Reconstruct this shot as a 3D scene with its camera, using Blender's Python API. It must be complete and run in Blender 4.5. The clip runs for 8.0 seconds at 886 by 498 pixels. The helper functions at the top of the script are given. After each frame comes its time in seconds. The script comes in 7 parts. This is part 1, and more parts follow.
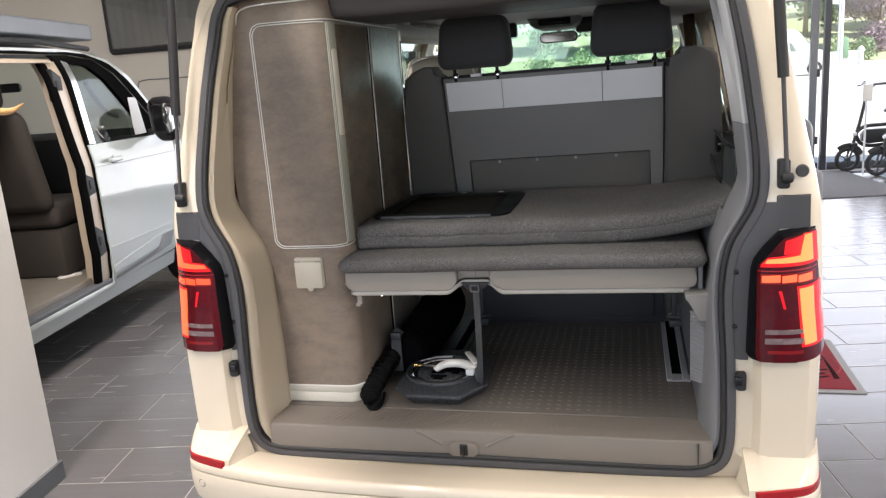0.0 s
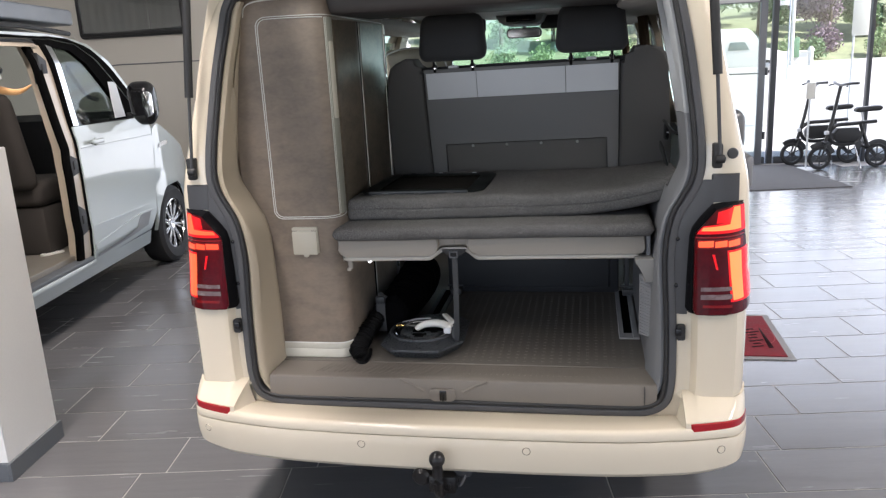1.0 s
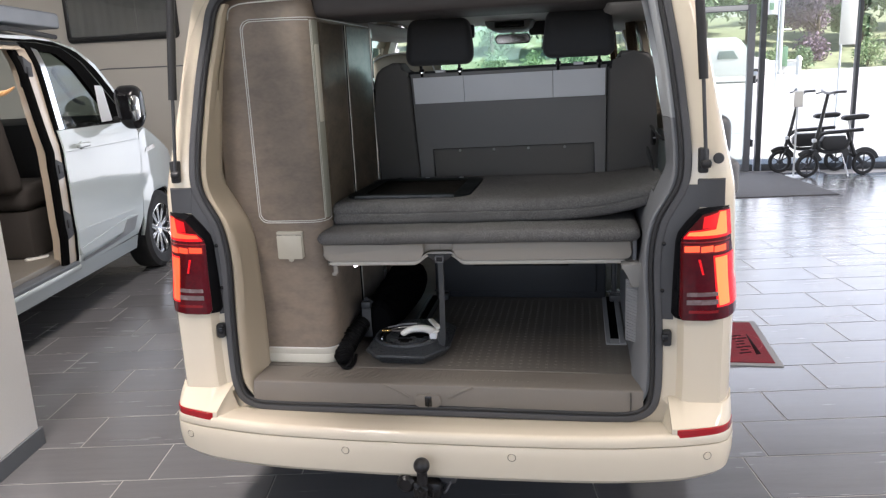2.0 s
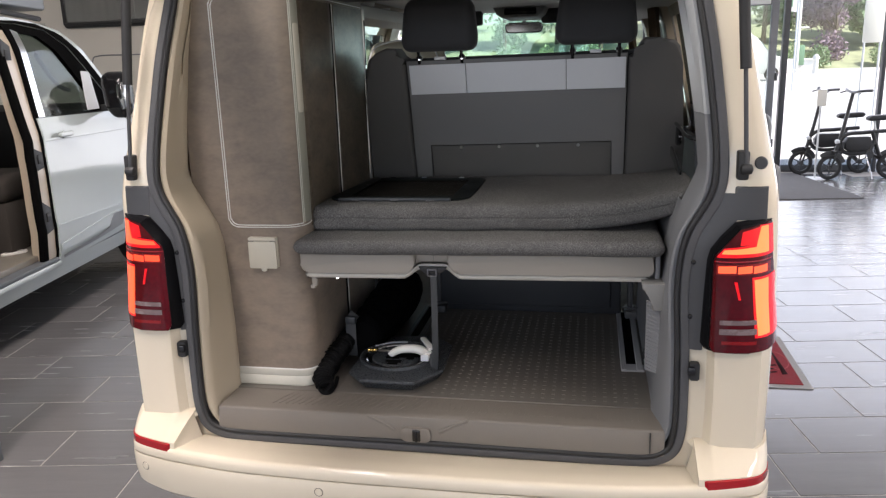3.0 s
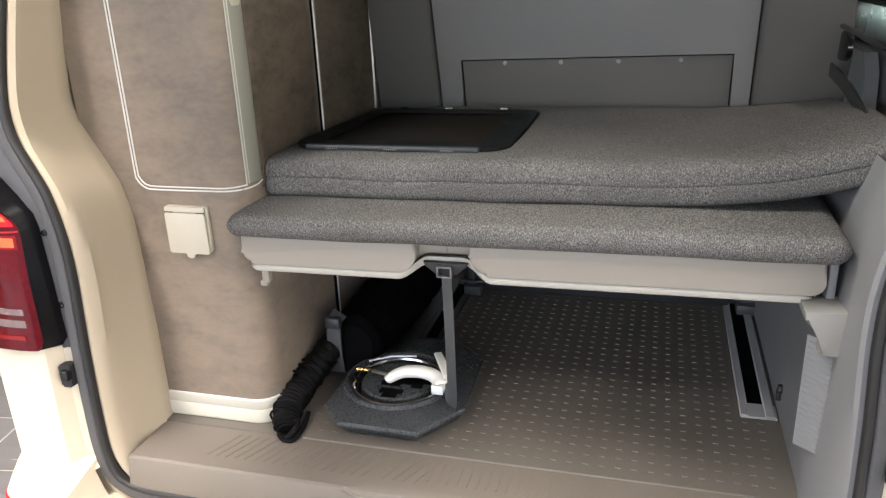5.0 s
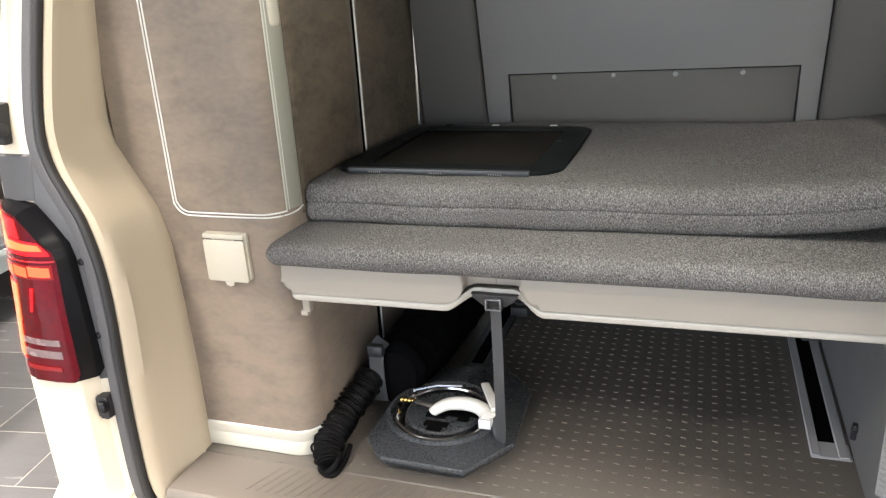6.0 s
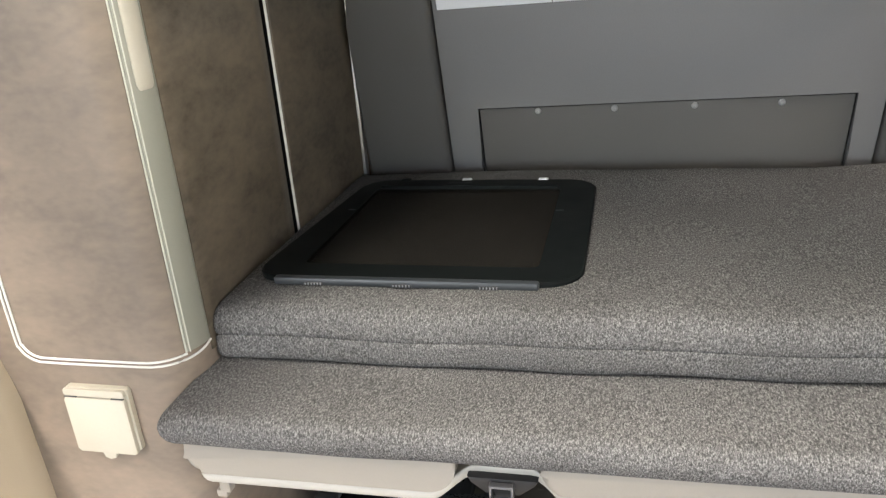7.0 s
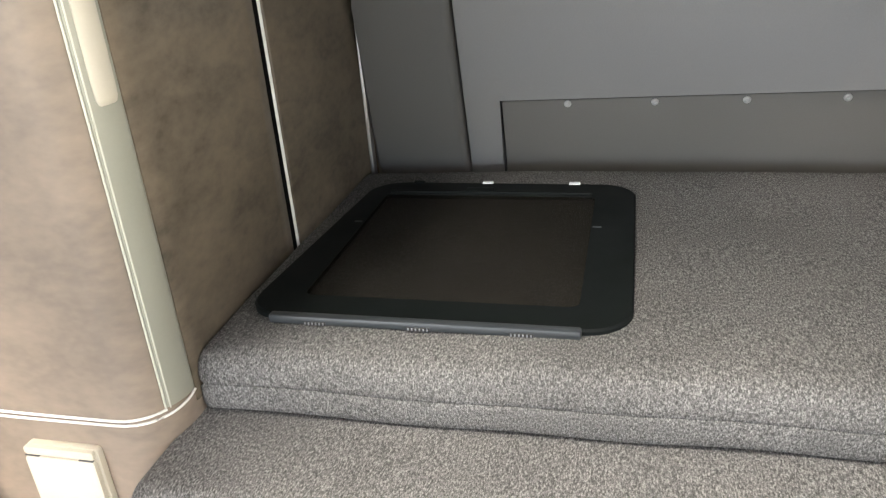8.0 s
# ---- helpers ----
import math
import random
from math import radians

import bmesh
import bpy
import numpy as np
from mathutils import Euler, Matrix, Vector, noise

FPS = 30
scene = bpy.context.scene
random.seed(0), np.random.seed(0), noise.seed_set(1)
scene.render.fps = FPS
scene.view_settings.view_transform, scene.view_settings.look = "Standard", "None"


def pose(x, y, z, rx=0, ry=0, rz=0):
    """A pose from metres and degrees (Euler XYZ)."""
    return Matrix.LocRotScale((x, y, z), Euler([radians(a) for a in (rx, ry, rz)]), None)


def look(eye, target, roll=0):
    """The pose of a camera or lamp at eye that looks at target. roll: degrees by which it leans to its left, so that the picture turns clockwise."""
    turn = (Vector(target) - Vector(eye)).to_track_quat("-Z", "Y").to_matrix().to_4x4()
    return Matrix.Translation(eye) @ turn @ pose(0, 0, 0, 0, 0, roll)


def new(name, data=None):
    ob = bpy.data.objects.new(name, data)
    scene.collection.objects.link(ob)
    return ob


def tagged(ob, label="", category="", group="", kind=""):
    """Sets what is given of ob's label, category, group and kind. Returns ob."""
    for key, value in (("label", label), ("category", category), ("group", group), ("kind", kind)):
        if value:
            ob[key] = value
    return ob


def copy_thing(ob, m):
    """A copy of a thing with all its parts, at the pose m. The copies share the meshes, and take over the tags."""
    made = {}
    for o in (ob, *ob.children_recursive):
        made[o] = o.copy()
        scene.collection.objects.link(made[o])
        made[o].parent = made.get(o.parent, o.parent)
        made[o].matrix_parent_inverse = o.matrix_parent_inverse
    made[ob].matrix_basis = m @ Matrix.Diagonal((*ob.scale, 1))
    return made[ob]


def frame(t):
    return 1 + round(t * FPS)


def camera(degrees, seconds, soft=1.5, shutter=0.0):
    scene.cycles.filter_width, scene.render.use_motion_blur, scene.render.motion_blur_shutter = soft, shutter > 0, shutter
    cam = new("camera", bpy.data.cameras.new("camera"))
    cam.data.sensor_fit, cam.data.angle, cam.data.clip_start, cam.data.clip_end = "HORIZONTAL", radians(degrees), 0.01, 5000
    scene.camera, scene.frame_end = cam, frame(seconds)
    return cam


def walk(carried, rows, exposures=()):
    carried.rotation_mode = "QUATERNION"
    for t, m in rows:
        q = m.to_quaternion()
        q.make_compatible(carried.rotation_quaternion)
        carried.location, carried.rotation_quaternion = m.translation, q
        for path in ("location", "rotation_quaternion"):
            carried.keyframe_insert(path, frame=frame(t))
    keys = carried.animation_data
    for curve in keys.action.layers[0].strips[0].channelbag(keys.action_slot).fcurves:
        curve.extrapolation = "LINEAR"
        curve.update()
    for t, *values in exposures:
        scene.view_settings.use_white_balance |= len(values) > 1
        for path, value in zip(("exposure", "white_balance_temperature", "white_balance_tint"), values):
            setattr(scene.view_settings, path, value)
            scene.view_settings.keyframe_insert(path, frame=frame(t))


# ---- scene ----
cam = camera(59.9, 8.0, 1.3)
PATH = [
    (0, (0.445, -1.822, 1.653), (-0.036, 0.064, 1.195), -4.2),
    (0.5, (0.429, -2.055, 1.654), (-0.002, -0.164, 1.167), -3.2),
    (1, (0.442, -2.154, 1.661), (0.064, -0.251, 1.176), -3.0),
    (1.5, (0.455, -2.166, 1.654), (0.099, -0.254, 1.186), -2.9),
    (3, (0.440, -1.796, 1.620), (0.063, 0.108, 1.137), -1.8),
    (3.5, (0.360, -1.458, 1.568), (-0.044, 0.427, 1.036), -1.7),
    (4, (0.328, -1.147, 1.527), (-0.082, 0.714, 0.920), -1.8),
    (4.2, (0.349, -1.038, 1.515), (-0.097, 0.805, 0.879), -2.3),
    (5.5, (0.334, -0.890, 1.535), (-0.228, 0.901, 0.846), -2.4),
    (6, (0.306, -0.827, 1.546), (-0.317, 0.950, 0.870), -3.4),
    (6.5, (0.203, -0.645, 1.579), (-0.361, 1.157, 0.920), -5.0),
    (7, (0.119, -0.371, 1.608), (-0.345, 1.425, 0.862), -4.6),
    (7.5, (0.082, -0.216, 1.624), (-0.364, 1.544, 0.787), -4.6),
    (8, (0.059, -0.203, 1.630), (-0.412, 1.550, 0.791), -4.6),
]
walk(cam, [(t, look(eye, target, roll)) for t, eye, target, roll in PATH],
     exposures=[(0, 1.15, 6560, 19), (0.6, 1.0, 6400, 18), (1.2, 0.86, 6260, 18), (3.0, 0.86, 6480, 20), (3.6, 1.12, 6600, 20), (4.2, 1.6, 6650, 19), (5.5, 2.06, 6650, 16), (6.5, 2.25, 6680, 15), (7.2, 2.42, 6700, 15), (8.0, 2.74, 6740, 15)])

# ---- world, sun and daylight ----
world = bpy.data.worlds.new("sky")
scene.world = world
world.use_nodes = True
wn = world.node_tree.nodes
sky = wn.new("ShaderNodeTexSky")
sky.sky_type = "NISHITA"
sky.sun_disc = False
sky.sun_elevation, sky.sun_rotation = radians(48), radians(106)
world.node_tree.links.new(sky.outputs["Color"], wn["Background"].inputs["Color"])
wn["Background"].inputs["Strength"].default_value = 0.15

sun_data = bpy.data.lights.new("sun", "SUN")
sun_data.energy, sun_data.angle, sun_data.color = 5.0, radians(0.6), (1.0, 0.95, 0.87)
sun = new("sun", sun_data)
sun.matrix_world = look((14, -4, 16), (0, 0, 0))


def window_light(name, eye, target, w, h, power, color):
    d = bpy.data.lights.new(name, "AREA")
    d.shape, d.size, d.size_y, d.energy, d.color = "RECTANGLE", w, h, power, color
    ob = new(name, d)
    ob.matrix_world = look(eye, target)
    return ob


window_light("daylight_front", (3.5, 8.95, 1.9), (3.5, 0, 1.2), 11, 3.4, 185, (0.93, 0.97, 1.0))
window_light("daylight_back", (-3.6, -8.6, 2.65), (0.2, 0.6, 1.0), 9, 2.0, 110, (0.89, 0.955, 1.0))
for k, cy in enumerate((-4.3, -1.0, 2.3)):
    window_light("daylight_side_%s" % "abc"[k], (9.8, cy, 2.0), (0, cy, 1.2), 3.05, 3.2, 7.5, (0.95, 0.98, 1.0))
LAMP_X = (-1.5, 3.6, 7.2)
for k, cx in enumerate(LAMP_X):
    window_light("ceiling_lamp_%s" % "abc"[k], (cx, -0.8, 4.5), (cx, -0.8, 0), 0.5, 5.0, (185, 110, 80)[k], (1.0, 0.94, 0.85))

# ---- small mesh tools ----
BASE = {}


def thing(name, loc, label, category, group="", kind="", world_coords=True):
    ob = new(name)
    ob.empty_display_size = 0.1
    ob.location = loc
    BASE[ob.name] = Vector(loc) if world_coords else Vector((0, 0, 0))
    return tagged(ob, label, category, group, kind)


def root_of(ob):
    while ob.parent:
        ob = ob.parent
    return ob


def finish(bm, angle=38):
    bmesh.ops.remove_doubles(bm, verts=bm.verts, dist=1e-5)
    bmesh.ops.recalc_face_normals(bm, faces=bm.faces)
    for f in bm.faces:
        f.smooth = True
    lim = radians(angle)
    for e in bm.edges:
        e.smooth = len(e.link_faces) == 2 and e.calc_face_angle(0) < lim


def part(name, bm, material, parent=None, label="", angle=38, kind="", category=""):
    """One mesh object out of a bmesh, under a thing or a part."""
    finish(bm, angle)
    if parent is not None:
        off = BASE.get(root_of(parent).name)
        if off is not None:
            bmesh.ops.translate(bm, verts=bm.verts, vec=-off)
    me = bpy.data.meshes.new(name)
    bm.to_mesh(me)
    bm.free()
    me.materials.append(material)
    ob = new(name, me)
    if parent is not None:
        ob.parent = parent
    return tagged(ob, label, category, "", kind)


def join(*bms):
    out = bmesh.new()
    for b in bms:
        me = bpy.data.meshes.new("tmp")
        b.to_mesh(me)
        out.from_mesh(me)
        bpy.data.meshes.remove(me)
        b.free()
    return out


def moved(bm, m):
    bmesh.ops.transform(bm, matrix=m, verts=bm.verts)
    return bm


def box(x0, x1, y0, y1, z0, z1, bev=0.0, seg=2):
    bm = bmesh.new()
    bmesh.ops.create_cube(bm, size=1)
    for v in bm.verts:
        v.co = ((x0 + x1) / 2 + v.co.x * (x1 - x0), (y0 + y1) / 2 + v.co.y * (y1 - y0), (z0 + z1) / 2 + v.co.z * (z1 - z0))
    if bev > 0:
        bmesh.ops.bevel(bm, geom=bm.edges[:], offset=bev, segments=seg, profile=0.5, affect="EDGES", clamp_overlap=True)
    return bm


def loft(rows, closed=False, caps=False):
    """Quads between rows of points; closed joins each row's end to its start."""
    bm = bmesh.new()
    vs = [[bm.verts.new(p) for p in r] for r in rows]
    n = len(rows[0])
    for a, b in zip(vs, vs[1:]):
        for i in range(n if closed else n - 1):
            j = (i + 1) % n
            try:
                bm.faces.new((a[i], a[j], b[j], b[i]))
            except ValueError:
                pass
    if caps:
        for r in (vs[0], vs[-1]):
            try:
                bm.faces.new(r)
            except ValueError:
                pass
    return bm


def thicken(bm, t):
    """Gives an open sheet a thickness t against its normals."""
    bmesh.ops.recalc_face_normals(bm, faces=bm.faces)
    bmesh.ops.solidify(bm, geom=bm.faces[:], thickness=t)
    return bm


def smooth_path(pts, n=6, closed=False):
    """Catmull-Rom through the points."""
    P = [Vector(p) for p in pts]
    out = []
    m = len(P)
    for i in range(m if closed else m - 1):
        a, b, c, d = (P[(i - 1) % m], P[i], P[(i + 1) % m], P[(i + 2) % m]) if closed else (P[max(i - 1, 0)], P[i], P[i + 1], P[min(i + 2, m - 1)])
        for k in range(n):
            t = k / n
            out.append(0.5 * ((2 * b) + (c - a) * t + (2 * a - 5 * b + 4 * c - d) * t * t + (3 * b - a - 3 * c + d) * t ** 3))
    if not closed:
        out.append(P[-1])
    return out


def sweep(path, prof, closed=False, up=(0, 0, 1)):
    """Carries a closed profile of (side, up) pairs along a path."""
    P = [Vector(p) for p in path]
    rows = []
    n = len(P)
    u0 = Vector(up)
    for i in range(n):
        t = (P[(i + 1) % n] - P[i - 1]) if closed else (P[min(i + 1, n - 1)] - P[max(i - 1, 0)])
        t.normalize()
        s = t.cross(u0)
        if s.length < 1e-4:
            s = t.cross(Vector((1, 0, 0)))
        s.normalize()
        u = s.cross(t)
        rows.append([P[i] + s * a + u * b for a, b in prof])
    if closed:
        rows.append(rows[0])
    return loft(rows, closed=True, caps=not closed)


def circle(r, n=10, sx=1.0, sy=1.0):
    return [(r * sx * math.cos(2 * math.pi * k / n), r * sy * math.sin(2 * math.pi * k / n)) for k in range(n)]


def tube(path, r, n=10, closed=False, up=(0, 0, 1)):
    return sweep(path, circle(r, n), closed, up)


def lathe(prof, n=24, axis="z", centre=(0, 0, 0), caps=True):
    """Turns (radius, height) pairs round an axis."""
    rows = []
    for r, h in prof:
        row = []
        for k in range(n):
            a = 2 * math.pi * k / n
            c, s = r * math.cos(a), r * math.sin(a)
            row.append({"z": (c, s, h), "y": (c, h, s), "x": (h, c, s)}[axis])
        rows.append(row)
    bm = loft(rows, closed=True, caps=caps)
    bmesh.ops.translate(bm, verts=bm.verts, vec=centre)
    return bm


def prism(poly, axis, a, b, bev=0.0, seg=2):
    """A flat outline carried from a to b along an axis; the outline's pairs are the two other axes in order."""
    bm = bmesh.new()

    def at(p, h):
        return {"x": (h, p[0], p[1]), "y": (p[0], h, p[1]), "z": (p[0], p[1], h)}[axis]
    lo = [bm.verts.new(at(p, a)) for p in poly]
    hi = [bm.verts.new(at(p, b)) for p in poly]
    f0 = bm.faces.new(lo)
    f1 = bm.faces.new(hi)
    n = len(poly)
    for i in range(n):
        bm.faces.new((lo[i], lo[(i + 1) % n], hi[(i + 1) % n], hi[i]))
    if bev > 0:
        es = [e for e in bm.edges if f0 in e.link_faces or f1 in e.link_faces]
        bmesh.ops.bevel(bm, geom=es, offset=bev, segments=seg, profile=0.5, affect="EDGES", clamp_overlap=True)
    return bm


def round_rect(a0, a1, b0, b1, r, n=5):
    out = []
    for ca, cb, s in ((a1 - r, b1 - r, 0), (a0 + r, b1 - r, 90), (a0 + r, b0 + r, 180), (a1 - r, b0 + r, 270)):
        for k in range(n + 1):
            t = radians(s + 90 * k / n)
            out.append((ca + r * math.cos(t), cb + r * math.sin(t)))
    return out


def bar_x(x0, x1, prof, nx=20, er=0.02, warp=None, en=5):
    """A solid along x with a closed (y, z) profile and rounded ends."""
    cy = sum(p[0] for p in prof) / len(prof)
    cz = sum(p[1] for p in prof) / len(prof)
    hy = max(abs(p[0] - cy) for p in prof)
    hz = max(abs(p[1] - cz) for p in prof)
    st = [(x0 + er * (1 - math.cos(math.pi / 2 * k / en)), er * (1 - math.sin(math.pi / 2 * k / en))) for k in range(en + 1)]
    mid = [(x0 + er + (x1 - x0 - 2 * er) * k / nx, 0.0) for k in range(1, nx)]
    end = [(x0 + x1 - x, i) for x, i in reversed(st)]
    rows = []
    for x, ins in st + mid + end:
        row = []
        for y, z in prof:
            p = Vector((x, cy + (y - cy) * (1 - ins / hy), cz + (z - cz) * (1 - ins / hz)))
            row.append(warp(p) if warp else p)
        rows.append(row)
    return loft(rows, closed=True, caps=True)


def lerp(v, xs, ys):
    return float(np.interp(v, xs, ys))


def skin(poly, half_width, sx=1.0, step=0.12, thick=0.03, zstep=0.07):
    """A panel of a vehicle's side: an outline of (y, z), bent to the width at each height, with thickness."""
    bm = bmesh.new()
    f = bm.faces.new([bm.verts.new((0, y, z)) for y, z in poly])
    bmesh.ops.triangulate(bm, faces=[f])
    ys = [p[0] for p in poly]
    zs = [p[1] for p in poly]
    z = min(zs) + zstep
    while z < max(zs) - 0.01:
        bmesh.ops.bisect_plane(bm, geom=bm.verts[:] + bm.edges[:] + bm.faces[:], plane_co=(0, 0, z), plane_no=(0, 0, 1))
        z += zstep
    y = min(ys) + step * 2
    while y < max(ys) - 0.01:
        bmesh.ops.bisect_plane(bm, geom=bm.verts[:] + bm.edges[:] + bm.faces[:], plane_co=(0, y, 0), plane_no=(0, 1, 0))
        y += step * 2
    bmesh.ops.recalc_face_normals(bm, faces=bm.faces)
    ext = bmesh.ops.extrude_face_region(bm, geom=bm.faces[:])
    inner = {v for v in ext["geom"] if isinstance(v, bmesh.types.BMVert)}
    for v in bm.verts:
        v.co.x = sx * (half_width(v.co.y, v.co.z) - (thick if v in inner else 0))
    return bm

# ---- materials ----
def pmat(name, col, rough=0.5, metal=0.0, var=0.1, scale=6.0, fine=90.0, bump=0.0, coat=0.0, sheen=0.0, stretch=(1, 1, 1), rvar=0.08, spec=0.5, col2=None, contrast=1.0, obj_var=0.0):
    """A surface with colour and roughness that vary at two scales, and a fine relief."""
    m = bpy.data.materials.new(name)
    m.use_nodes = True
    n, l = m.node_tree.nodes, m.node_tree.links
    p = n["Principled BSDF"]
    tc = n.new("ShaderNodeTexCoord")
    mp = n.new("ShaderNodeMapping")
    mp.inputs["Scale"].default_value = stretch
    l.new(tc.outputs["Object"], mp.inputs["Vector"])
    if obj_var:
        oi = n.new("ShaderNodeObjectInfo")
        sh = n.new("ShaderNodeVectorMath")
        sh.operation = "SCALE"
        sh.inputs[0].default_value = (37.0, 91.0, 13.0)
        l.new(oi.outputs["Random"], sh.inputs["Scale"])
        l.new(sh.outputs["Vector"], mp.inputs["Location"])
    n1, n2 = n.new("ShaderNodeTexNoise"), n.new("ShaderNodeTexNoise")
    n1.inputs["Scale"].default_value, n1.inputs["Detail"].default_value = scale, 5
    n2.inputs["Scale"].default_value, n2.inputs["Detail"].default_value = fine, 3
    for q in (n1, n2):
        l.new(mp.outputs["Vector"], q.inputs["Vector"])
    mix = n.new("ShaderNodeMath")
    mix.operation = "MULTIPLY_ADD"
    l.new(n1.outputs["Fac"], mix.inputs[0])
    mix.inputs[1].default_value = 0.6
    half = n.new("ShaderNodeMath")
    half.operation = "MULTIPLY"
    half.inputs[1].default_value = 0.4
    l.new(n2.outputs["Fac"], half.inputs[0])
    l.new(half.outputs[0], mix.inputs[2])
    ramp = n.new("ShaderNodeValToRGB")
    w = 0.2 / contrast
    ramp.color_ramp.elements[0].position, ramp.color_ramp.elements[1].position = 0.5 - w, 0.5 + w
    lo = tuple(c * (1 - var) for c in col) if col2 is None else col2
    hi = tuple(min(1, c * (1 + var)) for c in col)
    ramp.color_ramp.elements[0].color, ramp.color_ramp.elements[1].color = (*lo, 1), (*hi, 1)
    l.new(mix.outputs[0], ramp.inputs["Fac"])
    colour = ramp.outputs["Color"]
    if obj_var:
        info = n.new("ShaderNodeObjectInfo")
        mr = n.new("ShaderNodeMapRange")
        mr.inputs["To Min"].default_value, mr.inputs["To Max"].default_value = 1 - obj_var, 1 + obj_var
        l.new(info.outputs["Random"], mr.inputs["Value"])
        vm = n.new("ShaderNodeVectorMath")
        vm.operation = "SCALE"
        l.new(colour, vm.inputs[0])
        l.new(mr.outputs["Result"], vm.inputs["Scale"])
        colour = vm.outputs["Vector"]
    l.new(colour, p.inputs["Base Color"])
    rr = n.new("ShaderNodeMapRange")
    rr.inputs["From Min"].default_value, rr.inputs["From Max"].default_value = 0.3, 0.7
    rr.inputs["To Min"].default_value, rr.inputs["To Max"].default_value = max(0.02, rough - rvar), min(1, rough + rvar)
    l.new(n1.outputs["Fac"], rr.inputs["Value"])
    l.new(rr.outputs["Result"], p.inputs["Roughness"])
    p.inputs["Metallic"].default_value = metal
    p.inputs["Coat Weight"].default_value = coat
    p.inputs["Coat Roughness"].default_value = 0.04
    p.inputs["Sheen Weight"].default_value = sheen
    p.inputs["Specular IOR Level"].default_value = spec
    if bump:
        b = n.new("ShaderNodeBump")
        b.inputs["Strength"].default_value = bump
        b.inputs["Distance"].default_value = 0.004
        l.new(n2.outputs["Fac"], b.inputs["Height"])
        l.new(b.outputs["Normal"], p.inputs["Normal"])
    return m


def glow(name, col, strength):
    m = bpy.data.materials.new(name)
    m.use_nodes = True
    p = m.node_tree.nodes["Principled BSDF"]
    p.inputs["Base Color"].default_value = (*[c * 0.6 for c in col], 1)
    p.inputs["Roughness"].default_value = 0.2
    p.inputs["Emission Color"].default_value = (*col, 1)
    p.inputs["Emission Strength"].default_value = strength
    return m


def pane(name, tint, gloss=1.0):
    """Thin clear glass: it lets light through and mirrors at its own angle."""
    m = bpy.data.materials.new(name)
    m.use_nodes = True
    n, l = m.node_tree.nodes, m.node_tree.links
    n.remove(n["Principled BSDF"])
    tr, gl, mx = n.new("ShaderNodeBsdfTransparent"), n.new("ShaderNodeBsdfGlossy"), n.new("ShaderNodeMixShader")
    tr.inputs["Color"].default_value = (*tint, 1)
    gl.inputs["Roughness"].default_value = 0.01
    mx.inputs[0].default_value = 0.06 * gloss
    l.new(tr.outputs[0], mx.inputs[1])
    l.new(gl.outputs[0], mx.inputs[2])
    l.new(mx.outputs[0], n["Material Output"].inputs["Surface"])
    return m


def fabric(name, col, dark, light):
    """Woven grey wool: light and dark yarns in short strokes."""
    m = pmat(name, col, rough=0.95, var=0.2, scale=9, sheen=0.0, spec=0.1)
    n, l = m.node_tree.nodes, m.node_tree.links
    p = n["Principled BSDF"]
    tc = n.new("ShaderNodeTexCoord")
    mp = n.new("ShaderNodeMapping")
    mp.inputs["Scale"].default_value = (1.0, 0.4, 0.6)
    l.new(tc.outputs["Object"], mp.inputs["Vector"])
    a = n.new("ShaderNodeTexNoise")
    a.inputs["Scale"].default_value, a.inputs["Detail"].default_value, a.inputs["Roughness"].default_value = 1150, 2, 0.6
    l.new(mp.outputs["Vector"], a.inputs["Vector"])
    b = n.new("ShaderNodeTexNoise")
    b.inputs["Scale"].default_value, b.inputs["Detail"].default_value = 540, 3
    l.new(mp.outputs["Vector"], b.inputs["Vector"])
    add = n.new("ShaderNodeMath")
    add.operation = "ADD"
    l.new(a.outputs["Fac"], add.inputs[0])
    l.new(b.outputs["Fac"], add.inputs[1])
    r = n.new("ShaderNodeValToRGB")
    e = r.color_ramp.elements
    e[0].position, e[1].position = 0.38, 0.63
    e[0].color, e[1].color = (*dark, 1), (*light, 1)
    mid = e.new(0.51)
    mid.color = (*col, 1)
    sc = n.new("ShaderNodeMath")
    sc.operation = "MULTIPLY"
    sc.inputs[1].default_value = 0.5
    l.new(add.outputs[0], sc.inputs[0])
    l.new(sc.outputs[0], r.inputs["Fac"])
    big = n.new("ShaderNodeTexNoise")
    big.inputs["Scale"].default_value = 5
    l.new(tc.outputs["Object"], big.inputs["Vector"])
    mr = n.new("ShaderNodeMapRange")
    mr.inputs["From Min"].default_value, mr.inputs["From Max"].default_value = 0.3, 0.7
    mr.inputs["To Min"].default_value, mr.inputs["To Max"].default_value = 0.88, 1.1
    l.new(big.outputs["Fac"], mr.inputs["Value"])
    vm = n.new("ShaderNodeVectorMath")
    vm.operation = "SCALE"
    l.new(r.outputs["Color"], vm.inputs[0])
    l.new(mr.outputs["Result"], vm.inputs["Scale"])
    l.new(vm.outputs["Vector"], p.inputs["Base Color"])
    bp = n.new("ShaderNodeBump")
    bp.inputs["Strength"].default_value, bp.inputs["Distance"].default_value = 0.7, 0.002
    l.new(add.outputs[0], bp.inputs["Height"])
    l.new(bp.outputs["Normal"], p.inputs["Normal"])
    return m


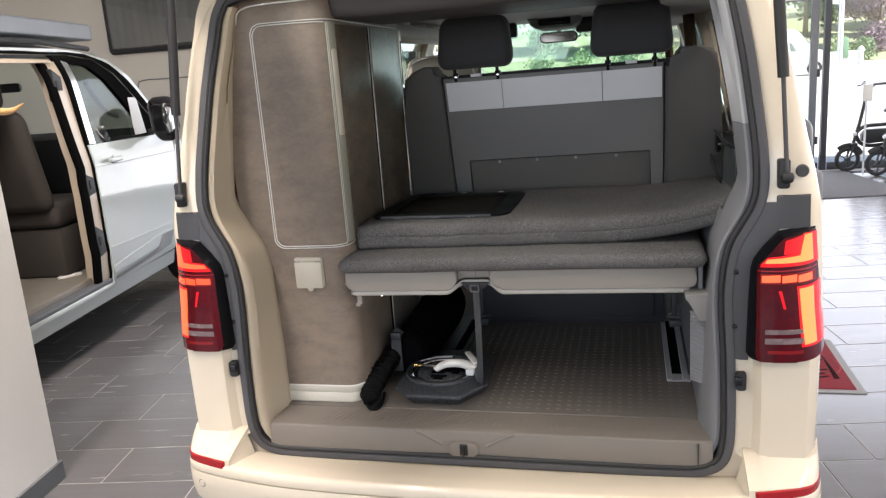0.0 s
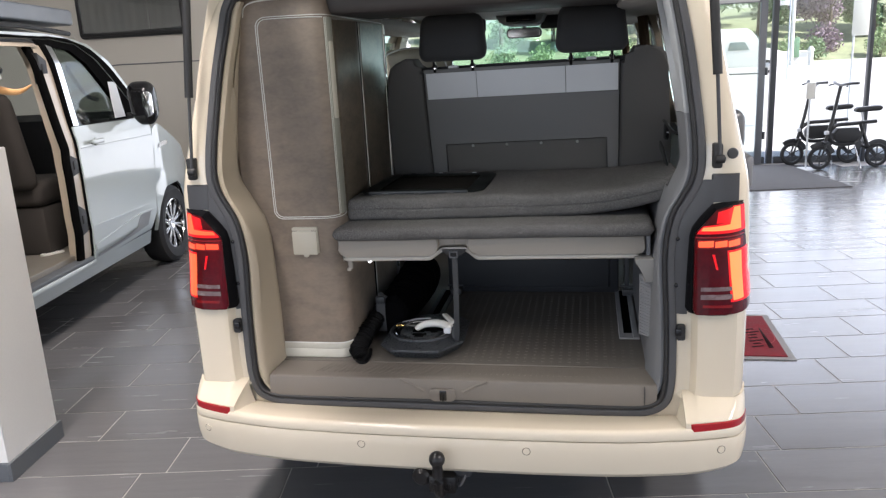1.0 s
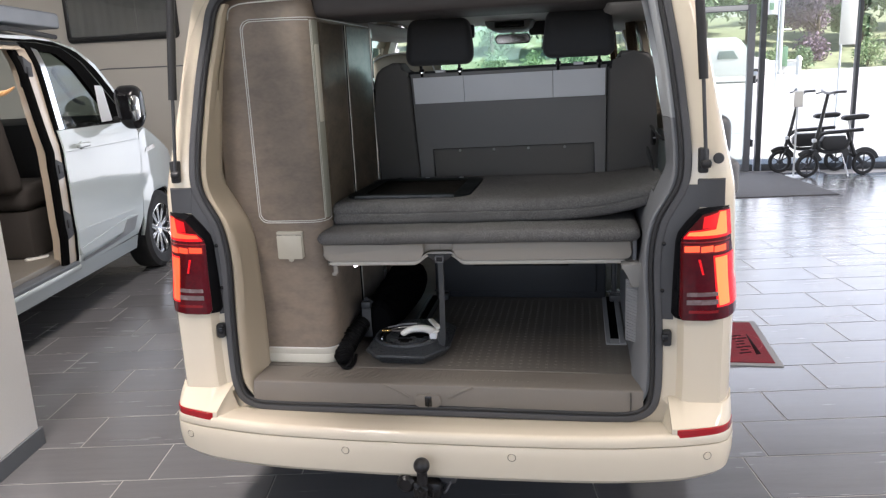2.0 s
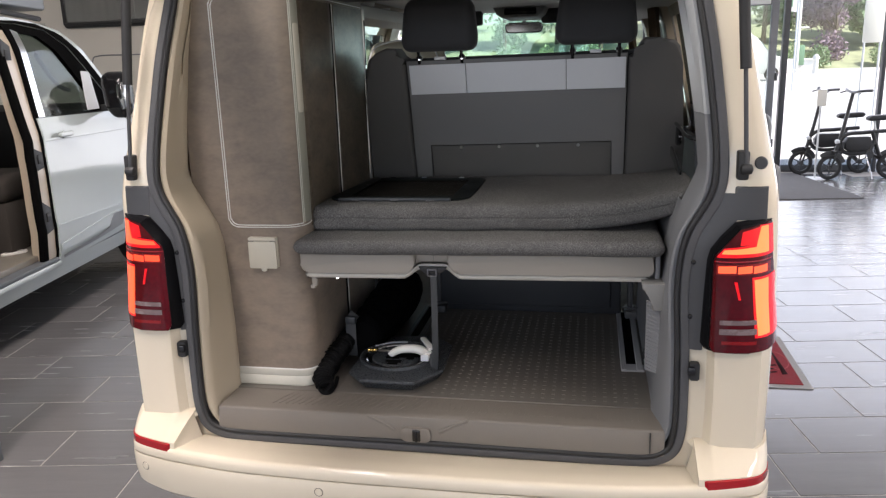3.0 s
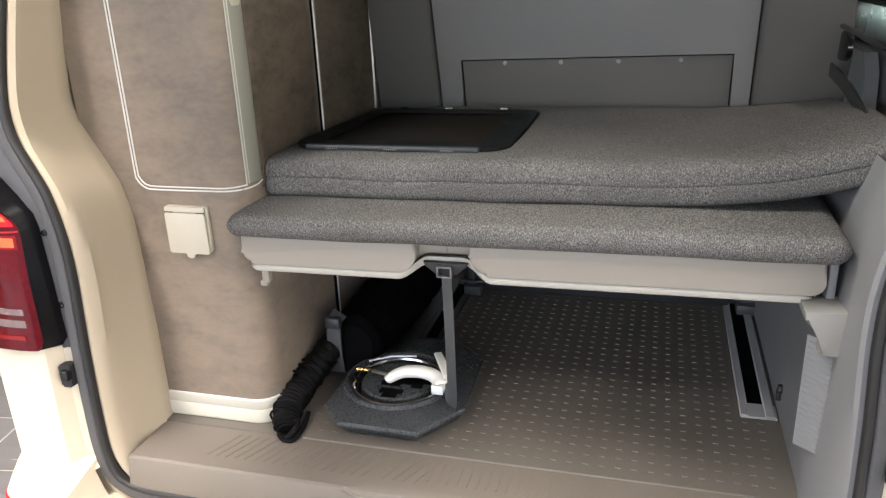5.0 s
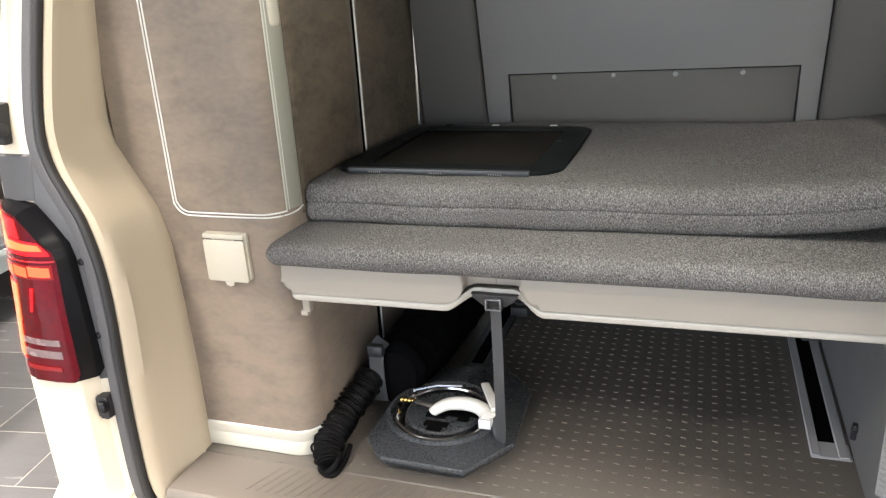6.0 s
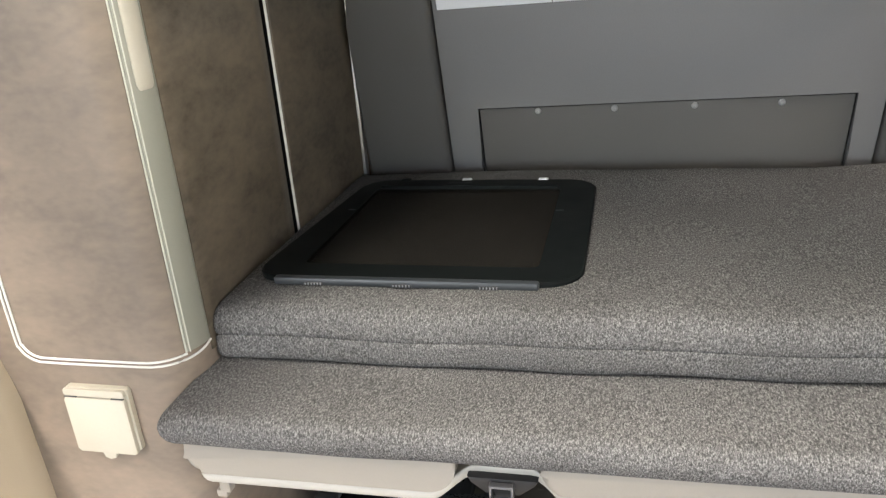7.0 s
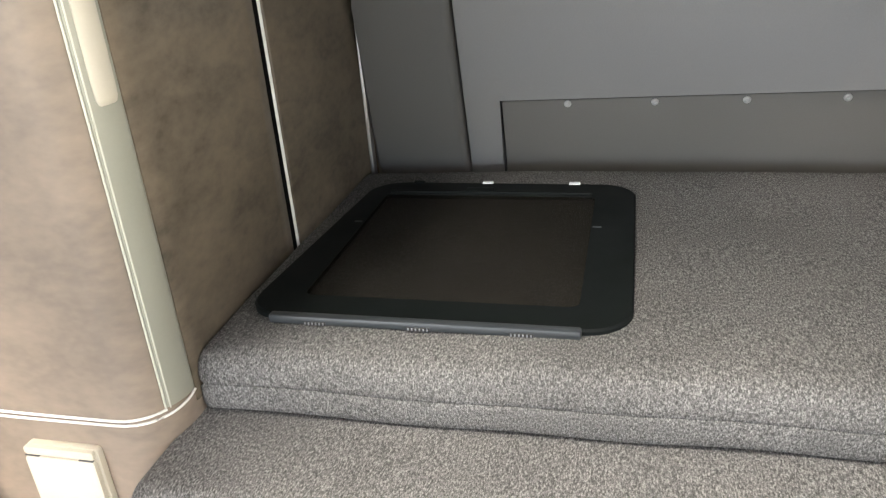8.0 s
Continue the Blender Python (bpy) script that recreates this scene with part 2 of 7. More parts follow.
def suede_mat(name, col, dark, rough, sheen, high):
    """Mottled taupe laminate with cloudy patches and small worn flecks."""
    m = pmat(name, col, rough=rough, var=0.1, scale=5, sheen=sheen, spec=0.35, rvar=0.015)
    n, l = m.node_tree.nodes, m.node_tree.links
    p = n["Principled BSDF"]
    tc = n.new("ShaderNodeTexCoord")
    a, b, c = (n.new("ShaderNodeTexNoise") for _ in range(3))
    for q, s, d, ds in ((a, 2.6, 4, 0.0), (b, 11, 5, 0.7), (c, 60, 4, 0.0)):
        q.inputs["Scale"].default_value, q.inputs["Detail"].default_value, q.inputs["Distortion"].default_value = s, d, ds
        st = n.new("ShaderNodeMapping")
        st.inputs["Scale"].default_value = (1, 1, 1.0 if q is a else 1.9)
        l.new(tc.outputs["Object"], st.inputs["Vector"])
        l.new(st.outputs["Vector"], q.inputs["Vector"])
    s1 = n.new("ShaderNodeMath")
    s1.operation = "ADD"
    l.new(a.outputs["Fac"], s1.inputs[0])
    l.new(b.outputs["Fac"], s1.inputs[1])
    s2 = n.new("ShaderNodeMath")
    s2.operation = "MULTIPLY_ADD"
    s2.inputs[1].default_value = 0.39
    l.new(s1.outputs[0], s2.inputs[0])
    s3 = n.new("ShaderNodeMath")
    s3.operation = "MULTIPLY"
    s3.inputs[1].default_value = 0.22
    l.new(c.outputs["Fac"], s3.inputs[0])
    l.new(s3.outputs[0], s2.inputs[2])
    r = n.new("ShaderNodeValToRGB")
    e = r.color_ramp.elements
    r.color_ramp.interpolation = "B_SPLINE"
    e[0].position, e[1].position = 0.36, 0.65
    e[0].color, e[1].color = (*dark, 1), (col[0] * high, col[1] * high * 0.96, col[2] * high * 0.925, 1)
    mid = e.new(0.48)
    mid.color = (*col, 1)
    l.new(s2.outputs[0], r.inputs["Fac"])
    l.new(r.outputs["Color"], p.inputs["Base Color"])
    return m


M_PAINT = pmat("beige_paint", (0.65, 0.575, 0.45), rough=0.6, var=0.008, fine=300, coat=1.0, rvar=0.0, spec=0.04)
M_WHITE_PAINT = pmat("white_paint", (0.40, 0.445, 0.435), rough=0.45, var=0.008, coat=1.0, rvar=0.0, spec=0.4)
M_DARKTRIM = pmat("dark_plastic", (0.045, 0.046, 0.05), rough=0.5, var=0.12, bump=0.05, fine=400)
M_RUBBER = pmat("black_rubber", (0.013, 0.013, 0.014), rough=0.55, var=0.15, fine=160)
M_RUBBER_GREY = pmat("grey_rubber", (0.066, 0.066, 0.070), rough=0.6, var=0.12, fine=160)
M_BLACK = pmat("black_gloss_plastic", (0.008, 0.008, 0.009), rough=0.12, var=0.1, rvar=0.04)
# dead black for seals and surrounds, and for the painted dark of slits
M_SLIT = pmat("black_slit_and_seal", (0.004, 0.004, 0.004), rough=0.95, var=0.1, spec=0.02)
M_BLACKMATT = pmat("black_matt_plastic", (0.016, 0.016, 0.017), rough=0.55, var=0.15)
M_TOW = pmat("black_greased_steel", (0.010, 0.009, 0.009), rough=0.32, var=0.3, scale=20, fine=200, spec=0.4)
M_BEIGETRIM = pmat("beige_trim_plastic", (0.365, 0.31, 0.232), rough=0.62, var=0.035, scale=3, fine=500, bump=0.08)
M_GREYTRIM = pmat("grey_trim_plastic", (0.168, 0.172, 0.183), rough=0.65, var=0.05, fine=500, bump=0.1)
M_LIGHTTRIM = pmat("light_grey_trim_plastic", (0.34, 0.35, 0.36), rough=0.65, var=0.04, fine=500, bump=0.08)
M_BRACKET = pmat("warm_grey_bracket_plastic", (0.235, 0.23, 0.22), rough=0.6, var=0.05, fine=500, bump=0.08)
M_ARMREST = pmat("dark_grey_satin_armrest", (0.075, 0.08, 0.086), rough=0.32, var=0.1, fine=400, bump=0.04)
M_SILL = pmat("taupe_floor_plastic", (0.15, 0.132, 0.112), rough=0.6, var=0.08, fine=400, bump=0.12)
M_MAT = pmat("taupe_rubber_floor", (0.128, 0.116, 0.100), rough=0.62, var=0.09, fine=300, bump=0.12)
M_HOUSEBOX = pmat("blue_black_box_plastic", (0.022, 0.024, 0.028), rough=0.5, var=0.12, fine=400, bump=0.05)
M_DASH = pmat("raised_floor_dashes", (0.128, 0.113, 0.0955), rough=0.55, var=0.06)
M_SUEDE = suede_mat("mottled_taupe_laminate", (0.170, 0.138, 0.109), (0.132, 0.107, 0.086), 0.5, 0.06, 1.36)
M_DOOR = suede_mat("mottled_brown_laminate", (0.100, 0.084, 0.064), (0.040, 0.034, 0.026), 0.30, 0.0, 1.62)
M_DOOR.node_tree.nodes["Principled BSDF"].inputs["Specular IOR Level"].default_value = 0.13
M_PIPING = pmat("white_piping", (0.58, 0.58, 0.55), rough=0.4, var=0.03)
M_STRIP = pmat("sage_grey_strip", (0.235, 0.235, 0.195), rough=0.4, var=0.04, fine=300)
M_STRIPLINE = pmat("pale_sage_edging", (0.42, 0.42, 0.36), rough=0.4, var=0.03)
M_CREAM = pmat("cream_plastic", (0.415, 0.39, 0.32), rough=0.42, var=0.03, fine=300)
M_PLINTH = pmat("ivory_plinth", (0.50, 0.48, 0.41), rough=0.45, var=0.04)
M_FABRIC = fabric("grey_wool_fabric", (0.110, 0.1075, 0.106), (0.041, 0.0405, 0.040), (0.245, 0.240, 0.237))
M_TRAY = pmat("warm_grey_moulded_plastic", (0.27, 0.246, 0.215), rough=0.55, var=0.03, fine=400, bump=0.06)
M_LIP = pmat("pale_plastic_edge", (0.38, 0.365, 0.33), rough=0.4, var=0.03)
M_SEAT = pmat("anthracite_seat_shell", (0.165, 0.164, 0.162), rough=0.6, var=0.07, scale=4, fine=450, bump=0.12)
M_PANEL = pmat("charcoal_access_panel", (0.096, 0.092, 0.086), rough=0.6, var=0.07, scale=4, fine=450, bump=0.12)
M_SEATFAB = pmat("charcoal_upholstery", (0.033, 0.034, 0.036), rough=0.85, var=0.15, fine=600, bump=0.2, sheen=0.12)
M_SCREW = pmat("dull_zinc_screw", (0.40, 0.40, 0.39), rough=0.42, metal=0.4, var=0.1)
M_PANELSHADE = pmat("painted_panel_shade", (0.035, 0.036, 0.037), rough=0.6, var=0.1)
M_BOLSTER = pmat("charcoal_bolster_shell", (0.090, 0.087, 0.083), rough=0.55, var=0.08, scale=4, fine=500, bump=0.12)
M_SILVER = pmat("pale_grey_panel", (0.68, 0.70, 0.72), rough=0.5, var=0.03, fine=300)
M_CHROME = pmat("chrome", (0.72, 0.72, 0.72), rough=0.12, metal=1.0, var=0.03)
M_STEEL = pmat("brushed_steel", (0.45, 0.45, 0.45), rough=0.3, metal=1.0, var=0.08, fine=200)
M_BUCKLE = pmat("dull_grey_buckle_metal", (0.22, 0.22, 0.23), rough=0.35, metal=0.8, var=0.1)
M_BRASS = pmat("brass", (0.55, 0.38, 0.14), rough=0.3, metal=1.0, var=0.1)
M_FOAM = pmat("black_foam_board", (0.044, 0.049, 0.055), rough=0.30, var=0.4, scale=210, fine=520, bump=0.6, col2=(0.014, 0.016, 0.018))
M_WEB = pmat("grey_webbing", (0.05, 0.053, 0.057), rough=0.75, var=0.15, fine=700, bump=0.3)
M_BAG = pmat("black_mesh_cloth", (0.003, 0.003, 0.0034), rough=0.9, var=0.3, fine=500, bump=0.6, spec=0.03)
M_CORD = pmat("black_elastic_cord", (0.003, 0.003, 0.0032), rough=0.42, var=0.4, fine=400, bump=0.4, spec=0.09)
M_NET = pmat("black_fly_net", (0.014, 0.0125, 0.010), rough=0.95, var=0.35, scale=14, fine=300, bump=0.2, spec=0.03)
net_n, net_l = M_NET.node_tree.nodes, M_NET.node_tree.links
net_t, net_m = net_n.new("ShaderNodeBsdfTransparent"), net_n.new("ShaderNodeMixShader")
net_m.inputs[0].default_value = 0.5
net_l.new(net_t.outputs[0], net_m.inputs[1])
net_l.new(net_n["Principled BSDF"].outputs[0], net_m.inputs[2])
net_l.new(net_m.outputs[0], net_n["Material Output"].inputs["Surface"])
M_FRAME = pmat("dark_teal_black_frame", (0.0045, 0.006, 0.006), rough=0.6, var=0.1, fine=200, spec=0.1)
M_BAR = pmat("slate_blue_bar", (0.024, 0.028, 0.032), rough=0.45, var=0.05)
M_WHITEPL = pmat("white_plastic", (0.78, 0.77, 0.72), rough=0.35, var=0.03)
M_LENS = pmat("dark_red_lens", (0.075, 0.0006, 0.003), rough=0.12, var=0.4, scale=16, coat=0.0, rvar=0.03, spec=0.3)
M_LENSRED = glow("lit_red_lens", (1.0, 0.006, 0.010), 0.3)
M_LENSBAR = glow("lit_amber_red_bar", (1.0, 0.095, 0.03), 0.9)
M_LENSHOT = glow("lit_hot_orange_bar", (1.0, 0.17, 0.045), 1.1)
M_HOUSING = pmat("satin_black_housing", (0.006, 0.006, 0.007), rough=0.22, var=0.1, rvar=0.02, spec=0.08)
M_LENSDIM = glow("dim_red_lens", (0.3, 0.002, 0.003), 0.03)
M_LENSGREY = pmat("clear_grey_lens", (0.17, 0.12, 0.12), rough=0.25, var=0.2, scale=40)
M_LENSBAR_DIM = glow("dim_amber_red_bar", (1.0, 0.07, 0.022), 0.7)
M_LENSHOT_DIM = glow("dim_orange_bar", (1.0, 0.10, 0.03), 0.75)
M_REFL = pmat("red_reflector", (0.33, 0.005, 0.009), rough=0.15, var=0.12, fine=400, coat=0.6)
M_GLASS = pane("clear_glass", (0.93, 0.96, 0.95))
M_WSCREEN = pane("green_tinted_windscreen", (0.84, 0.98, 0.94))
M_TINT = pane("tinted_glass", (0.58, 0.63, 0.61))
M_PRIVACY = pane("grey_privacy_glass", (0.24, 0.26, 0.25))
M_SMOKE = pane("smoked_glass", (0.10, 0.11, 0.11))
M_TYRE = pmat("tyre_rubber", (0.022, 0.022, 0.023), rough=0.75, var=0.15, fine=200, bump=0.2)
M_LINER = pmat("light_headliner", (0.42, 0.41, 0.385), rough=0.9, var=0.05, fine=500, bump=0.1)
M_PAD = pmat("taupe_padded_cover", (0.06, 0.053, 0.050), rough=0.75, var=0.08, fine=400, bump=0.15)
M_TILE = pmat("grey_brown_slate_tile", (0.136, 0.134, 0.136), rough=0.23, var=0.10, scale=3.0, fine=26, stretch=(0.9, 9.0, 1), bump=0.02, rvar=0.05, obj_var=0.12, spec=0.65, contrast=0.7)
M_GROUT = pmat("grey_grout", (0.35, 0.335, 0.315), rough=0.95, var=0.1, spec=0.1)
M_WALL = pmat("white_wall_paint", (0.76, 0.75, 0.72), rough=0.9, var=0.03, scale=1.5, bump=0.05)
M_CEIL = pmat("pale_ceiling", (0.7, 0.7, 0.68), rough=0.95, var=0.03, scale=1.0)
M_SKIRT = pmat("slate_grey_skirting", (0.115, 0.125, 0.135), rough=0.5, var=0.06)
M_ALU = pmat("grey_aluminium_profile", (0.075, 0.08, 0.088), rough=0.4, metal=0.35, var=0.05)
M_ALULIGHT = pmat("light_grey_door_profile", (0.17, 0.18, 0.20), rough=0.4, metal=0.3, var=0.05)
M_REDMAT = pmat("red_carpet_mat", (0.19, 0.006, 0.014), rough=0.95, var=0.2, scale=20, fine=500, bump=0.5)
M_PRINT = pmat("dark_carpet_print", (0.022, 0.006, 0.008), rough=0.95, var=0.2, fine=500, spec=0.1)
M_PRINTRED = pmat("pale_red_carpet_print", (0.36, 0.06, 0.07), rough=0.95, var=0.2, fine=500)
M_MATEDGE = pmat("grey_rubber_mat_border", (0.25, 0.25, 0.25), rough=0.7, var=0.1)
M_DOORMAT = pmat("grey_doormat_pile", (0.10, 0.097, 0.098), rough=0.95, var=0.2, scale=12, fine=400, bump=0.5)
M_PAVE = pmat("pale_concrete_paving", (0.6, 0.58, 0.55), rough=0.9, var=0.1, scale=0.8, fine=30)
M_GREENBOX = pmat("faded_green_paint", (0.16, 0.30, 0.18), rough=0.5, var=0.1)
M_SHADEGLASS = pmat("grey_green_window_glass", (0.20, 0.25, 0.23), rough=0.1, var=0.1)
M_BARK = pmat("bark", (0.12, 0.095, 0.07), rough=0.9, var=0.3, scale=8, fine=60, bump=0.6)
# leaf colours are lifted pale, with the washed-out haze outdoors painted in
M_LEAF = pmat("green_leaves", (0.22, 0.32, 0.17), rough=0.6, var=0.45, scale=2.0, fine=12)
M_LEAF2 = pmat("yellow_green_leaves", (0.28, 0.38, 0.18), rough=0.6, var=0.4, scale=2.0, fine=12)
M_LEAFRED = pmat("purple_leaves", (0.26, 0.19, 0.24), rough=0.6, var=0.45, scale=3.0, fine=14)
M_GRASS = pmat("grass", (0.34, 0.37, 0.22), rough=0.9, var=0.3, scale=1.5, fine=40, bump=0.6)
M_TOY = pmat("tan_plush", (0.5, 0.27, 0.1), rough=0.95, var=0.12, fine=300, bump=0.5, sheen=0.5)
M_CURTAIN = pmat("brown_curtain_cloth", (0.10, 0.065, 0.04), rough=0.9, var=0.15, fine=300, bump=0.2)
M_TAUPESEAT = pmat("taupe_seat_cloth", (0.040, 0.034, 0.029), rough=0.9, var=0.12, fine=500, bump=0.2)

# ---- the beige camper van ----
CX = -0.024
Z_HW = [0.28, 0.45, 0.60, 1.00, 1.25, 1.40, 1.65, 1.77, 1.88, 1.94, 1.98]
X_HW = [0.885, 0.926, 0.931, 0.935, 0.925, 0.893, 0.845, 0.818, 0.765, 0.69, 0.55]
OX = 0.012


def rear_y(z):
    return lerp(z, [0.5, 1.15, 1.33, 1.66, 1.9], [0.205, 0.207, 0.222, 0.288, 0.345])


def half_w(y, z):
    w = lerp(z, Z_HW, X_HW)
    if y > 3.9:
        w *= 1 - 0.16 * ((y - 3.9) / 0.95) ** 2
    return w


SEAL_X = [0.0, 0.30, 0.55, 0.64, 0.688, 0.705, 0.708, 0.705, 0.698, 0.702, 0.717, 0.744, 0.768, 0.780, 0.778, 0.765, 0.749, 0.726, 0.706, 0.65, 0.40]
SEAL_Z = [0.517, 0.517, 0.517, 0.523, 0.550, 0.605, 0.70, 0.85, 1.0, 1.09, 1.16, 1.21, 1.255, 1.31, 1.40, 1.52, 1.64, 1.77, 1.86, 1.90, 1.915]
right_half = [Vector((x, rear_y(z), z)) for x, z in zip(SEAL_X, SEAL_Z)]
left_half = [Vector((-p.x, p.y, p.z)) for p in right_half[:0:-1]]
SEAL_PATH = smooth_path(right_half + left_half, 5, closed=True)
up_half = [p for p in smooth_path(right_half, 6)]


def seal_at(z):
    """Half the width of the opening's seal line at height z."""
    pts = [p for p in up_half if p.z > 0.6]
    return lerp(z, [p.z for p in pts], [p.x for p in pts]) if z > 0.605 else 0.705


van = thing("camper_van", (CX, 0, 0), "beige camper van with its tailgate opening and lit tail lights", "van", world_coords=False)


QF = [0, 0.12, 0.19, 0.26, 0.38, 0.6, 0.78, 0.9, 0.97, 1]
QHIGH = [0.002, -0.002, -0.004, -0.006, -0.008, -0.008, -0.002, 0.013, 0.036, 0.085]


def quarter(s):
    rows = []
    f = [0, 0.12, 0.19, 0.26, 0.38, 0.6, 0.78, 0.9, 0.97, 1, 1, 1]
    low = [0.002, 0.0, -0.004, -0.036, -0.047, -0.046, -0.045, -0.011, 0.03, 0.095, 0.25, 0.46]
    high = [0.002, -0.002, -0.004, -0.006, -0.008, -0.008, -0.002, 0.013, 0.036, 0.085, 0.25, 0.46]
    z = 0.567
    while z < 1.92:
        xo, w, yr = seal_at(z) + 0.012, half_w(0.5, z), rear_y(z)
        k = min(1, max(0, (z - 0.9) / 0.15))
        rows.append([(s * (xo + (w - xo) * a) + OX * min(1, a * 5), yr + b * (1 - k) + c * k, z if a < 0.2 else max(z, 0.588)) for a, b, c in zip(f, low, high)])
        z += 0.03
    return loft(rows)


for s in (-1, 1):
    part("rear_quarter", quarter(s), M_PAINT, van)


# side panels, wheel arches and windows
def arc(cy, r, a0, a1, n=10):
    return [(cy + r * math.cos(radians(a0 + (a1 - a0) * k / n)), 0.34 + r * math.sin(radians(a0 + (a1 - a0) * k / n))) for k in range(n + 1)]


lower = [(0.64, 0.30)] + arc(1.02, 0.37, 180, 0) + [(1.45, 0.27), (3.55, 0.27)] + arc(4.0, 0.37, 180, 0) + [(4.55, 0.30), (4.78, 0.5), (4.74, 0.9), (4.3, 1.12), (3.95, 1.28), (0.64, 1.28)]
upper = [(0.64, 1.76), (3.3, 1.76), (3.15, 1.93), (0.64, 1.93)]
for s in (-1, 1):
    part("side_panel", skin(lower, half_w, s), M_PAINT, van)
    part("roof_edge_panel", skin(upper, half_w, s), M_PAINT, van)
    for a, b in ((0.64, 0.72), (1.72, 1.86), (2.92, 3.06)):
        part("window_pillar", skin([(a, 1.28), (b, 1.28), (b, 1.76), (a, 1.76)], half_w, s), M_PAINT, van)
    part("windscreen_pillar", skin([(3.87, 1.28), (3.95, 1.28), (3.36, 1.76), (3.24, 1.76)], half_w, s), M_PAINT, van)
    for a, b, c, d in ((0.72, 1.72, 0.72, 1.72), (1.86, 2.92, 1.86, 2.92), (3.06, 3.87, 3.06, 3.24)):
        w = part("side_window", skin([(a, 1.28), (b, 1.28), (d, 1.76), (c, 1.76)], lambda y, z: half_w(y, z) - 0.012, s, thick=0.005), (M_SMOKE if s < 0 else M_PRIVACY) if a < 1 else M_TINT, van)
        w.visible_shadow = False

roof_rows = []
for y in [0.42, 0.5, 0.8, 1.5, 2.5, 3.0, 3.2, 3.32]:
    drop = 0.05 * max(0, (0.6 - y) / 0.2) + 0.06 * max(0, (y - 3.0) / 0.3) ** 2
    roof_rows.append([(x, y, 2.0 - drop - 0.07 * (abs(x) / 0.7) ** 3.2) for x in np.linspace(-0.69, 0.69, 17)])
part("roof", thicken(loft(roof_rows), 0.03), M_PAINT, van)
part("roof_rear_lip", sweep([(x, 0.44, 1.945 - 0.05 * (abs(x) / 0.66) ** 3) for x in np.linspace(-0.7, 0.7, 15)], round_rect(-0.03, 0.03, -0.035, 0.02, 0.01)), M_PAINT, van)
ws = [[(x * (0.74 - 0.10 * t), 3.98 - 0.72 * t + 0.10 * (1 - (abs(x)) ** 2), 1.17 + 0.74 * t) for x in np.linspace(-1, 1, 9)] for t in np.linspace(0, 1, 7)]
screen = part("windscreen", thicken(loft(ws), 0.005), M_WSCREEN, van)
screen.visible_shadow = False
nose = []
for y, z0, z1, w in ((4.06, 0.9, 1.19, 0.78), (4.4, 0.5, 1.10, 0.80), (4.7, 0.35, 0.95, 0.76), (4.86, 0.32, 0.75, 0.70), (4.9, 0.30, 0.6, 0.66)):
    nose.append([(x * w, y - 0.10 * x ** 4, z1 - 0.02 * x * x) for x in np.linspace(-1, 1, 9)])
nose.append([(x * 0.66, 4.89 - 0.10 * x ** 4, 0.28) for x in np.linspace(-1, 1, 9)])
part("bonnet_and_front", loft(nose), M_PAINT, van)
part("underbody", box(-0.86, 0.86, 0.27, 4.6, 0.28, 0.40, 0.02), M_BLACKMATT, van)


def wheel(parent, x, y, s, rim_mat):
    tyre = part("tyre", lathe([(0.30, -0.11), (0.335, -0.085), (0.342, 0), (0.335, 0.085), (0.30, 0.11), (0.222, 0.10), (0.215, 0.0), (0.222, -0.10), (0.30, -0.11)], 32, "x", (x, y, 0.342), caps=False), M_TYRE, parent)
    spokes = [lathe([(0.226, s * 0.05), (0.226, s * 0.092), (0.212, s * 0.096), (0.205, s * 0.03)], 32, "x", (x, y, 0.342), caps=False), lathe([(0.001, s * 0.06), (0.05, s * 0.075), (0.06, s * 0.06), (0.06, s * 0.02)], 16, "x", (x, y, 0.342))]
    for k in range(10):
        a = 2 * math.pi * k / 10
        for e in (-0.085, 0.085):
            b = box(-0.010, 0.010, -0.007, 0.007, 0.04, 0.213, 0.003, 1)
            moved(b, Matrix.Translation((x + s * 0.065, y, 0.342)) @ Matrix.Rotation(a + e, 4, "X"))
            spokes.append(b)
    part("rim", join(*spokes), rim_mat, tyre)
    part("wheel_well", lathe([(0.001, -s * 0.02), (0.215, -s * 0.02), (0.215, 0), (0.001, 0)], 20, "x", (x, y, 0.342)), M_BLACKMATT, tyre)


for s in (-1, 1):
    for y in (1.02, 4.0):
        wheel(van, s * 0.80, y, s, M_STEEL)

# bumper
half = [(0.0, 0.0), (0.30, 0.003), (0.55, 0.016), (0.735, 0.045), (0.80, 0.060), (0.872, 0.084), (0.906, 0.113), (0.929, 0.17), (0.939, 0.25), (0.941, 0.35), (0.941, 0.48), (0.94, 0.63)]
plan = [Vector((-a, b, 0)) for a, b in half[:0:-1]] + [Vector((a, b, 0)) for a, b in half]
plan = smooth_path(plan, 9)
rows = []
for i, p in enumerate(plan):
    t = (plan[min(i + 1, len(plan) - 1)] - plan[max(i - 1, 0)]).normalized()
    n = Vector((-t.y, t.x, 0))
    lift = 0.026 * min(1, max(0, (abs(p.x) - 0.70) / 0.24)) ** 2
    row = []
    for d, z in [(0.06, 0.364), (0.022, 0.372), (0.007, 0.388), (0.0015, 0.418), (0.0, 0.46), (0.0005, 0.4945), (0.0012, 0.4963), (0.011, 0.4968), (0.011, 0.5002), (0.0012, 0.5008), (0.0008, 0.503), (0.002, 0.520), (0.0045, 0.5275), (0.0085, 0.5315), (0.0135, 0.5335), (0.020, 0.5338), (0.10, 0.519), (0.16, 0.503), (0.20, 0.494)]:
        row.append(p + n * d + Vector((0, 0, z + (lift if z < 0.42 else 0))))
    rows.append(row)
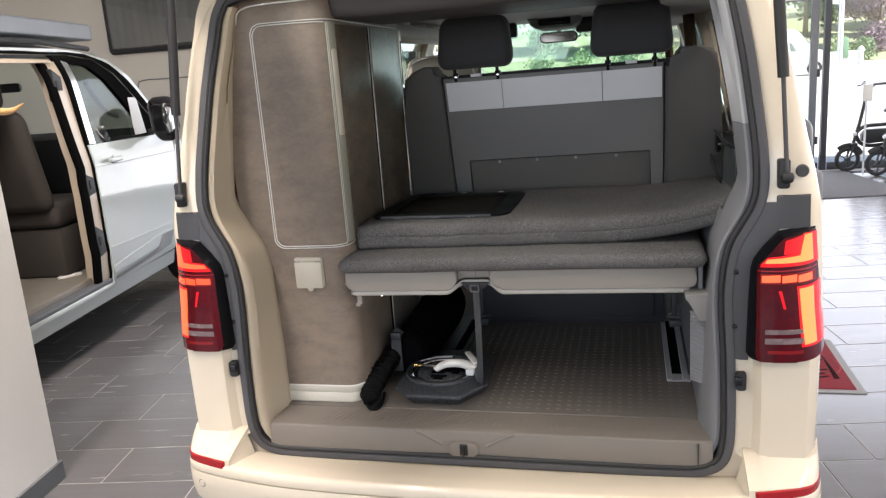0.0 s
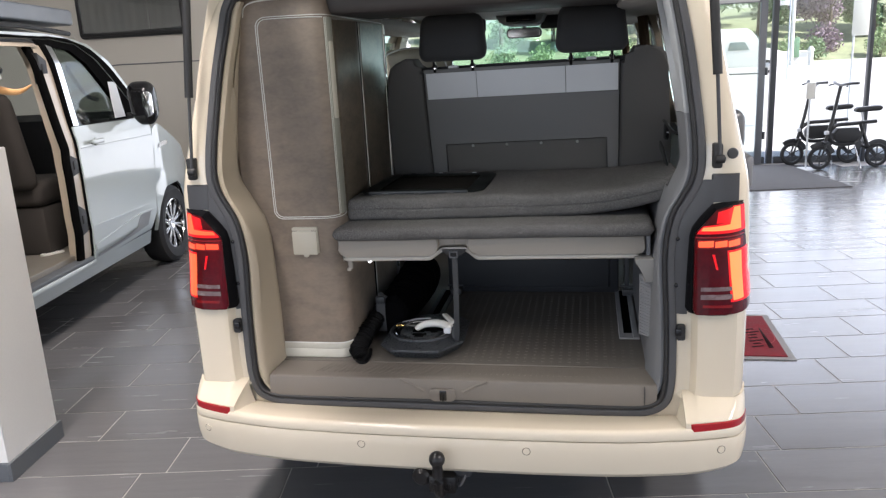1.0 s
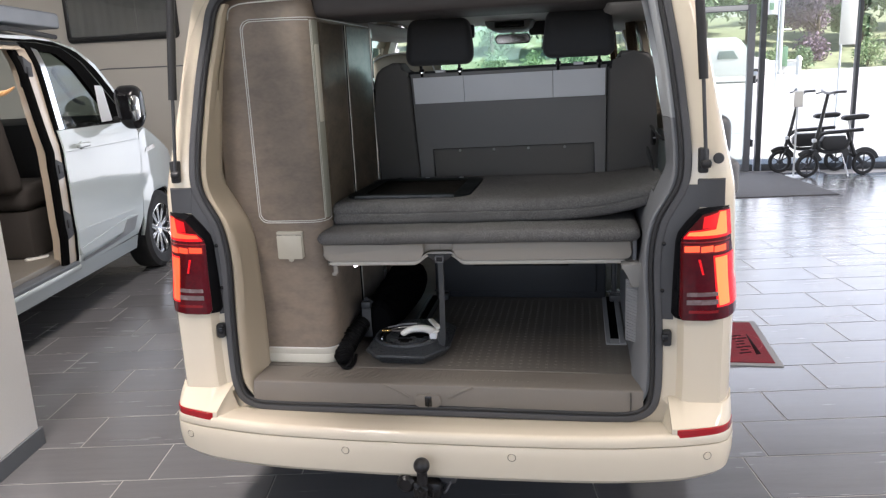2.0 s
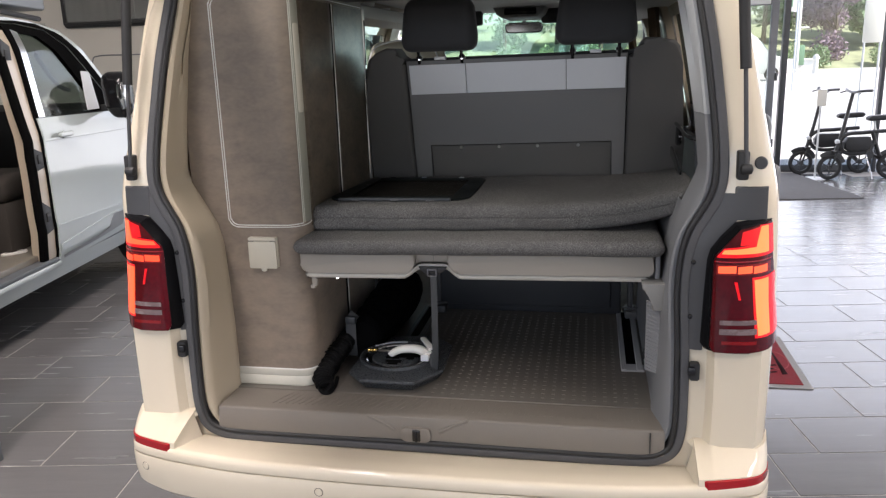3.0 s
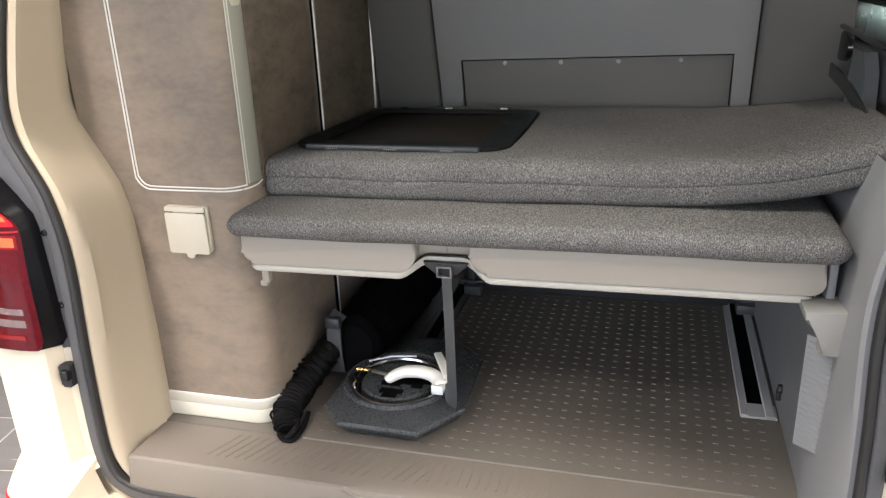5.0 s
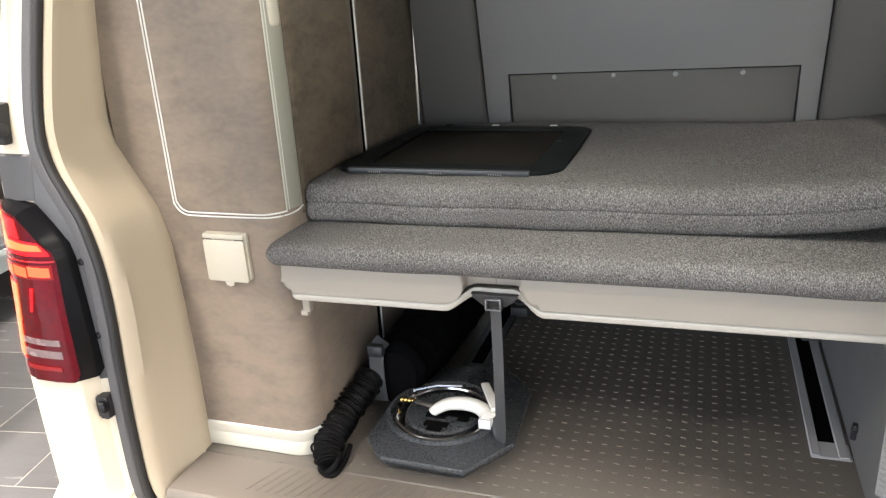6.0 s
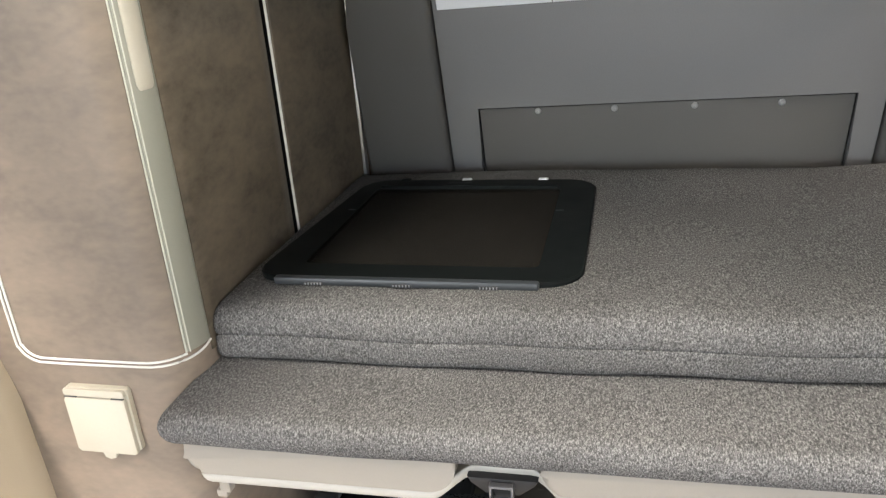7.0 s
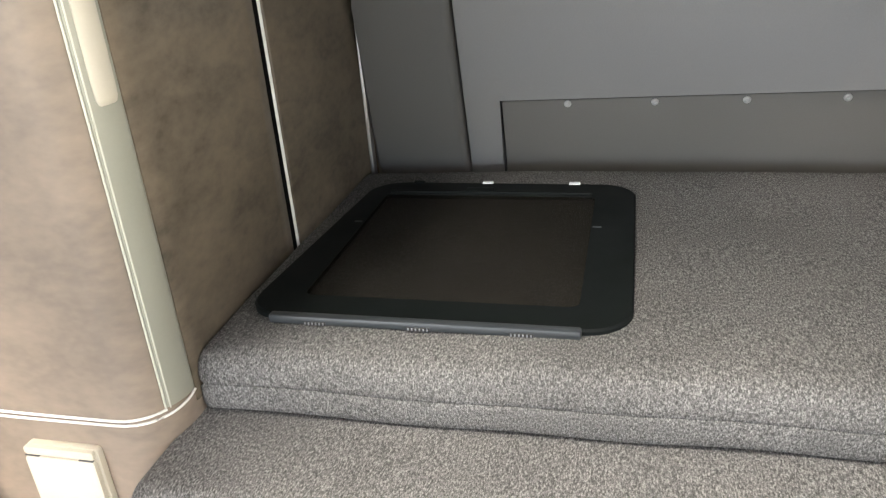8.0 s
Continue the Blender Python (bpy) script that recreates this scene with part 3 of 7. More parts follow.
bumper = part("bumper", loft([[q + Vector((OX, 0, 0)) for q in r] for r in rows]), M_PAINT, van, angle=32)


def on_bumper(x, z, d=0.0):
    """A point on the bumper's rear face."""
    c = [p for p in plan if p.x * x >= 0 or abs(p.x) < 0.01]
    c = sorted(((abs(p.x), p.y) for p in c if p.y < 0.3))
    y = lerp(abs(x), [a for a, b in c], [b for a, b in c])
    return Vector((x, y - d, z))


QX = [0.700, 0.744, 0.759, 0.775, 0.801, 0.850, 0.890, 0.917, 0.932, 0.939]
QY = [0.203, 0.203, 0.199, 0.167, 0.156, 0.157, 0.158, 0.192, 0.233, 0.30]
for s in (-1, 1):
    side = [p for p in plan if p.x > 0.735]
    rows = []
    for x, y0, z0, y1, z1 in ((0.712, 0.09, 0.520, 0.196, 0.492), (0.722, 0.075, 0.527, 0.192, 0.515), (0.7335, 0.060, 0.536, 0.186, 0.572)):
        rows.append([(s * x + OX, y0 + (y1 - y0) * u, z0 + (z1 - z0) * u) for u in (0, 0.2, 0.4, 0.6, 0.8, 1, 1)])
    for p in side:
        if p.y < 0.17:
            top = Vector((min(p.x, 0.935), lerp(min(p.x, 0.935), QX, QY) + 0.002, 0.594))
        else:
            top = Vector((0.936, max(p.y + 0.03, 0.27), 0.594))
        low_ = Vector((p.x - 0.003 * min(1, p.y * 5), p.y + 0.008, 0.512))
        mid_ = Vector((p.x - 0.005 * min(1, p.y * 5), p.y + 0.012, 0.5505))
        rows.append([(s * q.x + OX, q.y, q.z) for q in (low_, low_.lerp(mid_, 0.5), mid_, mid_.lerp(top, 0.33) + Vector((0, -0.002, 0.002)), mid_.lerp(top, 0.66) + Vector((0, -0.002, 0.002)), top, top + Vector((-0.035, 0.03, -0.004)))])
    part("bumper_ear", loft(rows), M_PAINT, bumper, angle=25)
    rows = []
    pts = [p for p in plan if p.x > 0.738 and p.y < 0.20]
    for k_, p in enumerate(pts):
        j_ = plan.index(p)
        t = (plan[j_ + 1] - plan[j_ - 1]).normalized()
        n = Vector((-t.y, t.x, 0))
        e = 0.014 if k_ in (0, len(pts) - 1) else lerp(p.y, [0.05, 0.1, 0.2], [0.0035, 0.0045, 0.0035])
        rows.append([(s * q.x + OX, q.y, q.z) for q in (p + n * 0.014 + Vector((0, 0, 0.5225)), p + n * e + Vector((0, 0, 0.525)), p + n * (e + 0.001) + Vector((0, 0, 0.5465)), p + n * 0.018 + Vector((0, 0, 0.549)))])
    part("reflector", loft(rows), M_REFL, van, "red strip reflector")
for x, z in ((-0.276, 0.464), (0.255, 0.464), (-0.845, 0.462), (0.84, 0.462)):
    p = on_bumper(x, z)
    q = on_bumper(x + 0.02, z)
    ang = math.atan2(q.y - p.y, 0.02)
    bm = join(lathe([(0.0001, -0.0015), (0.0105, -0.0015), (0.0112, 0.0), (0.0112, 0.004)], 20, "y"), lathe([(0.0122, 0.001), (0.0128, -0.0005), (0.0136, 0.001)], 20, "y"))
    moved(bm, Matrix.Translation(p + Vector((0, -0.0012, 0))) @ Matrix.Rotation(ang, 4, "Z"))
    part("parking_sensor", moved(bm, Matrix.Translation((OX, 0, 0))), M_PAINT, bumper)
    ring = tube([Vector((0.0122 * math.cos(a), 0, 0.0122 * math.sin(a))) for a in np.linspace(0, 2 * math.pi, 24, endpoint=False)], 0.0009, 6, closed=True, up=(0, 1, 0))
    part("sensor_ring", moved(ring, Matrix.Translation(p + Vector((OX, -0.001, 0))) @ Matrix.Rotation(ang, 4, "Z")), M_BLACKMATT, bumper)

# tow bar
tow = part("tow_bar", join(tube(smooth_path([(0.0, 0.30, 0.36), (0.0, 0.12, 0.315), (-0.006, 0.02, 0.305), (-0.006, -0.045, 0.34), (-0.006, -0.05, 0.42)], 5), 0.017, 12), box(-0.05, 0.04, 0.0, 0.2, 0.30, 0.36, 0.008), lathe([(0.02, 0), (0.03, 0.01), (0.03, 0.06), (0.02, 0.07)], 16, "y", (-0.075, 0.0, 0.35))), M_TOW, van)
part("tow_ball", lathe([(0.012, 0.405), (0.016, 0.42)] + [(0.0255 * math.sin(a), 0.452 - 0.0255 * math.cos(a)) for a in np.linspace(0.7, math.pi - 0.02, 12)], 24, "z", (-0.006, -0.05, 0)), M_TOW, tow)
part("tow_socket", join(box(0.03, 0.085, 0.03, 0.09, 0.345, 0.385, 0.008), tube(smooth_path([(0.04, 0.02, 0.33), (0.055, 0.0, 0.335), (0.07, 0.02, 0.36)], 4), 0.004, 6)), M_DARKTRIM, tow)

# seal and pillar trims
part("tailgate_seal", sweep(SEAL_PATH, round_rect(-0.021, 0.004, -0.010, 0.016, 0.006), closed=True, up=(0, 1, 0)), M_RUBBER_GREY, van, "grey rubber tailgate seal")
part("opening_flange", sweep(SEAL_PATH, round_rect(-0.075, -0.008, 0.005, 0.013, 0.003), closed=True, up=(0, 1, 0)), M_PAINT, van)
part("seal_lip", sweep(SEAL_PATH, round_rect(0.004, 0.018, -0.014, 0.016, 0.006), closed=True, up=(0, 1, 0)), M_RUBBER, van)
for s in (-1, 1):
    rows = []
    for z in np.linspace(0.852, 1.268, 20):
        xo = seal_at(z) + 0.010
        xi = lerp(z, [0.85, 1.09, 1.13, 1.163, 1.198, 1.25, 1.27], [0.744, 0.752, 0.758, 0.778, 0.812, 0.845, 0.85])
        yr = rear_y(z)
        rows.append([(s * xo, yr - 0.001, z), (s * (xo + (xi - xo) * 0.2), yr - 0.007, z), (s * (xo + (xi - xo) * 0.5), yr - 0.010, z), (s * (xo + (xi - xo) * 0.8), yr - 0.013, z), (s * xi + OX, yr - 0.013, z), (s * xi + OX, yr + 0.01, z)])
    tr = part("pillar_cover", loft(rows), M_DARKTRIM, van, "dark grey plastic pillar cover")
    for bz in (0.943, 1.09):
        part("bolt", lathe([(0.0001, -0.019), (0.006, -0.018), (0.0075, -0.012), (0.0075, 0.0)], 12, "y", (s * (seal_at(bz) + 0.022), rear_y(bz) + 0.006, bz)), M_BLACK, tr)
    rows = []
    for z, e in ((1.200, 0.0), (1.202, 0.006), (1.281, 0.006), (1.285, 0.0)):
        xo, w = seal_at(z) + 0.012, half_w(0.5, z)
        rows.append([(s * x + OX, rear_y(z) + lerp((x - xo) / (w - xo), QF, QHIGH) - (e if 0.81 < x < 0.884 else 0), z) for x in (0.806, 0.8105, 0.83, 0.85, 0.866, 0.8835, 0.886)])
    part("light_cap", loft(rows), M_DARKTRIM, van)
    bf = part("door_buffer", prism(round_rect(min(s * 0.727, s * 0.752), max(s * 0.727, s * 0.752), 0.768, 0.816, 0.004), "y", 0.184, 0.206, 0.004), M_BLACKMATT, van)
    part("buffer_pad", box(s * 0.733 - 0.011, s * 0.733 + 0.007, 0.174, 0.19, 0.786, 0.808, 0.003), M_BLACK, bf)

# tail lights, built on a curved plan
LP = smooth_path([Vector(p) for p in ((0.756, 0.158, 0), (0.775, 0.147, 0), (0.82, 0.143, 0), (0.862, 0.150, 0), (0.895, 0.174, 0), (0.922, 0.222, 0), (0.936, 0.28, 0), (0.942, 0.38, 0))], 8)


def on_light(x, z, d, s):
    """A point on the lens at half width x (past 0.90 it follows the corner), d proud."""
    u = lerp(x, [0.756, 0.775, 0.82, 0.862, 0.895, 0.922, 0.938, 0.953], [0, 8, 16, 24, 32, 40, 48, 56])
    i = min(int(u), len(LP) - 2)
    p = LP[i].lerp(LP[i + 1], u - i)
    t = (LP[i + 1] - LP[i]).normalized()
    n = Vector((t.y, -t.x, 0))
    out = min(1, max(0, (x - 0.81) / 0.10))
    up_ = max(0, z - 0.92)
    q = p + n * (d + 0.007 * out * min(1, max(0, 1.0 - z) / 0.12))
    return Vector((s * (q.x - 0.02 * up_ * out) + OX, q.y + 0.05 * max(0, z - 1.0) + 0.07 * up_ * out, z))


def light_sheet(poly, s, d, back=0.03):
    """A patch of the lens with an outline in (half width, height)."""
    bm = bmesh.new()
    f = bm.faces.new([bm.verts.new((x, 0, z)) for x, z in poly])
    bmesh.ops.triangulate(bm, faces=[f])
    xs = [p[0] for p in poly]
    x = math.floor(min(xs) / 0.01) * 0.01 + 0.01
    while x < max(xs):
        bmesh.ops.bisect_plane(bm, geom=bm.verts[:] + bm.edges[:] + bm.faces[:], plane_co=(x, 0, 0), plane_no=(1, 0, 0))
        x += 0.01
    z = math.floor(min(p[1] for p in poly) / 0.02) * 0.02 + 0.02
    while z < max(p[1] for p in poly):
        bmesh.ops.bisect_plane(bm, geom=bm.verts[:] + bm.edges[:] + bm.faces[:], plane_co=(0, 0, z), plane_no=(0, 0, 1))
        z += 0.02
    ext = bmesh.ops.extrude_face_region(bm, geom=bm.faces[:])
    inner = {v for v in ext["geom"] if isinstance(v, bmesh.types.BMVert)}
    for v in bm.verts:
        v.co = on_light(v.co.x, v.co.z, d - back if v in inner else d, s)
    return bm


for s in (-1, 1):
    body = [(0.757, 0.880), (0.768, 0.864), (0.90, 0.870), (0.953, 0.880), (0.953, 1.185), (0.90, 1.199), (0.86, 1.195), (0.815, 1.186), (0.762, 1.119), (0.757, 1.10)]
    light = part("tail_light", light_sheet(body, s, 0.0), M_LENS, van, "lit red tail light with bright bars")
    hr_ = []
    for x, z, hx, hz in ((0.93, 0.872, 0.938, 0.858), (0.85, 0.866, 0.85, 0.852), (0.80, 0.865, 0.80, 0.849), (0.766, 0.866, 0.735, 0.849), (0.757, 0.880, 0.724, 0.866), (0.757, 1.0, 0.729, 1.0), (0.757, 1.10, 0.736, 1.10), (0.762, 1.119, 0.744, 1.132), (0.785, 1.149, 0.767, 1.165), (0.815, 1.187, 0.803, 1.200), (0.86, 1.196, 0.86, 1.206), (0.90, 1.20, 0.905, 1.209)):
        hx, hz = x - (x - hx) * 0.6, z - (z - hz) * (0.35 if z < 0.9 else 0.7)
        p, q = on_light(x, z, 0.001, s), Vector((s * hx + OX, rear_y(hz) - 0.017, hz))
        if x > 0.79:
            q.y = p.y + 0.02
        hr_.append([p, p.lerp(q, 0.12) + Vector((0, -0.001, 0)), p.lerp(q, 0.75) + Vector((0, -0.002, 0)), q, q + Vector((0, 0.03, 0))])
    part("light_housing", loft(hr_), M_HOUSING, light)
    ix = 0.006 if s < 0 else 0.0
    part("red_field", light_sheet([(0.816, 1.146), (0.865, 1.148), (0.873, 1.193), (0.820, 1.180)], s, 0.0012, 0.004), M_LENSRED, light)
    part("corner_glow", light_sheet([(0.866, 1.1955), (0.930, 1.1905), (0.930, 1.119), (0.766, 1.114), (0.768, 1.121), (0.780, 1.138), (0.857, 1.149)], s, 0.001, 0.004), M_LENSRED, light)
    part("tall_glow", light_sheet([(0.863, 0.907), (0.935, 0.907), (0.935, 1.066), (0.849, 1.064)], s, 0.001, 0.004), M_LENSRED, light)
    part("corner_bar", light_sheet([(0.868 - ix, 1.192), (0.889 - ix, 1.192), (0.893 - ix, 1.126), (0.774, 1.124), (0.780, 1.134), (0.857 - ix, 1.142)], s, 0.002, 0.005), M_LENSHOT if s > 0 else M_LENSHOT_DIM, light)
    part("segment_glow", light_sheet([(0.766, 1.070), (0.901, 1.073), (0.901, 1.100), (0.766, 1.097)], s, 0.001, 0.004), M_LENSDIM, light)
    for a, b in ((0.770, 0.809), (0.8135, 0.848), (0.8525, 0.889)):
        part("segment_bar", light_sheet([(a, 1.075), (b, 1.077), (b, 1.095), (a, 1.092)], s, 0.002, 0.005), M_LENSBAR if s > 0 else M_LENSBAR_DIM, light)
    part("tall_bar", light_sheet([(0.869 - ix, 0.913), (0.899 - ix, 0.915), (0.894 - ix, 1.060), (0.855 - ix, 1.058)], s, 0.002, 0.005), M_LENSHOT if s > 0 else M_LENSHOT_DIM, light)
    part("red_bar", light_sheet([(0.818, 1.008), (0.824, 1.008), (0.813, 1.054), (0.806, 1.054)], s, 0.0015, 0.004), M_LENSRED, light)
    part("foot_bar", light_sheet([(0.785, 0.888), (0.866, 0.890), (0.866, 0.899), (0.785, 0.897)], s, 0.0015, 0.004), M_LENSDIM, light)
    part("lens_line", light_sheet([(0.760, 1.102), (0.905, 1.106), (0.905, 1.109), (0.760, 1.105)], s, 0.0015, 0.004), M_REFL, light)
    for a, b in ((0.914, 0.929), (0.940, 0.952)):
        part("silver_bar", light_sheet([(0.777, a), (0.866, a + 0.003), (0.866, b + 0.003), (0.777, b)], s, 0.0012, 0.004), M_LENSGREY, light)

# raised tailgate above the opening
def gate_z(y):
    return 1.985 + 0.30 * (0.40 - y)


def gate_bar(x0, x1, y0, y1, t=0.05):
    bm = box(x0, x1, y0, y1, 0.0, t, 0.012)
    for v in bm.verts:
        v.co.z += gate_z(v.co.y) - 0.02 * (abs(v.co.x) / 0.75) ** 3
    return bm


gate = part("tailgate", join(gate_bar(-0.84, 0.84, -0.86, -0.22), gate_bar(-0.83, -0.62, -0.22, 0.40), gate_bar(0.62, 0.83, -0.22, 0.40), gate_bar(-0.62, 0.62, 0.32, 0.40)), M_PAINT, van, "raised beige tailgate")
part("tailgate_glass", gate_bar(-0.62, 0.62, -0.22, 0.32, 0.02), M_GLASS, gate)

# gas struts
for s in (-1, 1):
    foot, mid, top = Vector((s * 0.838, 0.195, 1.330)), Vector((s * 0.826, 0.215, 1.572)), Vector((s * 0.796, 0.25, 2.02))
    st = part("gas_strut", tube([mid, mid.lerp(top, 0.5), top], 0.0135, 14, up=(0, 1, 0)), M_BLACKMATT, van, "black gas strut")
    part("strut_rod", tube([foot, foot.lerp(mid, 0.5), mid + (top - mid) * 0.02], 0.0055, 10, up=(0, 1, 0)), M_DARKTRIM, st)
    part("strut_joint", join(lathe([(0.004, -0.016), (0.012, -0.012), (0.014, 0), (0.012, 0.012), (0.004, 0.016)], 14, "x", foot), box(foot.x - 0.02, foot.x + 0.008, foot.y, foot.y + 0.05, foot.z - 0.028, foot.z + 0.045, 0.006)), M_BLACKMATT, st)
part("plug", lathe([(0.0001, -0.012), (0.013, -0.012), (0.016, -0.008), (0.016, 0.01)], 20, "y", (0.876, rear_y(1.343) - 0.002, 1.343)), M_DARKTRIM, van)
part("roof_screw", lathe([(0.0001, -0.01), (0.004, -0.01), (0.004, 0.01)], 8, "y", (0.905, rear_y(1.343) + 0.03, 1.345)), M_BLACKMATT, van)

# left inner trim, beige
TZ = [0.606, 0.665, 0.82, 0.95, 1.08, 1.143, 1.214, 1.267, 1.311, 1.48, 1.647, 1.805, 1.88]
TX = [0.650, 0.650, 0.650, 0.654, 0.659, 0.675, 0.715, 0.746, 0.758, 0.738, 0.714, 0.686, 0.672]
rows = []
for z in list(np.linspace(0.545, 1.87, 54)):
    a, b, y = seal_at(z) - 0.014, lerp(z, TZ, TX), rear_y(z)
    if z < 0.606:
        a = lerp(z, [0.545, 0.575, 0.606], [0.655, 0.68, 0.691])
        b = 0.645
    d = min(0.03, (a - b) * 0.6 + 0.012)
    rows.append([(-a, y + 0.012, z), (-a + 0.004, y + 0.001, z), (-a + 0.012, y - 0.002, z), (-a + 0.021, y + 0.004, z), (-a + d, y + 0.02, z), (-(a * 0.55 + b * 0.45) + 0.006, y + 0.06, z), (-b + 0.002, min(0.362, max(y + 0.05, 0.335)), z), (-b, 0.372, z), (-b - 0.02, 0.40, z)])
part("left_pillar_trim", loft(rows), M_BEIGETRIM, van, "beige plastic pillar trim")

# right inner trim, grey below and light grey above
RZ = [0.55, 0.617, 0.95, 1.05, 1.141, 1.219, 1.311, 1.46, 1.604, 1.744, 1.88]
RX = [0.640, 0.642, 0.653, 0.668, 0.679, 0.702, 0.742, 0.725, 0.70, 0.672, 0.64]
lo, hi = [], []
for z in sorted(list(np.linspace(0.545, 1.87, 54)) + [1.4615, 1.4625]):
    a, b, y = seal_at(z) - 0.014, lerp(z, RZ, RX), rear_y(z)
    if z < 0.606:
        a = lerp(z, [0.545, 0.575, 0.606], [0.655, 0.68, 0.691])
        b = 0.645
    row = [(a, y + 0.012, z), (a - 0.004, y + 0.001, z), (a - 0.012, y - 0.002, z), (a - 0.018, y + 0.004, z), ((a + b) / 2 - 0.004, y + 0.05, z), (b, 0.335, z), (b + 0.004, 0.37, z)]
    if z > 1.22:
        row += [(b + 0.03, 0.42, z), (max(b + 0.05, half_w(0.6, z) - 0.06), 0.52, z)]
    else:
        row += [(b + 0.003, 0.65, z), (b + 0.003, lerp(z, [1.04, 1.08], [1.2, 0.75]), z)]
    (lo if z <= 1.462 else hi).append(row)
split = next(i for i, r in enumerate(lo) if r[0][2] > 1.22)
rt = part("right_pillar_trim", join(loft(lo[:split] + [lo[split][:7] + [(lo[split][5][0] + 0.003, 0.65, lo[split][0][2]), (lo[split][5][0] + 0.003, 0.75, lo[split][0][2])]]), loft(lo[split:])), M_GREYTRIM, van, "grey plastic pillar trim")
part("upper_pillar_trim", loft(hi), M_LIGHTTRIM, van)
part("bracket", prism([(0.604, 1.000), (0.666, 1.002), (0.666, 0.924), (0.634, 0.924), (0.632, 0.958), (0.606, 0.984)], "y", 0.290, 0.36, 0.005), M_BRACKET, rt)
part("vent_field", moved(box(-0.0015, 0.0015, -0.026, 0.026, -0.105, 0.105, 0.001, 1), Matrix.Translation((0.6415, 0.322, 0.835)) @ Matrix.Rotation(radians(50), 4, "Z")), M_GREYTRIM, rt)
for k in range(20):
    z = 0.925 - 0.0105 * k
    part("vent_slat", moved(box(-0.0014, 0.0014, -0.0225, 0.0225, -0.0030, 0.0030, 0.001, 1), Matrix.Translation((0.6405, 0.321, z + 0.01)) @ Matrix.Rotation(radians(50), 4, "Z") @ Matrix.Rotation(radians(8), 4, "X")), M_GREYTRIM, rt)

# right side ledge behind the bed and panels under the windows
led = bar_x(0.0, 1.15, round_rect(-0.115, -0.005, 1.285, 1.437, 0.042, 6), 14, 0.05)
moved(led, Matrix.Translation((0.872, 0.60, 0)) @ Matrix.Rotation(radians(90), 4, "Z"))
ledge = part("side_ledge", led, M_ARMREST, van, "dark grey moulded side armrest")
part("ledge_groove", tube(smooth_path([(0.8, 0.61, 1.352), (0.758, 0.72, 1.357), (0.755, 0.95, 1.366), (0.756, 1.3, 1.37)], 5), 0.006, 8), M_BLACK, ledge)
part("ledge_recess", moved(lathe([(0.001, 0.0), (0.028, 0.0), (0.034, 0.004), (0.036, 0.014)], 20, "x"), Matrix.Translation((0.7555, 1.08, 1.325)) @ Matrix.Scale(2.2, 4, (0, 1, 0))), M_BLACK, ledge)
low_led = bar_x(0.0, 1.1, round_rect(-0.135, -0.005, 1.17, 1.288, 0.02, 4), 12, 0.03)
moved(low_led, Matrix.Translation((0.872, 0.56, 0)) @ Matrix.Rotation(radians(90), 4, "Z"))
part("lower_ledge", low_led, M_GREYTRIM, van)
part("ledge_strap", sweep(smooth_path([(0.742, 1.06, 1.272), (0.738, 0.86, 1.262), (0.734, 0.70, 1.240), (0.733, 0.58, 1.222)], 5), round_rect(-0.004, 0.004, -0.016, 0.016, 0.003)), M_BLACK, van)
for s in (1,):
    part("cab_lining", skin([(1.15, 0.62), (3.9, 0.62), (3.9, 1.30), (1.15, 1.30)], lambda y, z: half_w(y, z) - 0.06, s), M_GREYTRIM, van)
for s in (-1, 1):
    for a, b in ((1.70, 1.88), (2.90, 3.08)):
        part("pillar_lining", skin([(a, 1.30), (b, 1.30), (b, 1.80), (a, 1.80)], lambda y, z: half_w(y, z) - 0.04, s), M_BEIGETRIM, van)
    part("head_lining", box(min(s * 0.56, s * 0.80), max(s * 0.56, s * 0.80), 0.55, 3.3, 1.80, 1.87, 0.03), M_LINER, van)

# sill panel with catch
rows = []
for x in np.linspace(-0.648, 0.672, 42):
    e = min(1, (0.66 - abs(x)) / 0.03)
    b = 0.004 * math.exp(-((x - 0.0) / 0.16) ** 2)
    rows.append([(x, 0.218, 0.525), (x, 0.196 + b, 0.533), (x, 0.195 + b, 0.545), (x, 0.199 + b, 0.572), (x, 0.203 + b, 0.5965), (x, 0.2055 + b, 0.6015), (x, 0.211 + b, 0.6045), (x, 0.235, 0.6055), (x, 0.27, 0.6058), (x, 0.375, 0.6065)])
sill = part("sill_panel", loft(rows), M_SILL, van, "taupe ribbed loading sill", angle=26)
part("sill_joint", box(0.632, 0.6345, 0.1925, 0.22, 0.54, 0.6, 0.0005, 1), M_BLACKMATT, sill)
part("catch_plate", prism(round_rect(-0.074, 0.016, 0.532, 0.575, 0.016), "y", 0.1905, 0.21, 0.003), M_SILL, sill)
part("catch", join(box(-0.038, -0.014, 0.187, 0.2, 0.535, 0.571, 0.003), tube([(-0.026, 0.186, 0.536), (-0.026, 0.182, 0.552), (-0.026, 0.186, 0.569)], 0.003, 8)), M_BLACK, sill)
for s in (-1, 1):
    part("pressed_rib", tube(smooth_path([(-0.026 + s * 0.150, 0.2085, 0.6015), (-0.026 + s * 0.105, 0.2045, 0.583), (-0.026 + s * 0.066, 0.2005, 0.563)], 5), 0.0055, 10), M_SILL, sill)
bm = bmesh.new()
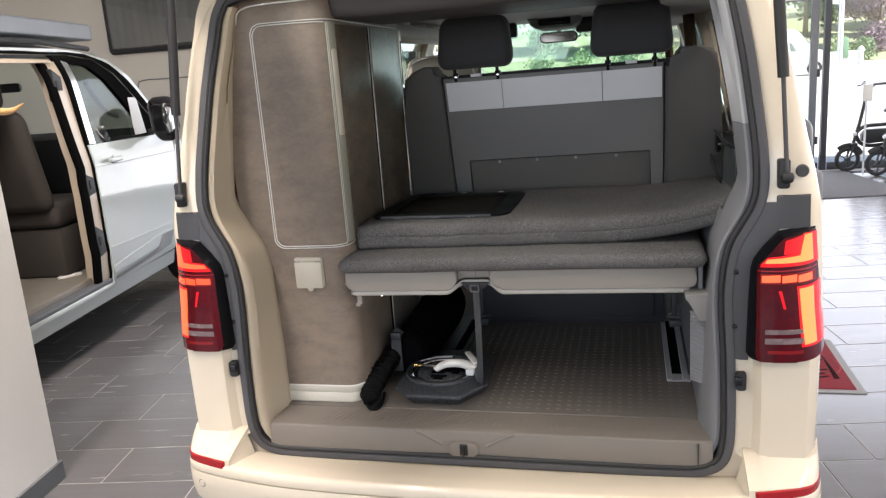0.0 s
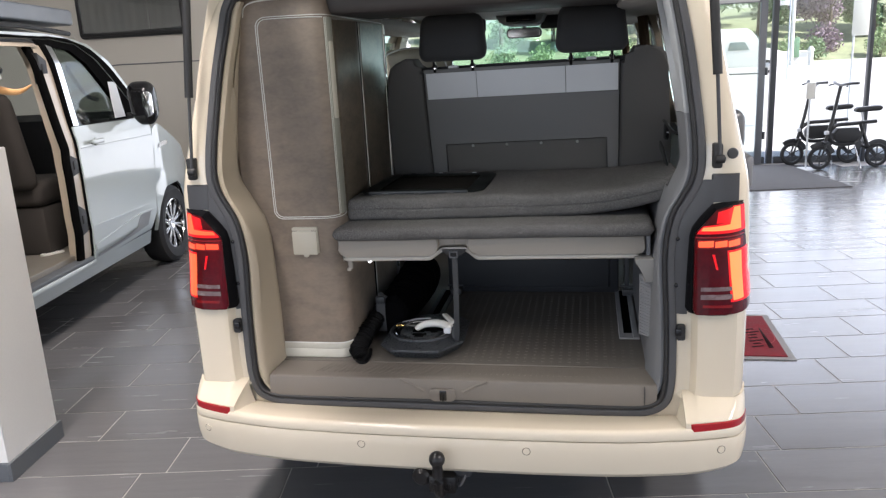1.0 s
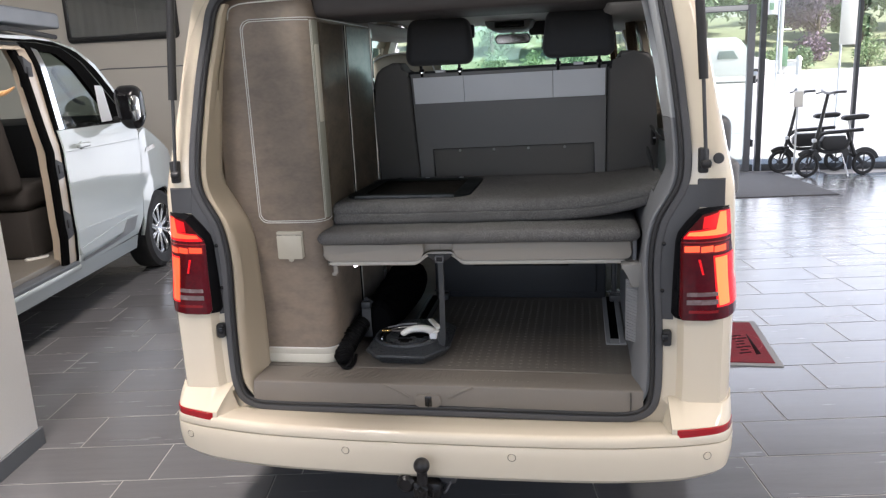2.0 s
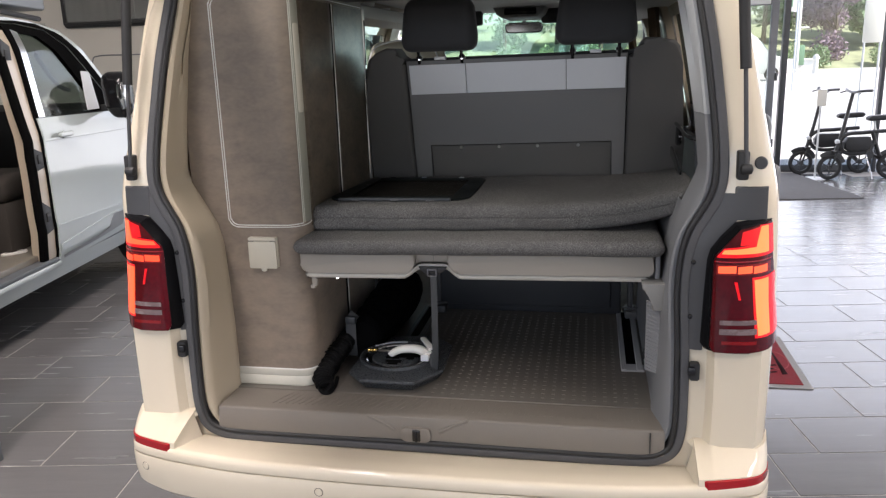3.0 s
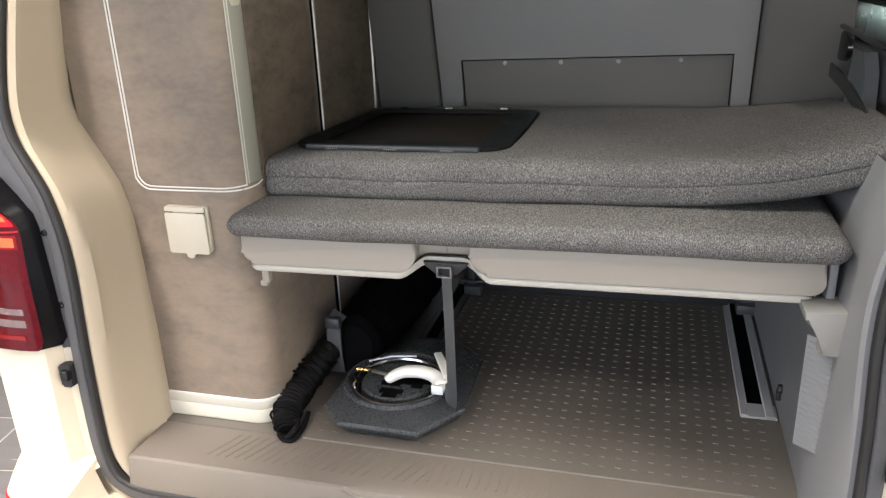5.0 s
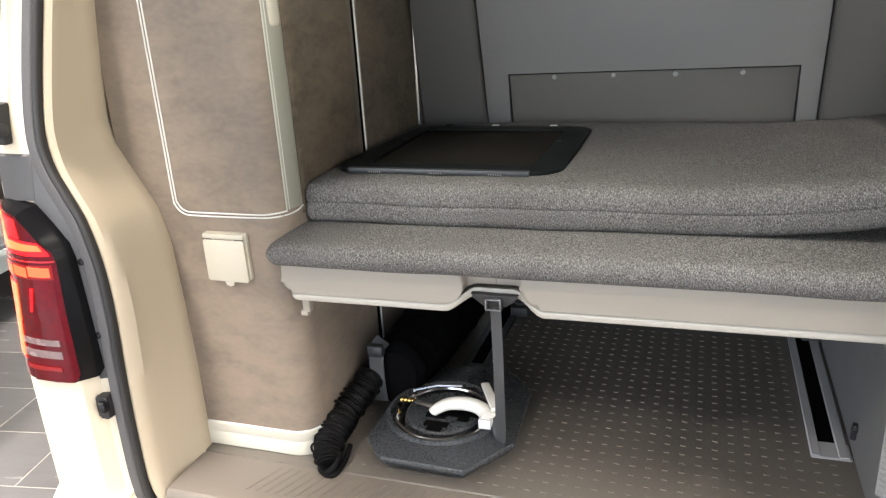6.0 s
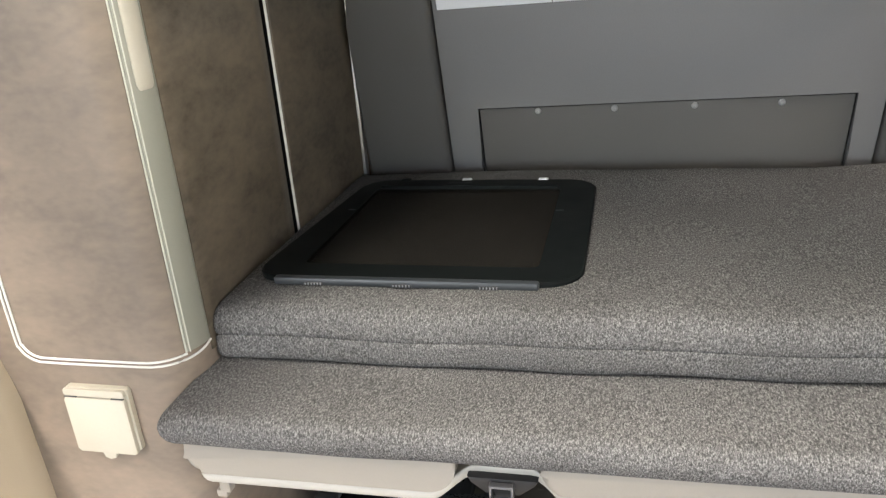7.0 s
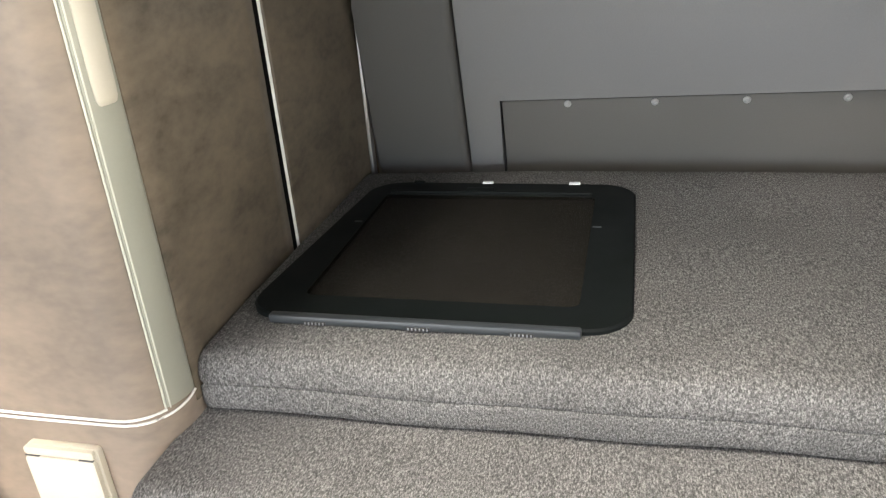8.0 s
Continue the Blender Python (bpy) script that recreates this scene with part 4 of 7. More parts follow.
for k in range(22):
    x = -0.47 + 0.021 * k
    b = box(-0.002, 0.002, -0.043, 0.043, -0.0007, 0.0007)
    moved(b, Matrix.Translation((x, 0.285, 0.6066)) @ Matrix.Rotation(radians(-24), 4, "Z"))
    me = bpy.data.meshes.new("tmp")
    b.to_mesh(me)
    bm.from_mesh(me)
    bpy.data.meshes.remove(me)
    b.free()
for k in range(34):
    x = -0.02 + 0.019 * k
    b = box(-0.0018, 0.0018, -0.03, 0.03, -0.0007, 0.0007)
    moved(b, Matrix.Translation((x, 0.285, 0.6066)))
    me = bpy.data.meshes.new("tmp")
    b.to_mesh(me)
    bm.from_mesh(me)
    bpy.data.meshes.remove(me)
    b.free()
part("sill_ribs", bm, M_SILL, sill, kind="stuff")

# load floor with raised dashes, and seat rails
floor_in = part("load_floor", join(box(-0.67, 0.672, 0.338, 1.25, 0.59, 0.6088, 0.002, 1)), M_MAT, van, "taupe rubber load floor with small raised dashes")
vs, fs = [], []
for j in range(28):
    for i in range(-26, 9):
        x = 0.390 + 0.0309 * i
        y = 0.372 + 0.0306 * j
        if x > 0.63 or (x > 0.555 and y > 0.59):
            continue
        o = len(vs)
        vs += [(x - 0.0055, y - 0.0017, 0.6086), (x + 0.0055, y - 0.0017, 0.6086), (x + 0.0055, y + 0.0017, 0.6086), (x - 0.0055, y + 0.0017, 0.6086), (x - 0.0045, y - 0.0010, 0.6097), (x + 0.0045, y - 0.0010, 0.6097), (x + 0.0045, y + 0.0010, 0.6097), (x - 0.0045, y + 0.0010, 0.6097)]
        fs += [(o + 4, o + 5, o + 6, o + 7)] + [(o + a, o + (a + 1) % 4, o + 4 + (a + 1) % 4, o + 4 + a) for a in range(4)]
me = bpy.data.meshes.new("raised_pattern")
me.from_pydata(vs, [], fs)
me.materials.append(M_DASH)
dashes = tagged(new("raised_pattern", me), "", "", "", "stuff")
dashes.parent = floor_in
for x0, y0 in ((0.568, 0.605), (-0.212, 0.775)):
    r = part("seat_rail", join(box(x0, x0 + 0.018, y0, 1.2, 0.6085, 0.616, 0.002, 1), box(x0 + 0.05, x0 + 0.07, y0, 1.2, 0.6085, 0.616, 0.002, 1), box(x0, x0 + 0.075, y0 - 0.003, y0 + 0.055, 0.6085, 0.614, 0.003, 1)), M_LIGHTTRIM if x0 > 0 else M_DARKTRIM, van, "seat rail in the load floor")
    # the slot's inner dark is put into its black colour
    part("rail_slot", box(x0 + 0.018, x0 + 0.05, y0 + 0.055, 1.2, 0.607, 0.6105), M_SLIT, r)
part("cargo_hook", join(lathe([(0.004, -0.006), (0.010, -0.005), (0.011, 0.0), (0.009, 0.006)], 14, "x", (0.644, 0.628, 0.672)), box(0.636, 0.648, 0.624, 0.632, 0.645, 0.672, 0.003)), M_BLACKMATT, van)
part("cab_floor", box(-0.80, 0.80, 1.25, 4.2, 0.50, 0.56, 0.01), M_MAT, van)

# ---- wardrobe cabinet ----
CAB_L = 0.055 * math.pi / 2


def cab(s, z, d=0.0):
    """A point on the cabinet's skin: s runs along the rear face, round the corner and along the side."""
    if s < 0:
        p, n = Vector((-0.471 + s, 0.368, z)), Vector((0, -1, 0))
    elif s < CAB_L:
        a = s / 0.055
        n = Vector((math.sin(a), -math.cos(a), 0))
        p = Vector((-0.471, 0.423, z)) + n * 0.055
    else:
        p, n = Vector((-0.416, 0.423 + s - CAB_L, z)), Vector((1, 0, 0))
    return p + n * d


def cab_sheet(s0, s1, z0, z1, d0, d1, r=0.0, ns=12):
    """A plate on the cabinet's skin between two offsets, with softened edges."""
    rows = []
    e = min(0.0025, (d1 - d0) * 0.6)
    for s, q in [(s0, 0), (s0 + e * 0.3, 0.7)] + [(s0 + e + (s1 - s0 - 2 * e) * k / ns, 1.0) for k in range(ns + 1)] + [(s1 - e * 0.3, 0.7), (s1, 0)]:
        h = d0 + (d1 - d0) * q
        rows.append([cab(s, z0, d0), cab(s, z0 + e * 0.3, d0 + (h - d0) * 0.7), cab(s, z0 + e, h), cab(s, z1 - e, h), cab(s, z1 - e * 0.3, d0 + (h - d0) * 0.7), cab(s, z1, d0)])
    return loft(rows)


cabinet = thing("wardrobe_cabinet", (-0.62, 0.72, 0.61), "tall mottled taupe wardrobe cabinet with white piping", "cabinet")
S_END = CAB_L + 0.682
ss = [-0.30, -0.2, -0.1, 0] + [CAB_L * k / 8 for k in range(1, 9)] + [CAB_L + 0.2, CAB_L + 0.45, S_END]
rows = []
for z in (0.66, 0.9, 1.13, 1.4, 1.65, 1.80, 1.86, 1.90):
    lean = 0.0 if z < 1.83 else 0.02 * (z - 1.83) / 0.07
    rows.append([cab(s, z, -lean) for s in ss] + [Vector((-0.775, 1.105, z))])
part("body", loft(rows, closed=True, caps=True), M_SUEDE, cabinet)
prows = [[Vector((p.x, p.y, z)) for p in [cab(s, 0, d) for s in ss]] for z, d in ((0.6085, 0.001), (0.612, 0.004), (0.640, 0.0045), (0.643, 0.003), (0.646, 0.0045), (0.664, 0.004), (0.667, 0.001))]
part("plinth", loft(prows), M_PLINTH, cabinet, "ivory rounded plinth")


def piping(pts, r=0.0024, d=0.0012):
    path = [cab(p.x, p.y, d) for p in smooth_path([Vector((a, b, 0)) for a, b in pts], 8)]
    return tube(path, r, 7, up=(0.7, 0.7, 0.05))


frame_pts = [(0.096, 1.1415), (0.075, 1.137), (0.03, 1.133), (-0.08, 1.131), (-0.150, 1.131), (-0.165, 1.1325), (-0.178, 1.139), (-0.1865, 1.151), (-0.189, 1.168), (-0.189, 1.30), (-0.189, 1.60), (-0.189, 1.775), (-0.187, 1.793), (-0.180, 1.807), (-0.167, 1.815), (-0.148, 1.818), (-0.06, 1.818), (0.04, 1.817), (0.10, 1.8155), (0.4, 1.812), (S_END - 0.02, 1.808)]
part("outer_piping", piping(frame_pts, 0.0016), M_PIPING, cabinet)
inner_pts = [(0.052, 1.1415), (0.0, 1.1382), (-0.08, 1.1375), (-0.148, 1.1375), (-0.162, 1.139), (-0.173, 1.1445), (-0.180, 1.155), (-0.1825, 1.170), (-0.1825, 1.30), (-0.1825, 1.60), (-0.1825, 1.772), (-0.181, 1.788), (-0.1745, 1.801), (-0.163, 1.809), (-0.146, 1.8115), (-0.06, 1.8115), (0.046, 1.809)]
part("inner_piping", piping(inner_pts, 0.0016), M_PIPING, cabinet)
part("crown_piping", piping([(-0.232, 1.82), (-0.228, 1.848), (-0.205, 1.865), (-0.15, 1.872), (0.0, 1.874), (0.07, 1.874)], 0.0024, -0.005), M_PIPING, cabinet)
part("plinth_line", piping([(-0.2, 0.6665), (0.0, 0.6665), (CAB_L, 0.6665), (CAB_L + 0.3, 0.6665), (S_END, 0.6665)], 0.002, 0.002), M_PIPING, cabinet)
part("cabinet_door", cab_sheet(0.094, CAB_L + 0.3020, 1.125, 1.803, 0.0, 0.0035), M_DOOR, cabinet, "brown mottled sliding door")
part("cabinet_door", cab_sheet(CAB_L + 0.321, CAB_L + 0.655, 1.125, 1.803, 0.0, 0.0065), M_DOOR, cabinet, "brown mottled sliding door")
# nearly flush black strip paints the dark of the open gap between doors
part("door_gap", cab_sheet(CAB_L + 0.3022, CAB_L + 0.3146, 0.672, 1.803, 0.0, 0.0034, ns=3), M_SLIT, cabinet)
part("door_edge", cab_sheet(CAB_L + 0.3148, CAB_L + 0.3200, 0.672, 1.803, 0.0, 0.0055, ns=2), M_PIPING, cabinet, "white door edge")
part("end_strip", cab_sheet(CAB_L + 0.660, CAB_L + 0.682, 0.672, 1.803, 0.0, 0.009, ns=3), M_STEEL, cabinet)
for a, b in ((1.60, 1.765), (1.47, 1.59)):
    part("end_grip", cab_sheet(CAB_L + 0.662, CAB_L + 0.672, a, b, 0.004, 0.012, ns=2), M_BLACK, cabinet)
strip = part("handle_strip", cab_sheet(0.052, 0.093, 1.1435, 1.809, 0.0, 0.0035, ns=8), M_STRIP, cabinet, "sage grey strip with a cream grip")
part("strip_edge", join(piping([(0.0510, 1.1435), (0.0510, 1.4), (0.0510, 1.809)], 0.0013, 0.002), piping([(0.0556, 1.1435), (0.0556, 1.4), (0.0556, 1.809)], 0.0009, 0.0035)), M_STRIPLINE, strip)
gr = []
for z, q in ((1.474, 0.0), (1.476, 0.55), (1.481, 0.9), (1.49, 1.0), (1.60, 1.0), (1.716, 1.0), (1.726, 0.9), (1.73, 0.5), (1.732, 0.0)):
    w = 0.0125 * (0.6 + 0.4 * q)
    gr.append([cab(0.0735 + w * c, z, 0.003 + 0.0032 * q * h) for c, h in ((-1, 0), (-0.95, 0.6), (-0.75, 1), (0, 1.1), (0.75, 1), (0.95, 0.6), (1, 0))])
part("grip", loft(gr), M_CREAM, strip, "cream plastic grip")

socket = thing("socket_cover", (-0.552, 0.362, 1.05), "cream square power socket cover on the cabinet", "socket")
part("back_plate", prism(round_rect(-0.598, -0.505, 1.006, 1.101, 0.004), "y", 0.360, 0.3685, 0.0015), M_CREAM, socket)
part("lid", prism(round_rect(-0.5985, -0.5085, 1.003, 1.088, 0.004), "y", 0.3535, 0.360, 0.002), M_CREAM, socket)
part("hinge", prism(round_rect(-0.598, -0.508, 1.090, 1.100, 0.002), "y", 0.3545, 0.3605, 0.0015), M_CREAM, socket)
for hx in (-0.597, -0.527):
    part("hinge_slot", box(hx, hx + 0.018, 0.3530, 0.356, 1.0886, 1.0897), M_DARKTRIM, socket)
part("tab", prism([(-0.563, 1.004), (-0.541, 1.004), (-0.544, 0.995), (-0.552, 0.992), (-0.560, 0.995)], "y", 0.354, 0.359, 0.0012), M_CREAM, socket)


# ---- bed ----
def tilt(x):
    return 0.010 * (x + 0.43)


def notch(x):
    k = min(1, max(0, (0.088 - abs(x + 0.019)) / 0.055))
    return k * k * (3 - 2 * k)


bed = thing("bed_board", (0.1, 0.7, 0.98), "warm grey folding bed board with a pale edge", "bed")


def tray_warp(p):
    front = max(0, 1 - (p.y - 0.36) / 0.08)
    low = max(0, (1.056 - p.z) / 0.056)
    return Vector((p.x, p.y, p.z + tilt(p.x) + 0.030 * notch(p.x) * low * front))


def tray_panel(x0, x1, r0, r1):
    """A padded front panel with rounded lower corners."""
    lower = [(x0 + r0 * (1 - math.sin(a)), 0.998 + r0 * (1 - math.cos(a))) for a in [math.pi / 2 * (1 - k / 9) for k in range(10)]]
    lower += [(x0 + (x1 - x0) * k / 4, 0.998) for k in range(1, 4)]
    lower += [(x1 - r1 * (1 - math.sin(a)), 0.998 + r1 * (1 - math.cos(a))) for a in [math.pi / 2 * k / 9 for k in range(10)]]
    return prism([(x, z + tilt(x)) for x, z in [(x0, 1.060)] + lower + [(x1, 1.060)]], "y", 0.336, 0.376, 0.011, 4)


part("moulded_tray", bar_x(-0.420, 0.608, round_rect(0.366, 1.09, 0.999, 1.060, 0.008), 110, 0.02, tray_warp), M_TRAY, bed)
part("front_panel", tray_panel(-0.427, -0.071, 0.022, 0.036), M_TRAY, bed)
part("front_panel", tray_panel(0.028, 0.615, 0.036, 0.022), M_TRAY, bed)
part("seam", box(-0.0187, -0.0178, 0.3652, 0.3680, 1.034, 1.060, 0.0002, 1), M_DARKTRIM, bed)


def lip_warp(p):
    k = notch(p.x)
    front = max(0, 1 - (p.y - 0.33) / 0.06)
    return Vector((p.x, p.y + 0.024 * k * front, p.z + tilt(p.x) + 0.034 * k * front))


part("pale_edge", bar_x(-0.418, 0.606, round_rect(0.338, 1.08, 0.981, 0.9965, 0.006), 110, 0.022, lip_warp), M_LIP, bed)
part("hook", join(box(-0.402, -0.386, 0.36, 0.375, 0.948, 0.985, 0.003), box(-0.408, -0.392, 0.36, 0.375, 0.940, 0.952, 0.003)), M_TRAY, bed)
part("end_bracket", join(box(0.618, 0.632, 0.345, 0.38, 0.985, 1.07, 0.004), box(0.60, 0.632, 0.345, 0.38, 0.985, 0.998, 0.003)), M_GREYTRIM, bed)
buckle = part("buckle_plate", prism([(-0.060, 1.020), (0.024, 1.020), (0.020, 1.012), (0.002, 0.998), (-0.038, 0.998), (-0.056, 1.012)], "y", 0.347, 0.369, 0.002), M_BLACKMATT, bed)
part("buckle", join(box(-0.033, -0.0295, 0.337, 0.349, 0.994, 1.016, 0.0012, 1), box(-0.0075, -0.004, 0.337, 0.349, 0.994, 1.016, 0.0012, 1), box(-0.033, -0.004, 0.337, 0.347, 1.0125, 1.0165, 0.0012, 1), box(-0.033, -0.004, 0.339, 0.347, 0.993, 0.997, 0.0012, 1)), M_BUCKLE, buckle)
path = smooth_path([(-0.018, 0.352, 1.01), (-0.018, 0.356, 0.97), (-0.022, 0.375, 0.86), (-0.030, 0.405, 0.745), (-0.036, 0.428, 0.69), (-0.045, 0.45, 0.655), (-0.06, 0.47, 0.70)], 6)
part("strap", sweep(path, [(-0.0095, -0.001), (0.0095, -0.001), (0.0095, 0.001), (-0.0095, 0.001)], up=(0, 1, 0)), M_WEB, bed, "hanging grey webbing strap")

cush = thing("bed_cushion", (0.1, 0.46, 1.06), "flat grey wool bed cushion on the bed board", "cushion")


def wavy(p, a=0.002):
    return noise.noise(Vector((p.x * 7, p.y * 7, p.z * 3))) * a


def cush_warp(p):
    return Vector((p.x, p.y + wavy(p, 0.003), p.z + tilt(p.x) + wavy(p + Vector((3, 1, 0)), 0.003)))


part("cushion_pad", bar_x(-0.437, 0.642, round_rect(0.297, 1.05, 1.0605, 1.1055, 0.022, 6), 60, 0.026, cush_warp), M_FABRIC, cush)
mattress = thing("folded_mattress", (0.14, 0.79, 1.12), "folded grey wool mattress with one end curling up", "mattress")


def mat_warp(p):
    k = max(0, (p.x - 0.30) / 0.43)
    bulge = 0.004 * math.sin(max(0, min(1, (p.x + 0.4) / 1.1)) * math.pi) * (1 if p.z > 1.17 else 0)
    fr = 1.0 if p.y < 0.7 else max(0.0, 1 - (p.y - 0.7) / 0.4)
    lift = 0.066 * min(1.0, k) ** 2.4 * (0.35 + 0.65 * fr)
    return Vector((p.x - 0.006 * k, p.y + wavy(p, 0.004), p.z + tilt(p.x) * lerp(p.z, [1.117, 1.19], [1.0, 0.4]) + lift + bulge - 0.007 * max(0.0, (p.y - 0.5) / 0.55) - lerp(p.z, [1.117, 1.146, 1.19], [0.005, 0.008, 0.007]) + wavy(p + Vector((0, 5, 2)), 0.004)))


lower_prof = [(0.456, 1.1088), (0.443, 1.1100), (0.435, 1.116), (0.433, 1.126), (0.4335, 1.144), (0.4338, 1.1514), (0.4344, 1.1519), (0.455, 1.1522)]
lower_prof += [(0.5 + 0.1 * k, 1.1522) for k in range(6)] + [(1.06, 1.1515), (1.075, 1.142), (1.072, 1.118), (1.055, 1.1095)] + [(1.0 - 0.1 * k, 1.1090) for k in range(0, 6)]
upper_prof = [(0.47, 1.1526), (0.4346, 1.1524), (0.4340, 1.1529), (0.4345, 1.158), (0.4350, 1.165), (0.439, 1.176), (0.447, 1.184), (0.460, 1.1885), (0.49, 1.190)]
upper_prof += [(0.49 + 0.05 * k, 1.1905) for k in range(1, 12)] + [(1.06, 1.189), (1.075, 1.182), (1.08, 1.165), (1.075, 1.157), (1.055, 1.1528)] + [(1.0 - 0.1 * k, 1.1528) for k in range(0, 6)]
part("lower_layer", bar_x(-0.4145, 0.714, lower_prof, 70, 0.012, mat_warp), M_FABRIC, mattress, angle=60)
part("upper_layer", bar_x(-0.4150, 0.735, upper_prof, 70, 0.013, mat_warp), M_FABRIC, mattress, angle=60)

# ---- fly screen ----
fly = thing("fly_screen", (-0.16, 0.74, 1.192), "black framed fly screen lying on the folded mattress", "fly screen")


def plate_ring(o, i, z0, z1, e):
    rows = []
    for poly, z in ((o, z0), (o, z1 - e)):
        rows.append([Vector((x, y, z)) for x, y in poly])
    cx = sum(p[0] for p in o) / len(o)
    cy = sum(p[1] for p in o) / len(o)
    rows.append([Vector((x + (cx - x) * e * 4, y + (cy - y) * e * 4, z1)) for x, y in o])
    rows.append([Vector((x, y, z1)) for x, y in i])
    rows.append([Vector((x, y, z0)) for x, y in i])
    rows.append(rows[0])
    return loft(rows, closed=True)


outer = [(x + 0.03 * max(0, (y - 0.52) / 0.46) * (1 if x < -0.2 else 0), y) for x, y in round_rect(-0.392, 0.066, 0.516, 0.978, 0.05, 6)]
inner = round_rect(-0.330, 0.006, 0.566, 0.922, 0.012, 6)
ZF = 1.1900
part("frame", plate_ring(outer, inner, ZF - 0.003, ZF + 0.005, 0.0025), M_FRAME, fly)
part("net", prism(inner, "z", ZF + 0.0022, ZF + 0.0032), M_NET, fly)
part("front_bar", box(-0.350, 0.012, 0.506, 0.519, ZF - 0.003, ZF + 0.008, 0.003), M_BAR, fly, "slate blue edge bar")
for cx in (-0.292, -0.168, -0.052):
    part("clip_recess", box(cx - 0.0135, cx + 0.0135, 0.5045, 0.507, ZF - 0.002, ZF + 0.0025, 0.0006, 1), M_BLACKMATT, fly)
    for k in range(6):
        part("rib", box(cx - 0.011 + 0.0044 * k - 0.0009, cx - 0.011 + 0.0044 * k + 0.0009, 0.5035, 0.5055, ZF - 0.001, ZF + 0.0022, 0.0004, 1), M_GREYTRIM, fly)
part("back_bar", box(-0.325, 0.0, 0.925, 0.932, ZF + 0.003, ZF + 0.009, 0.002), M_FRAME, fly)
for cx in (-0.29, -0.172, -0.030):
    part("clip", box(cx - 0.009, cx + 0.009, 0.972, 0.983, ZF - 0.002, ZF + 0.007, 0.002), M_SILVER if cx > -0.25 else M_FRAME, fly)
fly.rotation_euler.x = math.radians(-0.7)
fly.location.z -= 0.003
part("latch_tab", box(-0.20, -0.155, 0.928, 0.945, ZF + 0.004, ZF + 0.010, 0.002), M_FRAME, fly)
for cx, cy in ((-0.338, 0.80), (0.014, 0.80)):
    part("mark", box(cx - 0.006, cx + 0.006, cy - 0.002, cy + 0.002, ZF + 0.0045, ZF + 0.0062, 0.0008, 1), M_BAR, fly)


# ---- rear bench ----
def seat_y(z):
    return 1.043 - 0.266 * (z - 1.497)


def lean_back(bm):
    for v in bm.verts:
        v.co.y += seat_y(v.co.z)
    return bm


bench = thing("rear_bench_seat", (0.17, 1.25, 0.61), "anthracite rear bench seat with two headrests", "seat")


def soft_prism(poly, y0, y1, bev):
    return lean_back(prism(poly, "y", y0, y1, bev, 4))


part("back_shell", lean_back(prism([(-0.232, 1.0), (-0.172, 1.0), (-0.172, 1.299), (0.513, 1.310), (0.513, 1.0), (0.556, 1.0), (0.556, 1.618), (-0.232, 1.610)], "y", 0.003, 0.045, 0.004)), M_SEAT, bench)
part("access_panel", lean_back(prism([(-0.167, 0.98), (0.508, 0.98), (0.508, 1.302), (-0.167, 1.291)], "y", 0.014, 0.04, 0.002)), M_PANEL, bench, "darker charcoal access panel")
# dark strips paint the shade along the recessed panel's top and sides
for name_, poly in (("panel_shade_strip", [(-0.172, 1.2945), (0.513, 1.3055), (0.513, 1.3100), (-0.172, 1.2990)]), ("panel_shade_strip", [(-0.172, 0.98), (-0.169, 0.98), (-0.169, 1.2945), (-0.172, 1.2945)]), ("panel_shade_strip", [(0.510, 0.98), (0.513, 0.98), (0.513, 1.3055), (0.510, 1.3055)])):
    part(name_, lean_back(prism(poly, "y", 0.0125, 0.02)), M_PANELSHADE, bench)
for x0, x1 in ((-0.2215, -0.0145), (-0.0125, 0.3445), (0.3465, 0.5505)):
    z = 0.012 * (x0 + 0.22)
    part("pale_panel", soft_prism([(x0, 1.489 + z), (x1, 1.489 + 0.012 * (x1 + 0.22)), (x1, 1.595 + 0.012 * (x1 + 0.22)), (x0, 1.595 + z)], -0.005, 0.02, 0.0015), M_SILVER, bench, "pale grey storage panel")
for k, x in enumerate((-0.052, 0.093, 0.238, 0.388)):
    part("screw", lean_back(lathe([(0.0001, 0.0122), (0.0013, 0.0122), (0.0017, 0.0100), (0.0042, 0.0098), (0.0060, 0.0112), (0.0064, 0.0145)], 14, "y", (x, 0, 1.2835 + 0.011 * (x + 0.17)))), M_SCREW, bench)
part("left_bolster", soft_prism([(-0.425, 0.95), (-0.2355, 0.95), (-0.2355, 1.60), (-0.246, 1.608), (-0.256, 1.640), (-0.268, 1.657), (-0.30, 1.659), (-0.345, 1.641), (-0.371, 1.620), (-0.387, 1.58), (-0.398, 1.47)], -0.010, 0.12, 0.014), M_BOLSTER, bench, "charcoal padded bolster")
part("right_bolster", soft_prism([(0.5595, 0.95), (0.768, 0.95), (0.764, 1.30), (0.753, 1.40), (0.740, 1.58), (0.729, 1.635), (0.711, 1.655), (0.66, 1.665), (0.612, 1.667), (0.600, 1.652), (0.588, 1.622), (0.5595, 1.606)], -0.010, 0.12, 0.014), M_BOLSTER, bench, "charcoal padded bolster")
part("back_pad", soft_prism([(-0.30, 1.0), (0.62, 1.0), (0.62, 1.630), (-0.30, 1.618)], 0.048, 0.15, 0.01), M_SEATFAB, bench)
